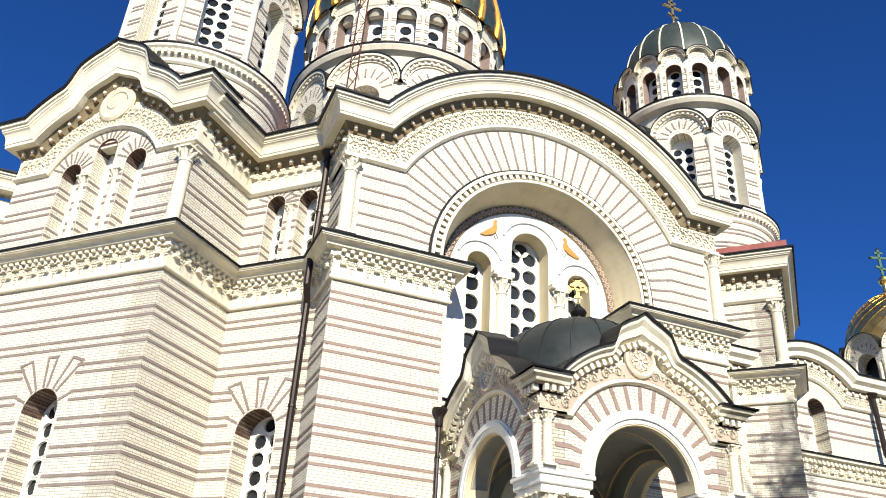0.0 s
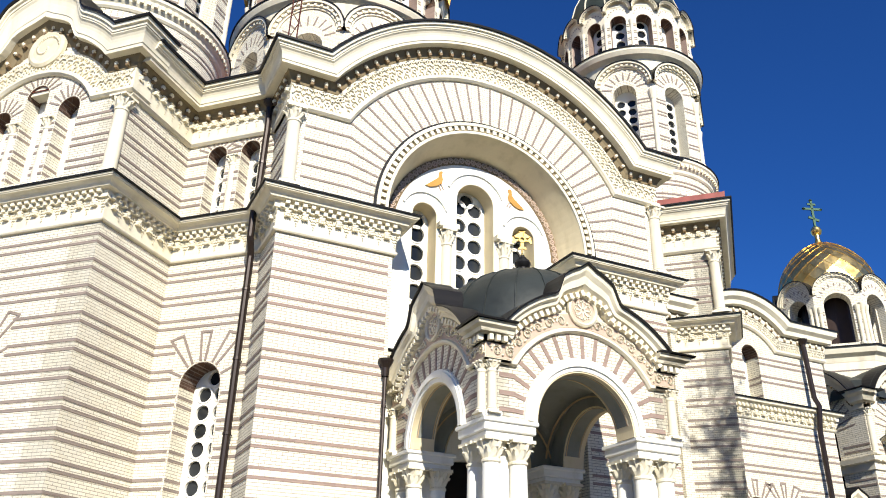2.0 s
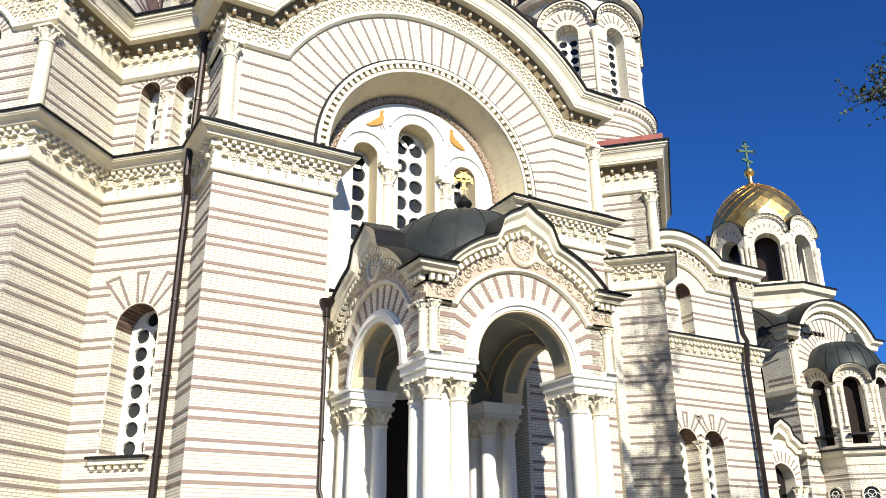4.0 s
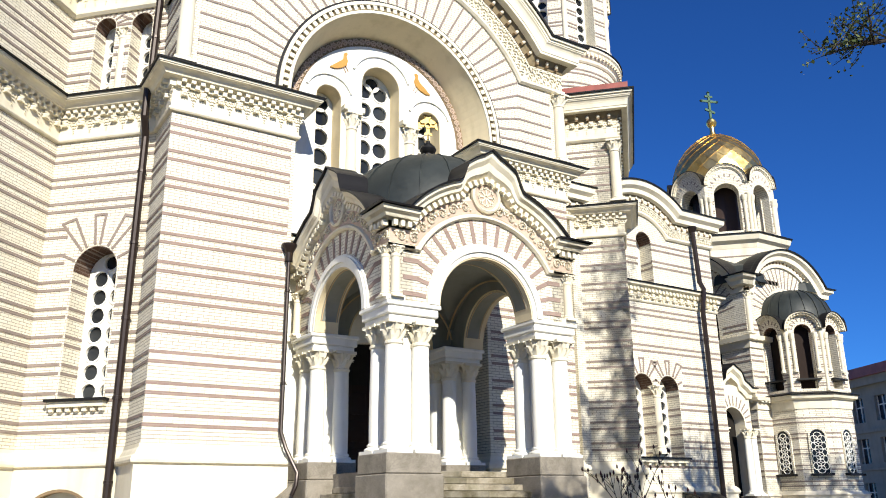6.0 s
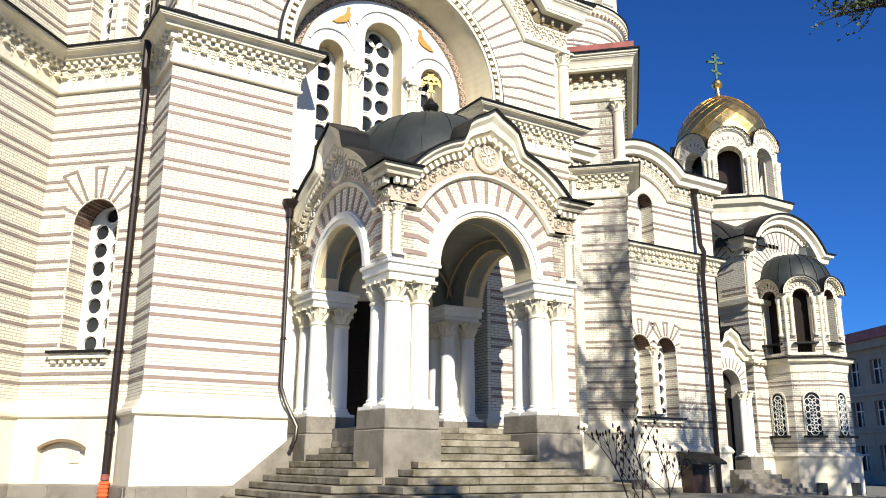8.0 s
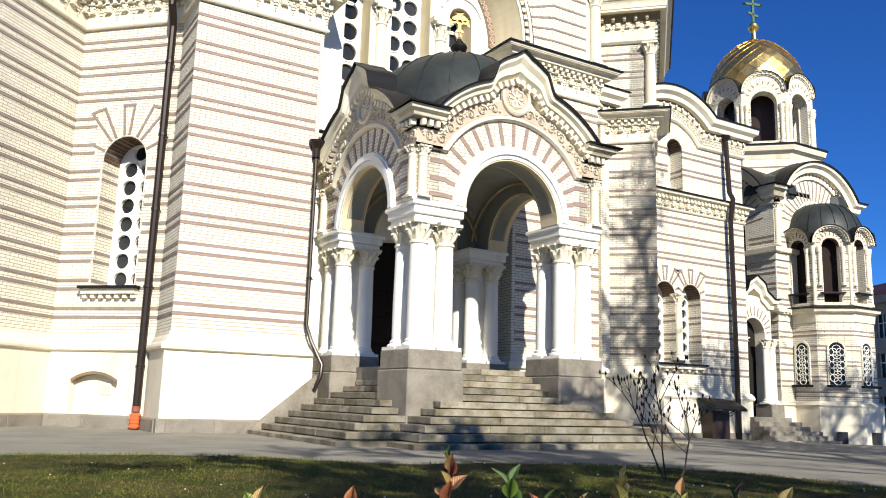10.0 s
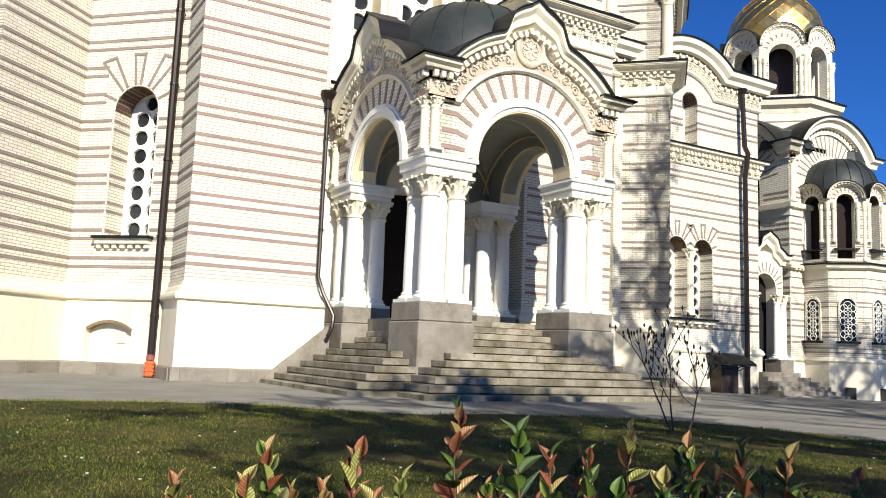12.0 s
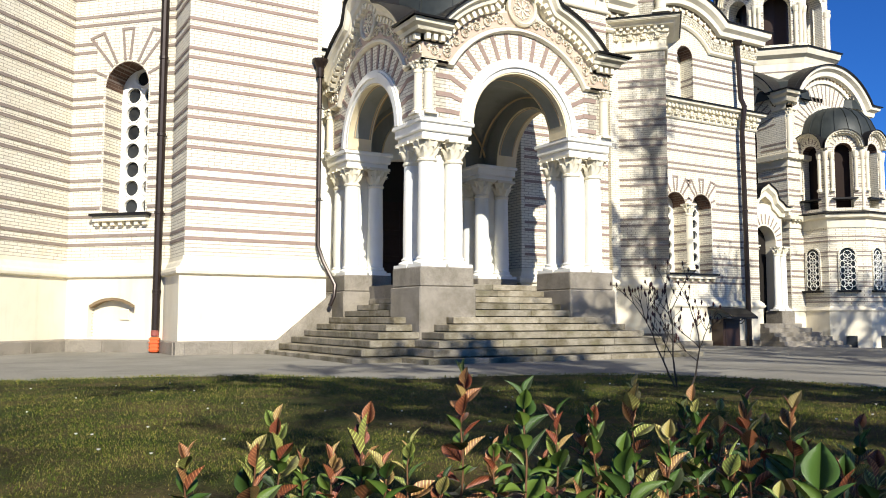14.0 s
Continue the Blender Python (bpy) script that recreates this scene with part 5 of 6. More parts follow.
bands(fr(24.07, YR + 0.6, 90), 0, 4, [9.5, 8.88] + WB, wing)
part("roof", slab(rect(-3.0, 3.7, 9.9, 10.3), (), 0.2, 8), ROOF, wing, m=M_W)

# cellar entrance with a curved hood
hood = thing("cellar_hood", "small curved black metal hood over a brown cellar door", "canopy", (21.9, 18.8, -0.2))
m = fr(21.95, YR - 0.12)
bm = nb()
add_sweep(bm, [((x, 0, 0), (0, -1, 0), (0, 0, 1)) for x in (-0.6, 0.6)], [(0.0, 1.12), (0.0, 1.06), (0.5, 0.98), (0.85, 0.82), (1.0, 0.72), (1.0, 0.78), (0.86, 0.88), (0.5, 1.05)])
part("hood_sheet", bm, EDGE, hood, m=m)
for s in (-1, 1):
    tube([tuple(m @ Vector((s * 0.54, -1.0 * (1 - math.cos(t)), 0.25 + 0.55 * math.sin(t)))) for t in [i * math.pi / 2 / 8 for i in range(9)]], 0.018, EDGE, "bracket", hood)
    tube([tuple(m @ Vector((s * 0.54, -0.35 - 0.16 * math.cos(t), 0.72 + 0.16 * math.sin(t)))) for t in [i * 2 * math.pi / 12 for i in range(13)]], 0.014, EDGE, "scroll", hood)
part("door_frame", bev(box(-0.4, 0.4, -0.45, 0.1, -0.6, 0.72), 0.02), DARKBROWN, hood, m=m)
part("door_leaf", bev(box(-0.33, 0.33, -0.475, -0.4, -0.55, 0.62), 0.02), DARKBROWN, hood, m=m)

# ---- chapel ----
chapel = thing("chapel", "cream brick chapel with round gables, a polygonal bay and black roofs", "chapel", (28.7, 22.2, -0.6))
CX, CY, CHF = 28.7, 22.2, 2.42
gc = dict(half=CHF, R=2.03, b=0.75, cz=7.75)
for deg in (0, -90):
    c, s = math.cos(radians(deg)), math.sin(radians(deg))
    lip = 0.005 if deg else 0.0
    m = fr(CX + (CHF + lip) * s, CY - CHF * c, deg)
    tp = gable_pts(CHF - 2 * lip, 2.03, 0.75, 7.75, 0.35)
    holes = [arched(0, 5.2, 7.6, 1.1)] if deg else []
    wall(m, [(-CHF + 2 * lip, -1.2), (CHF - 2 * lip, -1.2)] + tp[::-1], holes, chapel)
    if deg:
        part("window_back", slab(rect(-1.2, 1.2, 5.1, 8.8), (), 0.4, 0.5), DARK, chapel, m=m)
    bands(m, -CHF + 0.02, CHF - 0.02, [7.3 - 0.6 * k for k in range(10)], chapel, cuts=[(-1.3, 1.3, 5.0, 9)] if deg else [])
    radial(m, 0, 7.75, 1.2, 1.98, [8 + 8.2 * k for k in range(21)], chapel, 0.05)
    gable(m, **gc, profile=[(-0.2, 0.0), (0.08, 0.0), (0.08, 0.2), (0.25, 0.25), (0.28, 0.42), (0.42, 0.5), (0.44, 0.62), (-0.2, 0.62)], parent=chapel, mat=STONE, name="cornice", back=0.3)
    gable(m, **gc, profile=[(-0.2, 0.62), (0.5, 0.62), (0.51, 0.66), (-0.2, 0.72)], parent=chapel, mat=EDGE, name="roof_edge", back=0.6)
    gable_knobs(m, CHF - (0.4 if deg else 0.0), 2.03, 0.75, 7.75, 0.22, 0.22, 0.1, chapel, STONE, d=0.2)
    part("gable_roof", slab(gable_pts(CHF, 2.03, 0.75, 7.75, 0.68) + gable_pts(CHF, 2.03, 0.75, 7.75, 0.5)[::-1], (), -0.3, 2.2), ROOF, chapel, m=m)
    if not deg:
        column(m @ pose(CHF - 0.12, -0.04, 6.86), 0.11, 1.66, chapel, 0.3, 0.15, STONE)
    column(m @ pose(-CHF + 0.12, -0.04, 6.86), 0.11, 1.66, chapel, 0.3, 0.15, STONE)
cpl = [(CX - CHF, CY + CHF), (CX - CHF, CY - CHF), (CX + CHF, CY - CHF), (CX + CHF, CY + CHF)]
run(cpl, [(-0.2, 6.35), (0.06, 6.35), (0.06, 6.6), (0.2, 6.65), (0.22, 6.8), (-0.2, 6.85)], STONE, chapel, "cornice")
run(cpl, [(-0.2, 4.05), (0.05, 4.05), (0.05, 4.3), (0.22, 4.36), (0.24, 4.48), (-0.2, 4.5)], STONE, chapel, "string_course")
dentils(cpl, chapel, 6.62, 6.7, 0.1, 0.2, 0.2, 0.09, STONE)
dentils(cpl, chapel, 4.3, 4.4, 0.08, 0.2, 0.2, 0.09, STONE)
run(cpl, [(-0.2, -1.2), (0.1, -1.2), (0.1, 0.95), (0.16, 1.0), (0.1, 1.1), (-0.2, 1.15)], STUCCO, chapel, "base_course")
for s, sy in ((-1, -1), (1, -1), (-1, 1)):
    part("corner_roof", lathe([(1.05, 8.95), (0.98, 9.3), (0.6, 9.68), (0.0, 9.95)], 8), ROOF, chapel, "small faceted black roof", fr(CX + s * 1.7, CY + sy * 1.7, 22.5))

# octagonal belfry with the gilded dome
M_O = fr(CX, CY)
part("belfry_base", lathe([(2.35, 9.2), (2.35, 10.75), (2.2, 10.75)], 8), STUCCO, chapel, m=fr(CX, CY, 22.5))
part("belfry_cornice", ring([(2.36, 10.6), (2.42, 10.8), (2.6, 10.9), (2.66, 11.06), (2.66, 11.12)], 8), STONE, chapel, m=fr(CX, CY, 22.5))
part("belfry_cover", ring([(2.72, 11.12), (2.73, 11.17), (2.2, 11.3)], 8), EDGE, chapel, m=fr(CX, CY, 22.5))
for z in (10.3, 9.9):
    part("band", lathe([(2.3, z), (2.365, z), (2.365, z - 0.05), (2.3, z - 0.05)], 8), BAND, chapel, m=fr(CX, CY, 22.5))
for k in range(8):
    a = -135 + 45 * k
    f = bay(chapel, (CX, CY), a, 2.05, 8, 11.25, 13.0, 0.5, 14.3, chapel, window=False, depth=0.45, scale=1.0, hf=1.03, out_by=0.6)
    q = fr(CX + 2.05 * math.cos(radians(a)), CY + 2.05 * math.sin(radians(a)), a + 90)
    for s in (-1, 1):
        part("column", lathe([(0.1, 0), (0.1, 0.1), (0.07, 0.14), (0.07, 1.35), (0.09, 1.38), (0.12, 1.55), (0.12, 1.6)], 10), STONE, f, m=q @ pose(s * 0.67, -0.03, 11.3))
# added dark drum and ceiling, painting the shade seen through the belfry arches
part("belfry_shade_drum", lathe([(1.2, 11.2), (1.2, 13.75)], 16), DARKBROWN, chapel, m=M_O)
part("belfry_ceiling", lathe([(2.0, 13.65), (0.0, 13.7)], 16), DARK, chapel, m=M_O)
GDOME = [(1.93, 13.75), (1.97, 14.15), (1.95, 14.5), (1.84, 14.95), (1.63, 15.4), (1.33, 15.8), (0.97, 16.15), (0.6, 16.4), (0.3, 16.52), (0.16, 16.62), (0.11, 16.8), (0.11, 17.0), (0.19, 17.06), (0.24, 17.2), (0.19, 17.34), (0.0, 17.4)]
NG, KG = 13, 18
arcs = [0.0]
for (r0, z0), (r1, z1) in zip(GDOME[:9], GDOME[1:9]):
    arcs.append(arcs[-1] + math.hypot(r1 - r0, z1 - z0))
rings = []
for i in range(NG):
    u = arcs[-1] * (i / (NG - 1)) ** 0.85
    j = max(q for q in range(8) if arcs[q] <= u + 1e-6)
    f = min(1.0, (u - arcs[j]) / (arcs[j + 1] - arcs[j]))
    rings.append((GDOME[j][0] + (GDOME[j + 1][0] - GDOME[j][0]) * f, GDOME[j][1] + (GDOME[j + 1][1] - GDOME[j][1]) * f))
bm = nb()
grid = [[bm.verts.new((r * math.cos(2 * math.pi * (k + 0.5 * i) / KG), r * math.sin(2 * math.pi * (k + 0.5 * i) / KG), z)) for k in range(KG)] for i, (r, z) in enumerate(rings)]
for i in range(NG - 2):
    for k in range(KG):
        bm.faces.new((grid[i][k], grid[i + 1][k], grid[i + 2][(k - 1) % KG], grid[i + 1][(k - 1) % KG]))
for k in range(KG):
    bm.faces.new((grid[0][k], grid[0][(k + 1) % KG], grid[1][k]))
    bm.faces.new((grid[NG - 1][k], grid[NG - 2][k], grid[NG - 1][(k - 1) % KG]))
gd = part("dome", bm, GOLD, chapel, "gilded dome of lozenge sheets with diagonal seams", fr(CX, CY))
smooth(part("dome_tip", lathe([(0.34, 16.5)] + GDOME[9:], 24), GOLD, gd, m=fr(CX, CY)))
for k in range(KG):
    for sd in (-1, 1):
        pts = []
        for i, (r, z) in enumerate(rings):
            a = 2 * math.pi * (k + 0.5 * sd * i) / KG
            pts.append(((r * math.cos(a), r * math.sin(a), z), (math.cos(a), math.sin(a), 0.5), (-math.sin(a), math.cos(a), 0)))
        part("seam", sweep(pts, [(-0.02, -0.011), (0.014, -0.011), (0.014, 0.011), (-0.02, 0.011)]), GOLD, gd, m=fr(CX, CY))
cross(chapel, (CX, CY), 17.3, 1.45, GREEN, -20)

# two-storey polygonal bay
BC = (28.55, 19.4)
part("bay_wall", lathe([(1.62, -1.2), (1.62, 4.6), (1.0, 4.62)], 8), BRICK, chapel, m=fr(*BC, 22.5))
part("bay_base", lathe([(1.78, -1.2), (1.78, 0.95), (1.84, 1.02), (1.7, 1.15), (1.5, 1.15)], 8), STUCCO, chapel, m=fr(*BC, 22.5))
part("bay_cornice", ring([(1.66, 4.0), (1.7, 4.3), (1.86, 4.36), (1.9, 4.48)], 8), STONE, chapel, m=fr(*BC, 22.5))
part("bay_cover", ring([(1.95, 4.48), (1.96, 4.52), (1.6, 4.62)], 8), EDGE, chapel, m=fr(*BC, 22.5))
for z in [3.7 - 0.55 * k for k in range(5)]:
    for dz in (0, -0.15):
        part("band", lathe([(1.6, z + dz), (1.632, z + dz), (1.632, z + dz - 0.05), (1.6, z + dz - 0.05)], 8), BAND, chapel, m=fr(*BC, 22.5))
for a in (-180, -135, -90, -45, 0):
    bay(chapel, BC, a, 1.5, 8, 4.6, 6.8, 0.3, 7.5, chapel, window=False, depth=0.4, scale=0.8)
    q = fr(BC[0] + 1.5 * math.cos(radians(a)), BC[1] + 1.5 * math.sin(radians(a)), a + 90)
    part("window_back", slab(rect(-0.34, 0.34, 4.65, 7.2), (), 0.36, 0.4), DOORWOOD, chapel, m=q)
    part("soffit", slab(arc(0, 6.8, 0.31, 0, 180, 14) + arc(0, 6.8, 0.285, 180, 0, 14), (), 0.004, 0.35), SOFFIT, chapel, m=q)
    part("window_sill", box(-0.42, 0.42, -0.16, 0.3, 5.02, 5.08), EDGE, chapel, m=q)
    for sd in (-1, 1):
        part("column", lathe([(0.09, 0), (0.09, 0.08), (0.06, 0.11), (0.06, 1.2), (0.08, 1.23), (0.1, 1.38), (0.1, 1.44)], 10), STONE, chapel, m=q @ pose(sd * 0.4, -0.03, 5.32))
    w = part("window", slab(arched(0, 1.75, 3.0, 0.26), (), -0.015, 0.05), GLASS, chapel, "narrow arched window with a white lattice", m=q)
    bm = nb()
    for k in range(6):
        add_ring(bm, 0.135, 0.01, 0.03, pose(0, -0.02, 1.88 + 0.23 * k), 12)
        for sd in (-1, 1):
            add_ring(bm, 0.135, 0.01, 0.028, pose(sd * 0.125, -0.02, 1.995 + 0.23 * k), 12) if k < 5 else None
    part("lattice", bm, WHITE, w, m=q)
    fb = nb()
    for r0, r1, d in ((0.26, 0.32, 0.05),):
        add_slab(fb, [(-r1, 1.75), (-r1, 3.0)] + arc(0, 3.0, r1, 180, 0, 14)[1:] + [(r1, 1.75), (r0, 1.75)] + arc(0, 3.0, r0, 0, 180, 14), (), -d, 0.1)
    part("window_frame", fb, BRICK, w, m=q)
    part("window_sill", box(-0.38, 0.38, -0.2, 0.05, 1.66, 1.74), EDGE, w, m=q)
    part("cellar_window", box(-0.17, 0.17, -0.3, 0.0, -0.3, 0.12), GLASS, chapel, m=q)
dm = smooth(part("bay_dome", lathe([(1.5, 7.3), (1.46, 7.65), (1.3, 8.05), (1.0, 8.4), (0.6, 8.62), (0.0, 8.7)], 32), ROOF, chapel, "small black ribbed metal dome", fr(*BC)), 50)
for k in range(20):
    a = 2 * math.pi * k / 20
    part("seam", sweep([((r * math.cos(a), r * math.sin(a), z), (math.cos(a), math.sin(a), 0.4), (-math.sin(a), math.cos(a), 0)) for r, z in ((1.5, 7.3), (1.46, 7.65), (1.3, 8.05), (1.0, 8.4), (0.6, 8.62))], [(-0.02, -0.012), (0.025, -0.012), (0.025, 0.012), (-0.02, 0.012)]), ROOF, dm, m=fr(*BC))

# small side portal between wing and chapel
portal = thing("side_portal", "small white arched side portal with columns and grey steps", "portal", (24.9, 19.6, -0.5))
m = fr(24.85, 19.75, 0, 0.45)
gq = dict(half=0.95, R=0.85, b=0.5, cz=3.3)
wall(m, [(-0.95, -0.6), (-0.6, -0.6), (-0.6, 3.0)] + arc(0, 3.0, 0.6, 180, 0, 18)[1:] + [(0.6, -0.6), (0.95, -0.6)] + gable_pts(0.95, 0.85, 0.5, 3.3, 0.25)[::-1], [], portal, STUCCO, 0.5)
radial(m, 0, 3.0, 0.66, 1.02, range(8, 175, 13), portal, 0.05, flat=(0.88, 0.9))
gable(m, **gq, profile=[(-0.2, 0.15, 0.8), (0.08, 0.15, 0.8), (0.1, 0.3, 0.9), (0.22, 0.36, 1), (0.24, 0.5, 1), (-0.2, 0.5, 1)], parent=portal, mat=STONE, name="cornice", back=0.8, bump=0.4, n=40)
gable(m, **gq, profile=[(-0.2, 0.5, 1), (0.28, 0.5, 1), (0.29, 0.54, 1), (-0.2, 0.58, 1)], parent=portal, mat=EDGE, name="roof_edge", back=0.8, bump=0.4, n=40)
for x in (-0.78, 0.78, 0.45):
    column(m @ pose(x, -0.12, 0.55), 0.13, 2.3, portal, 0.35, 0.18)
part("plinth_block", bev(box(0.3, 1.0, -0.4, 0.3, -1.2, 0.55), 0.02), GRANITE, portal, m=m)
part("doorway", box(-0.7, 0.7, 0.45, 0.55, -0.6, 4.0), DARK, portal, m=m)
for j in range(7):
    part("step", bev(box(-0.9 - 0.006 * j, 1.1 + 0.28 * j, -0.6 - 0.2 * j, 0.1 + 0.005 * j, -1.3 - 0.005 * j, 0.1 - 0.15 * j), 0.01), GRANITE, portal, m=m)

# ---- street building far behind ----
far = thing("apartment_building", "distant grey stone apartment block with a dark red roof edge", "building", (66, 40, -1))
m = fr(62.9, 40.8, -115)
wins = [(x, z) for x in (1.5, 4.2, 6.9, 9.6, 12.3, 15.0) for z in (1.2, 4.4, 7.4)]
fw = plaster_mat("grey_render", (0.34, 0.31, 0.25), 0.8)
wall(m, rect(-0.5, 26, -2, 9.3), [rect(x - 0.65, x + 0.65, z - 0.9, z + 0.9) for x, z in wins], far, fw, 0.5)
part("cornice", box(-0.9, 26, -0.5, 0.3, 9.1, 9.7), fw, far, m=m)
part("roof_edge", box(-1.2, 26, -0.8, 0.6, 9.7, 10.4), ROOFRED, far, "dark red metal roof edge", m)
part("string_course", box(-0.6, 26, -0.15, 0.1, 5.7, 5.95), fw, far, m=m)
part("string_course", box(-0.6, 26, -0.15, 0.1, 3.0, 3.2), fw, far, m=m)
part("attic", box(-0.5, 26, 0.5, 0.9, 9.0, 9.7), fw, far, m=m)
wall(m @ fr(-0.5, 0, -90), rect(-12, 0, -2, 9.2), [], far, fw, 0.5)
for x, z in wins:
    w = part("window", box(x - 0.65, x + 0.65, 0.3, 0.34, z - 0.9, z + 0.9), GLASS, far, m=m)
    bm = nb()
    for a in (-0.62, 0.0, 0.62):
        add_box(bm, x + a - 0.04, x + a + 0.04, 0.24, 0.3, z - 0.9, z + 0.9)
    add_box(bm, x - 0.65, x + 0.65, 0.23, 0.3, z + 0.2, z + 0.28)
    part("window_frame", bm, WHITE, w, m=m)


# ---- lawn ----
def lawn_reach(az):
    """How far the lawn reaches from its near end, by direction in degrees."""
    pts = [(-60, 9.0), (-20, 11.5), (2, 11.3), (27, 10.1), (46, 11.1), (58, 10.0), (75, 10.5), (120, 12.0)]
    for (a, d), (b, e) in zip(pts, pts[1:]):
        if a <= az <= b:
            return d + (e - d) * (az - a) / (b - a)
    return 10.0


def lawn_z(x, y):
    return 0.03 + 0.035 * noise.noise(Vector((x * 0.5, y * 0.5, 1.0))) + 0.012 * noise.noise(Vector((x * 2.1, y * 2.1, 4.0))) + ground_z(x, y)


bm = nb()
rows = []
for i in range(91):
    az = -60 + 2 * i
    R = lawn_reach(az) + 0.05 * noise.noise(Vector((az * 0.4, 0, 0)))
    row = []
    for j in range(41):
        d = 0.4 + (R - 0.4) * j / 40
        x, y = d * math.sin(radians(az)), d * math.cos(radians(az))
        row.append(bm.verts.new((x, y, lawn_z(x, y) - (0.05 if j == 40 else 0.0))))
    rows.append(row)
for a, b in zip(rows, rows[1:]):
    for j in range(40):
        bm.faces.new((a[j], a[j + 1], b[j + 1], b[j]))
k = Mat("lawn_soil", 0.95)
g1 = k.ramp(k.noise(1.1, 6, 0.7), [(0.38, (0.10, 0.07, 0.032)), (0.5, (0.055, 0.055, 0.016)), (0.62, (0.028, 0.045, 0.008))])
k.color(k.mix(1.0, g1, k.ramp(k.noise(55, 3, 0.8), [(0.3, (0.45, 0.45, 0.45)), (0.7, (1.5, 1.5, 1.4))]), "MULTIPLY"))
k.bump(k.noise(60, 4, 0.8), 0.9, 0.04)
tagged(smooth(part("lawn", bm, k.m)), "worn green lawn with bare brown patches", "lawn", kind="structure")

k = Mat("grass_blades", 0.6)
k.color(k.mix(k.noise(0.9, 5, 0.7), k.ramp(k.island(), [(0.0, (0.05, 0.088, 0.006)), (0.35, (0.115, 0.145, 0.014)), (0.6, (0.21, 0.175, 0.04)), (1.0, (0.38, 0.28, 0.1))]),
              k.ramp(k.island(), [(0.0, (0.03, 0.072, 0.004)), (0.6, (0.085, 0.13, 0.01)), (1.0, (0.24, 0.21, 0.045))])))
k.b.inputs["Subsurface Weight"].default_value = 0.0
GRASS = k.m
rs = np.random.RandomState(4)
NB = 360000
u = rs.rand(NB)
d = 2.1 * (11.2 / 2.1) ** u
az = np.radians(rs.uniform(-8, 68, NB))
keep = np.array([dd < lawn_reach(math.degrees(a)) + 0.03 for dd, a in zip(d, az)])
d, az = d[keep], az[keep]
X, Y = d * np.sin(az), d * np.cos(az)
patch = np.array([noise.noise(Vector((x * 0.55, y * 0.55, 9.0))) + 0.5 * noise.noise(Vector((x * 1.7, y * 1.7, 2.0))) for x, y in zip(X, Y)])
keep = patch + rs.uniform(-0.3, 0.6, len(X)) > 0.0
X, Y, d = X[keep], Y[keep], d[keep]
n = len(X)
Z = np.array([lawn_z(x, y) - 0.012 for x, y in zip(X, Y)])
hgt = rs.uniform(0.011, 0.03, n) * (0.8 + 0.04 * d)
wid = rs.uniform(0.0015, 0.003, n) * (0.6 + 0.15 * d)
th = rs.uniform(0, 2 * math.pi, n)
lean = rs.normal(0, 0.55, (n, 2)) * hgt[:, None]
V = np.empty((n, 3, 3))
V[:, 0] = np.stack([X - wid * np.cos(th), Y - wid * np.sin(th), Z], 1)
V[:, 1] = np.stack([X + wid * np.cos(th), Y + wid * np.sin(th), Z], 1)
V[:, 2] = np.stack([X + lean[:, 0], Y + lean[:, 1], Z + hgt], 1)
me = bpy.data.meshes.new("grass")
me.from_pydata(V.reshape(-1, 3).tolist(), [], np.arange(3 * n).reshape(-1, 3).tolist())
me.materials.append(GRASS)
tagged(part("grass", me, GRASS), "short green and straw-coloured grass blades", "grass", kind="stuff")

# daisies and fallen petals
k = Mat("white_petals", 0.6)
k.color((0.8, 0.8, 0.74))
bm = nb()
rnd = random.Random(21)
for i in range(55):
    a, dd = radians(rnd.uniform(-4, 60)), rnd.uniform(4.5, 9.5)
    x, y = dd * math.sin(a), dd * math.cos(a)
    lathe([(0.0, 0.0), (0.008, 0.005), (0.011, 0.008), (0.0, 0.01)], 6, pose(x, y, lawn_z(x, y) + rnd.uniform(0.015, 0.03)), bm)
tagged(part("daisies", bm, k.m), "tiny white daisies scattered in the lawn", "flowers", kind="stuff")

# ---- trees beside and behind the viewer: bare limbs with the first leaves ----
k = Mat("tree_bark", 0.9)
k.color(k.ramp(k.noise(9, 5, 0.7, stretch=(1, 1, 0.25)), [(0.3, (0.035, 0.028, 0.022)), (0.7, (0.11, 0.09, 0.07))]))
k.bump(k.noise(14, 5, stretch=(1, 1, 0.3)), 0.6, 0.03)
BARK = k.m
k = Mat("young_leaves", 0.55)
k.color(k.ramp(k.island(), [(0.0, (0.03, 0.05, 0.012)), (1.0, (0.08, 0.105, 0.025))]))
LEAF = k.m


def limb_tube(bm, pts, r0, r1, n=6):
    rows = []
    for i, p in enumerate(pts):
        dr = (pts[min(i + 1, len(pts) - 1)] - pts[max(i - 1, 0)]).normalized()
        a = dr.cross(Vector((0.3, 0.1, 1)) if abs(dr.z) < 0.9 else Vector((1, 0, 0))).normalized()
        b = dr.cross(a)
        r = r0 + (r1 - r0) * i / (len(pts) - 1)
        rows.append([bm.verts.new(p + (a * math.cos(2 * math.pi * q / n) + b * math.sin(2 * math.pi * q / n)) * r) for q in range(n)])
    for u0, u1 in zip(rows, rows[1:]):
        for q in range(n):
            bm.faces.new((u0[q], u0[(q + 1) % n], u1[(q + 1) % n], u1[q]))


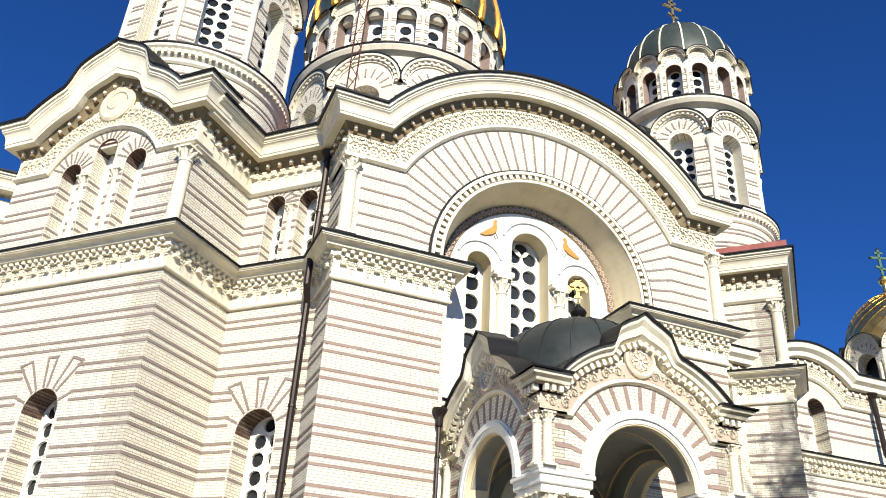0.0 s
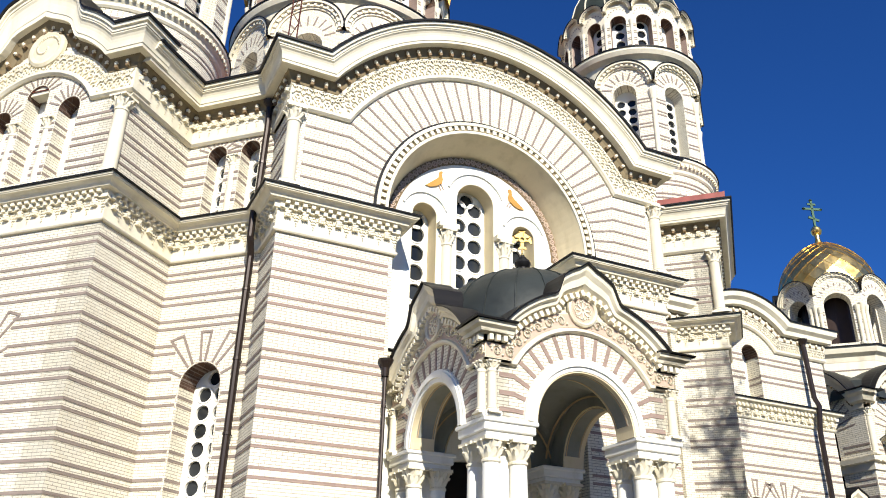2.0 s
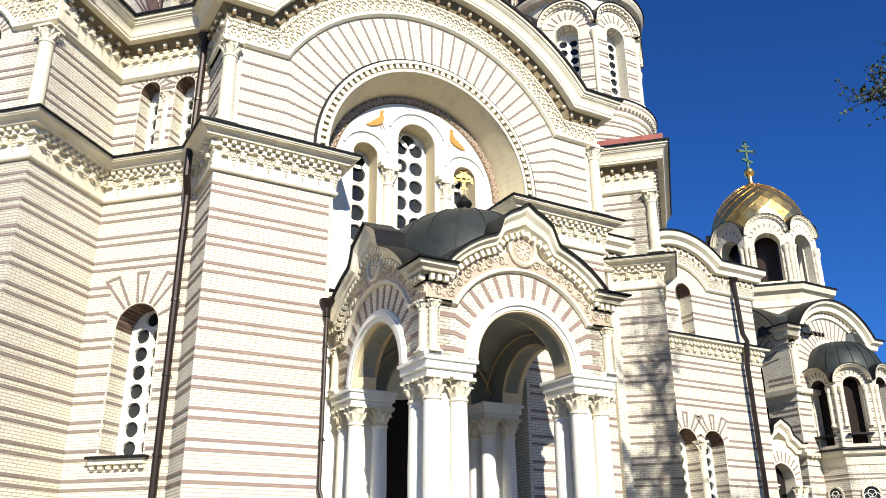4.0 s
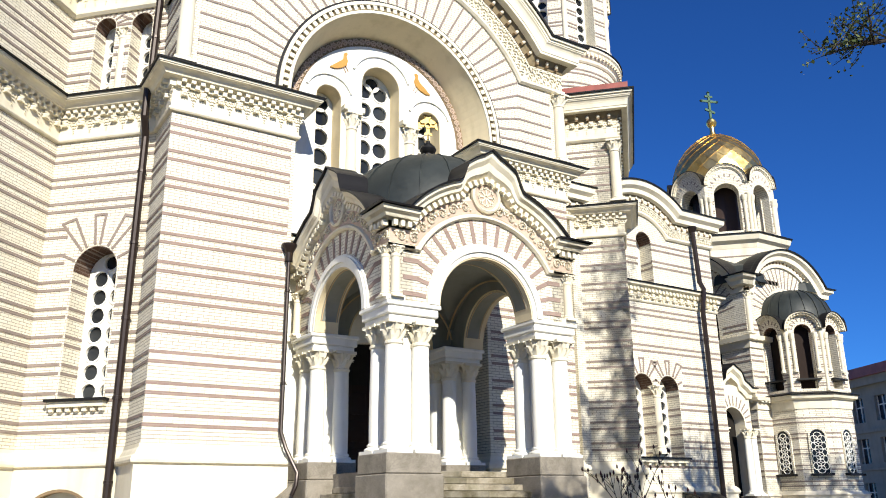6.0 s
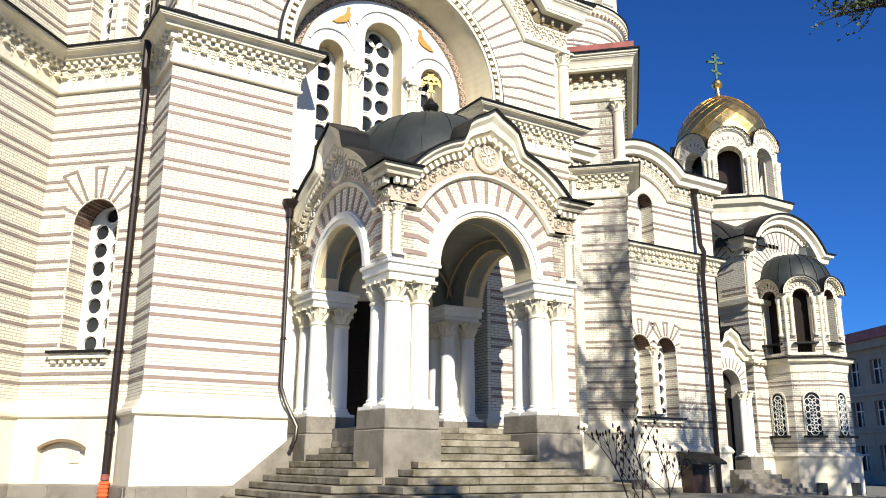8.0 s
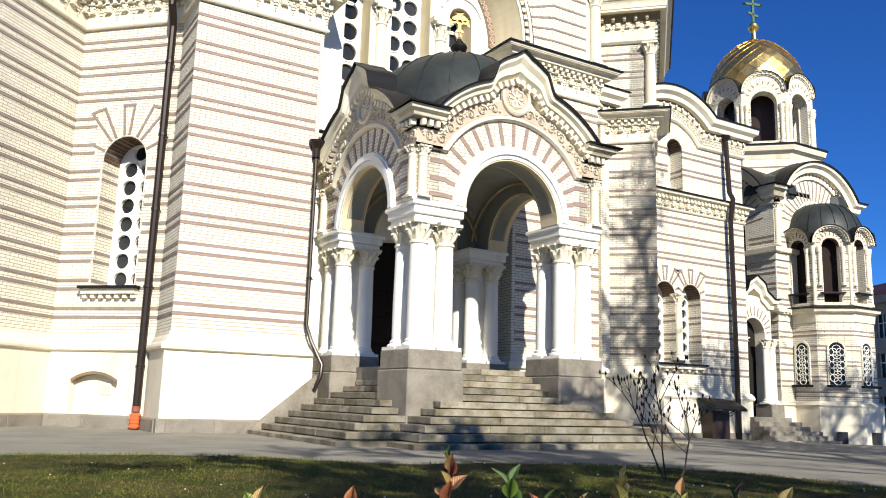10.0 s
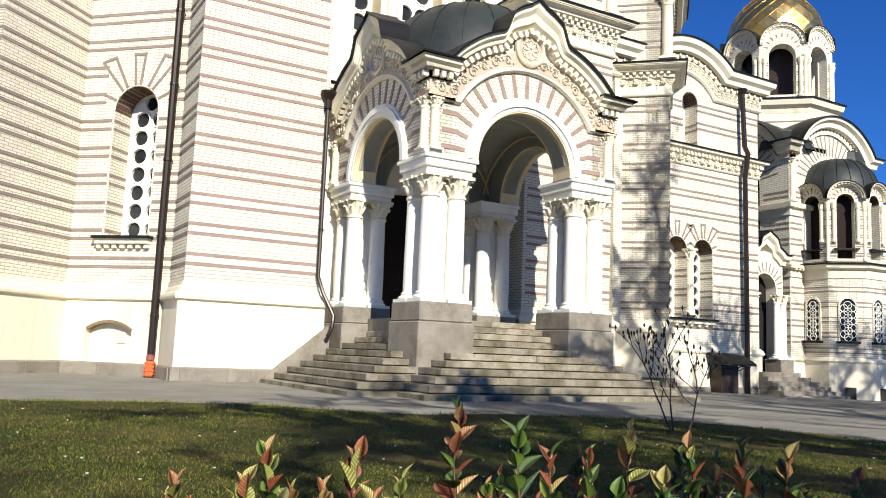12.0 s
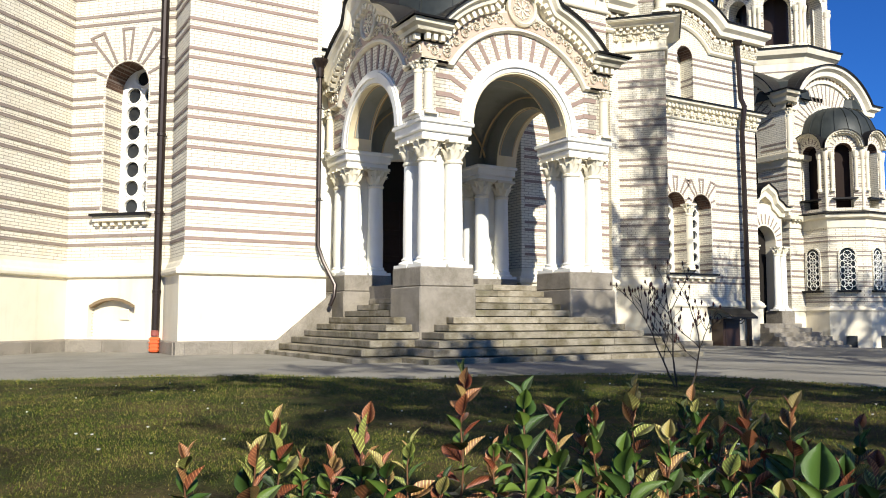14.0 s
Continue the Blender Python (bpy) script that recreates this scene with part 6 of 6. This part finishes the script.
def leaf_tri(bm, p, s, rnd):
    v = Vector((rnd.gauss(0, 1), rnd.gauss(0, 1), rnd.gauss(0, 1))).normalized()
    w = v.cross(Vector((rnd.gauss(0, 1), rnd.gauss(0, 1), rnd.gauss(0, 1)))).normalized()
    bm.faces.new([bm.verts.new(q) for q in (p, p + v * s * 0.5 + w * s * 0.35, p + v * s, p + v * s * 0.5 - w * s * 0.35)])


def grow(wood, leaves, p, dr, length, r, level, rnd, leafy, seg=5, small=1.0):
    pts = [p]
    q = p.copy()
    d0 = dr.normalized()
    for i in range(seg):
        d0 = (d0 + Vector((rnd.gauss(0, 0.16), rnd.gauss(0, 0.16), rnd.gauss(0.03, 0.1)))).normalized()
        q = q + d0 * (length / seg)
        pts.append(q.copy())
    limb_tube(wood, pts, r, r * 0.45, 6 if level < 2 else 4)
    if level >= 3:
        for i in range(leafy):
            leaf_tri(leaves, pts[rnd.randint(1, seg)] + Vector((rnd.gauss(0, 0.05), rnd.gauss(0, 0.05), rnd.gauss(0, 0.05))), rnd.uniform(0.03, 0.07) * (1.0 if leafy < 10 else 2.2) * small, rnd)
        return
    for i in range(5 if level < 2 else 6):
        t = rnd.uniform(0.3, 1.0)
        base = pts[min(seg, int(t * seg))]
        side = Vector((rnd.gauss(0, 1), rnd.gauss(0, 1), rnd.gauss(0.2, 0.5))).normalized()
        grow(wood, leaves, base, d0 * 0.7 + side * 0.8, length * rnd.uniform(0.42, 0.62), r * rnd.uniform(0.32, 0.45), level + 1, rnd, leafy, small=small)


def tree(x, y, h, spread, seed, label, lead=None, crown=0.28, leafy=5, thick=0.085, rise=0.75):
    rnd = random.Random(seed)
    t = thing("tree", label, "tree", (x, y, ground_z(x, y)), "park trees")
    wood, leaves, trunk = nb(), nb(), nb()
    pts = [Vector((x + 0.15 * math.sin(i * 0.9 + seed), y + 0.12 * math.cos(i * 1.1), -0.1 + h * 0.75 * i / 8)) for i in range(9)]
    limb_tube(trunk, pts, 0.26, 0.1, 10)
    part("trunk", trunk, BARK, t)
    for i in range(9):
        p = pts[0].lerp(pts[-1], crown + (0.98 - crown) * i / 8)
        a = i * 2.4 + seed
        grow(wood, leaves, p, Vector((math.cos(a), math.sin(a), rise)), spread * rnd.uniform(0.7, 1.0), thick, 1, rnd, leafy)
    grow(wood, leaves, pts[-1], Vector((0, 0, 1)), h * 0.28, 0.09, 1, rnd, leafy)
    if lead:
        s, e = pts[4], Vector(lead)
        grow_pts = [s.lerp(e, i / 6) + Vector((0, 0, 0.5 * math.sin(math.pi * i / 6))) for i in range(7)]
        limb_tube(wood, grow_pts, 0.08, 0.02, 6)
        for i in range(14):
            grow(wood, leaves, grow_pts[4 + i % 3].lerp(grow_pts[min(6, 5 + i % 3)], rnd.random()), (e - s).normalized() + Vector((rnd.gauss(0, 0.4), rnd.gauss(0, 0.4), rnd.gauss(-0.2, 0.4))), 0.75, 0.017, 2, rnd, 16, small=0.45)
    part("crown", wood, BARK, t, "bare branching crown", kind="stuff")
    part("leaves", leaves, LEAF, t, "sparse opening leaves", kind="stuff")


tree(15.0, 2.8, 18.0, 3.6, 1, "tall park tree with bare steep branches and opening leaves", lead=(9.2, 4.62, 6.05), crown=0.5, leafy=28, thick=0.12, rise=2.0)
tree(1.5, -5.7, 9.5, 3.2, 2, "low park tree with dense opening leaves", leafy=60, crown=0.3)
tree(5.1, -4.0, 10, 3.4, 5, "park tree with opening leaves beside the hedge", leafy=60, crown=0.3)
tree(-4.0, -6.5, 11, 3.4, 3, "park tree with spring branches on the lawn", leafy=6, crown=0.3)
tree(10.5, -3.0, 13, 3.8, 7, "park tree with opening leaves near the path", leafy=14, crown=0.3)
tree(20.0, 3.0, 12.3, 4.0, 4, "park tree with bare spring branches by the path", leafy=16)
tree(18.0, 0.8, 12.5, 4.0, 9, "park tree with opening leaves across the path", leafy=30, crown=0.3)
tree(26.0, 4.0, 12, 4.0, 6, "park tree with bare spring branches near the chapel", leafy=20)
tree(23.2, 1.6, 13, 4.2, 12, "park tree with opening leaves beyond the path", leafy=24, crown=0.3)
tree(14.6, -1.6, 11.5, 4.2, 14, "park tree with opening leaves and low limbs", leafy=24, crown=0.25)


# ---- rainwater pipes ----
def downpipe(pts, label, boot=True, r=0.085, at=(0, 0, 0)):
    t = thing("downpipe", label, "pipe", at, "rainwater pipes")
    tube(pts, r, PIPE, "pipe", t)
    top = Vector(pts[0])
    part("hopper", lathe([(0.08, -0.35), (0.09, -0.15), (0.17, 0.0), (0.18, 0.05), (0.1, 0.05)], 14), PIPE, t, m=Matrix.Translation(top))
    zs = [p[2] for p in pts]
    z = min(zs) + 1.2
    for a, b in zip(pts, pts[1:]):
        a, b = Vector(a), Vector(b)
        if abs(a.z - b.z) > 2:
            k = int(abs(a.z - b.z) / 1.6)
            for i in range(k):
                p = a.lerp(b, (i + 0.5) / k)
                part("collar", lathe([(r, -0.035), (r + 0.014, -0.03), (r + 0.014, 0.03), (r, 0.035)], 12), PIPE, t, m=Matrix.Translation(p))
                part("bracket", box(-0.012, 0.012, 0, 0.2, -0.012, 0.012), PIPE, t, m=Matrix.Translation(p) @ pose(0, 0, 0, 0, 0, -45))
    return t


dp = downpipe([(3.62, 18.3, 13.35), (3.63, 18.27, 12.6), (3.60, 18.26, 10.4), (3.50, 17.98, 10.15), (3.50, 17.98, 9.3), (3.62, 18.26, 8.9), (3.60, 18.28, 0.45)], "tall dark brown rainwater pipe in the wall corner", at=(3.6, 18.28, 0))
part("orange_boot", bev(box(-0.09, 0.09, -0.09, 0.09, 0.02, 0.34), 0.02), ORANGE, dp, "orange plastic ribbed gully cover", fr(3.58, 18.22, -20))
for i in range(4):
    part("orange_rib", box(-0.105, 0.105, -0.105, 0.105, 0.06 + 0.075 * i, 0.085 + 0.075 * i), ORANGE, dp, m=fr(3.58, 18.22, -20))
part("band_ring", lathe([(0.07, 0.36), (0.085, 0.37), (0.085, 0.47), (0.07, 0.48)], 12), ROOFRED, dp, "dark red collar", fr(3.59, 18.27))
downpipe([(6.69, 16.9, 6.4), (6.69, 16.9, 2.3), (6.78, 16.8, 1.95), (6.98, 16.62, 1.45), (6.93, 16.55, 1.2), (6.86, 16.6, 1.0)], "dark rainwater pipe beside the porch", r=0.045, at=(6.7, 16.9, 1))
downpipe([(23.0, 19.17, 10.3), (23.05, 19.12, 8.3), (23.08, 19.0, 8.0), (23.1, 19.15, 7.2), (23.24, 19.2, -0.25)], "dark brown rainwater pipe on the wing", at=(23.2, 19.2, -0.4))

# vent grille in the blind niche
vent = thing("wall_vent", "small cream slatted vent grille in the wall niche", "vent", (3.05, 19.0, 0.7))
m = M_L1 @ pose(1.5, 0.05, 0.8)
part("vent_frame", bev(box(-0.12, 0.12, -0.015, 0.01, -0.11, 0.14), 0.006), STONE, vent, m=m)
for i in range(5):
    part("slat", box(-0.1, 0.1, -0.028, -0.012, -0.085 + 0.045 * i, -0.065 + 0.045 * i), STUCCO, vent, m=m)

# gilded birds painted in relief over the side lights
for s in (-1, 1):
    bird = thing("bird_relief", "gilded bird relief on the white window wall", "relief", (XC + s * 1.3, Y0 + 0.83, 12), "bird reliefs")
    q = M_T @ pose(s * 1.18, -0.02, 12.02, 0, s * 28, 0)
    body = [(-0.42, -0.02), (-0.3, -0.1), (-0.1, -0.13), (0.08, -0.1), (0.17, 0.0), (0.2, 0.14), (0.27, 0.2), (0.24, 0.25), (0.17, 0.24), (0.1, 0.12), (0.0, 0.07), (-0.15, 0.04)]
    part("body", slab([(-s * x, z) for x, z in body], (), -0.03, 0.02), GILT, bird, m=q)
    for x in (-0.02, 0.06):
        part("leg", box(-0.008, 0.008, -0.02, 0.02, -0.28, -0.1), PINK, bird, m=q @ pose(-s * x, 0, 0))
# gilt cross on the porch dome
gx = thing("gilt_cross", "gilded broad-armed cross standing on the porch dome", "cross", (PC[0], PC[1], 9.05))
bm = nb()
ARM = [(0.04, 0.04), (0.17, 0.04), (0.19, 0.085), (0.24, 0.1), (0.225, 0.0), (0.24, -0.1), (0.19, -0.085), (0.17, -0.04), (0.04, -0.04)]
pts = []
for a in (0, 90, 180, 270):
    c, sn = math.cos(radians(a)), math.sin(radians(a))
    pts += [(x * c - z * sn, x * sn + z * c) for x, z in reversed(ARM)]
add_slab(bm, [(x, z * 1.12) for x, z in pts], (), -0.02, 0.02)
add_ring(bm, 0.07, 0.016, 0.035, I4, 12)
part("cross", bm, OLDGOLD, gx, m=fr(PC[0], PC[1], -20, 9.5))
part("stem", lathe([(0.05, 9.04), (0.06, 9.09), (0.03, 9.12), (0.03, 9.26)], 10), GOLD, gx, m=fr(*PC))

# ---- young shrub by the path ----
rnd = random.Random(31)
shrub = thing("young_shrub", "leafless young shrub with dark buds at the lawn's edge", "shrub", (6.4, 6.2, 0))
wood, buds = nb(), nb()


def twig(p, dr, L, r, lev):
    pts = [p]
    q, d0 = p.copy(), dr.normalized()
    for i in range(5):
        d0 = (d0 + Vector((rnd.gauss(0, 0.12), rnd.gauss(0, 0.12), rnd.gauss(0.05, 0.08)))).normalized()
        q = q + d0 * L / 5
        pts.append(q.copy())
    limb_tube(wood, pts, r, r * 0.5, 5)
    lathe([(0.0, -0.025), (0.012, 0.0), (0.008, 0.02), (0.0, 0.035)], 6, Matrix.Translation(pts[-1]), buds)
    if lev < 2:
        for i in range(5):
            side = Vector((rnd.gauss(0, 1), rnd.gauss(0, 1), 0.35)).normalized()
            twig(pts[rnd.randint(2, 5)], d0 * 0.7 + side * 0.7, L * rnd.uniform(0.4, 0.6), r * 0.55, lev + 1)


for dx, dy, lx, ly, L in ((0, 0, -0.45, 0.25, 0.75), (0.02, 0, 0.02, 0.1, 0.8), (0.28, 0.05, 0.3, -0.2, 0.7)):
    twig(Vector((6.45 + dx, 6.28 + dy, 0.02)), Vector((lx, ly, 1)), L, 0.011, 0)
part("branch_work", wood, BARK, shrub)
part("bud_growth", buds, WOODDARK, shrub, kind="stuff")

# ---- leafy shoots in front of the viewer ----
k = Mat("reddish_leaves", 0.38)
sep = k.n.new("ShaderNodeSeparateXYZ")
k.l.new(k.co, sep.inputs[0])
side = k.math("ABSOLUTE", sep.outputs[1], 0.0)
rib = k.math("PINGPONG", k.math("SUBTRACT", sep.outputs[0], k.math("MULTIPLY", side, 0.9)), 0.06)
net = k.math("ADD", k.math("MULTIPLY", rib, 9.0), k.math("MULTIPLY", k.noise(6, 4, 0.7), 0.7))
veins = k.ramp(net, [(0.42, (2.9, 3.6, 3.2)), (0.52, (1.0, 1.0, 1.0))])
k.color(k.mix(1.0, k.ramp(k.rand(), [(0.0, (0.14, 0.034, 0.018)), (0.35, (0.2, 0.07, 0.032)), (0.6, (0.24, 0.125, 0.05)), (0.8, (0.22, 0.18, 0.055)), (1.0, (0.11, 0.14, 0.03))]), veins, "MULTIPLY"))
k.bump(k.noise(60, 3), 0.3, 0.004)
REDLEAF = k.m
k = Mat("green_leaves", 0.35)
k.color(k.ramp(k.rand(), [(0.0, (0.025, 0.05, 0.012)), (0.5, (0.05, 0.10, 0.018)), (1.0, (0.12, 0.18, 0.03))]))
k.bump(k.noise(60, 3), 0.3, 0.004)
GREENLEAF = k.m
k = Mat("shoot_stem", 0.6)
k.color(k.ramp(k.noise(20, 3), [(0.3, (0.10, 0.045, 0.025)), (0.7, (0.17, 0.09, 0.045))]))
STEM = k.m


def leaf_mesh(name, L, W, fold, curl, mat):
    """A pointed oval blade, folded at its midrib and curled back, with its stalk."""
    bm = nb()
    n = 7
    left, mid, right = [], [], []
    for i in range(n + 1):
        t = i / n
        w = W * (math.sin(math.pi * t ** 0.85) ** 0.9) * (1 - 0.25 * t) if 0 < i < n else 0.0
        x = L * (0.1 + 0.9 * t)
        z = -curl * L * t * t + 0.1 * L * t
        mid.append(bm.verts.new((x, 0, z)))
        left.append(bm.verts.new((x, w, z + fold * w)) if w else mid[-1])
        right.append(bm.verts.new((x, -w, z + fold * w)) if w else mid[-1])
    for i in range(n):
        for a in (left, right):
            f = [mid[i], mid[i + 1], a[i + 1], a[i]]
            f = list(dict.fromkeys(f))
            if len(f) > 2:
                bm.faces.new(f)
    add_box(bm, 0, L * 0.12, -0.0012, 0.0012, -0.0012, 0.0012)
    me = bpy.data.meshes.new(name)
    bm.to_mesh(me)
    bm.free()
    me.materials.append(mat)
    me.shade_smooth()
    return me


RED_LEAVES = [leaf_mesh("leaf", 1.0, w, f, c, REDLEAF) for w, f, c in ((0.34, 0.35, 0.12), (0.38, 0.25, 0.3), (0.3, 0.5, 0.02))]
GREEN_LEAVES = [leaf_mesh("leaf", 1.0, w, f, c, GREENLEAF) for w, f, c in ((0.36, 0.25, 0.2), (0.32, 0.35, 0.35), (0.38, 0.18, 0.1))]


def shoot(az, d, tip, seed, size=0.052, green=0.35, lean=0.0):
    """A stem from the ground to the height tip, with leaves all the way up."""
    rnd = random.Random(seed)
    x, y = d * math.sin(radians(az)), d * math.cos(radians(az))
    z0 = lawn_z(x, y) - 0.03
    t = thing("leafy_shoot", "upright shoot with glossy reddish young leaves" if green < 0.5 else "upright shoot with dark green leaves", "shrub", (x, y, z0), "hedge shoots")
    size *= 1.35
    n = 9
    pts = [Vector((x + lean * (1 - i / n) * 0.3 + rnd.gauss(0, 0.004), y + rnd.gauss(0, 0.004), z0 + (tip - z0) * i / n)) for i in range(n + 1)]
    bm = nb()
    limb_tube(bm, pts, 0.0045, 0.0016, 6)
    part("stem", bm, STEM, t)
    m = int((tip - z0) / (size * 0.27))
    for i in range(m):
        u = 1 - (i / m) * 0.9
        p = pts[0].lerp(pts[-1], u)
        j = u * n
        p = pts[int(j)].lerp(pts[min(n, int(j) + 1)], j - int(j))
        a = i * 137.5 + rnd.uniform(-30, 30)
        up = 72 - 55 * min(1, (1 - u) * 2.2) + rnd.uniform(-14, 14)
        L = size * (0.75 + 0.55 * min(1, (1 - u) * 3)) * rnd.uniform(0.75, 1.2)
        red = rnd.random() > green + (1 - u) * 0.55
        me = rnd.choice(RED_LEAVES if red else GREEN_LEAVES)
        part("leaf", me, None, t, m=Matrix.Translation(p) @ pose(0, 0, 0, 0, 0, a) @ pose(0, 0, 0, rnd.uniform(-25, 25), -up, 0) @ Matrix.Scale(L, 4))


SHOOTS = [(31.7, 2.2, 0.632, 0.05, 0.15), (35.9, 1.75, 0.618, 0.05, 0.85), (43.0, 2.3, 0.59, 0.05, 0.2), (50.1, 2.2, 0.565, 0.048, 0.2),
          (19.0, 2.15, 0.512, 0.055, 0.1), (25.0, 2.15, 0.502, 0.055, 0.15), (38.0, 2.0, 0.545, 0.05, 0.2), (13.3, 2.1, 0.452, 0.052, 0.1),
          (40.3, 2.2, 0.528, 0.045, 0.3), (42.3, 1.45, 0.545, 0.055, 0.95), (28.0, 2.2, 0.44, 0.05, 0.2), (17.6, 2.05, 0.455, 0.055, 0.1),
          (26.3, 2.0, 0.43, 0.055, 0.2), (47.0, 2.1, 0.575, 0.045, 0.6), (52.6, 2.15, 0.56, 0.048, 0.4), (54.2, 1.2, 0.55, 0.06, 0.95),
          (57.4, 2.1, 0.44, 0.05, 0.3), (45.2, 2.0, 0.5, 0.05, 0.5), (36.9, 2.1, 0.42, 0.05, 0.4), (33.6, 2.2, 0.44, 0.045, 0.3),
          (49.0, 1.9, 0.47, 0.05, 0.6), (30.2, 2.0, 0.39, 0.05, 0.3), (39.2, 1.7, 0.43, 0.05, 0.7), (52.0, 1.8, 0.42, 0.05, 0.6),
          (20.6, 2.3, 0.40, 0.045, 0.3), (22.8, 2.2, 0.42, 0.045, 0.2), (46.2, 2.5, 0.52, 0.04, 0.3), (48.4, 2.6, 0.5, 0.04, 0.4), (51.2, 2.5, 0.48, 0.042, 0.2),
          (53.4, 2.4, 0.46, 0.042, 0.3), (39.8, 2.6, 0.47, 0.04, 0.3), (34.6, 2.5, 0.42, 0.042, 0.4), (56.4, 2.3, 0.5, 0.045, 0.2),
          (44.0, 1.8, 0.42, 0.05, 0.5), (55.6, 1.9, 0.45, 0.05, 0.5), (47.8, 2.3, 0.43, 0.05, 0.5), (41.2, 1.9, 0.40, 0.05, 0.6)]
for i, (az, d, tip, size, green) in enumerate(SHOOTS):
    shoot(az, d, tip - 0.035, 100 + i, size, green, lean=(i % 5 - 2) * 0.05)


# ---- single pieces: granite foot stones and the bricks low on the pier ----
rnd = random.Random(77)
for (xa, ya), (xb, yb) in zip(LEFT_PLAN[:5], LEFT_PLAN[1:6]):
    L = math.hypot(xb - xa, yb - ya)
    m = fr(xa, ya, math.degrees(math.atan2(yb - ya, xb - xa)))
    n = max(1, round(L / 1.15))
    cuts = [0.0] + [L * (i + rnd.uniform(-0.15, 0.15)) / n for i in range(1, n)] + [L]
    for p, q in zip(cuts, cuts[1:]):
        part("plinth_stone", bev(box(p + 0.006, q - 0.006, -0.188 - rnd.uniform(0, 0.006), -0.1, -0.05, 0.245), 0.008), GRANITE, church, m=m)

k = Mat("single_brick", 0.75)
tone = k.ramp(k.rand(), [(0.0, (0.72, 0.665, 0.53)), (0.5, (0.79, 0.735, 0.60)), (1.0, (0.84, 0.785, 0.65))])
k.color(k.mix(1.0, tone, k.ramp(k.noise(40, 4), [(0.3, (0.9, 0.9, 0.88)), (0.7, (1.04, 1.04, 1.04))]), "MULTIPLY"))
k.bump(k.noise(90, 3), 0.25, 0.006)
ONE_BRICK = k.m
k = Mat("lime_mortar", 0.9)
k.color(k.ramp(k.noise(30, 3), [(0.3, (0.36, 0.32, 0.25)), (0.7, (0.48, 0.43, 0.34))]))
MORTAR = k.m
BX0, BX1 = -HALF + 0.004, -OPEN - 0.1
b_me, h_me = None, None
rows_at = []
for z0, z1, n in ((2.0, 2.317, 4), (2.385, 2.512, 2), (2.58, 2.942, 5), (3.01, 3.137, 2), (3.205, 3.567, 5), (3.635, 3.762, 2)):
    part("mortar_bed", box(BX0, BX1, -0.003, 0.02, z0, z1), MORTAR, church, m=M_F)
    for i in range(n):
        rows_at.append((z0 + (z1 - z0) * (i + 0.5) / n, (z1 - z0) / n))
w = (BX1 - BX0) / 12
for r, (z, h) in enumerate(rows_at):
    x = BX0
    spans = [(BX0 + w * i, w) for i in range(12)] if r % 2 else [(BX0, w / 2)] + [(BX0 + w * (i + 0.5), w) for i in range(11)] + [(BX1 - w / 2, w / 2)]
    for x, ww in spans:
        full = ww > w * 0.9
        me = b_me if full else h_me
        ob = part("brick", me or bev(box(0.004, ww - 0.004, -0.009, 0.01, -0.0295, 0.0295), 0.003), ONE_BRICK, church, m=M_F @ pose(x, rnd.uniform(-0.0015, 0.0015), z))
        if full:
            b_me = ob.data
        else:
            h_me = ob.data
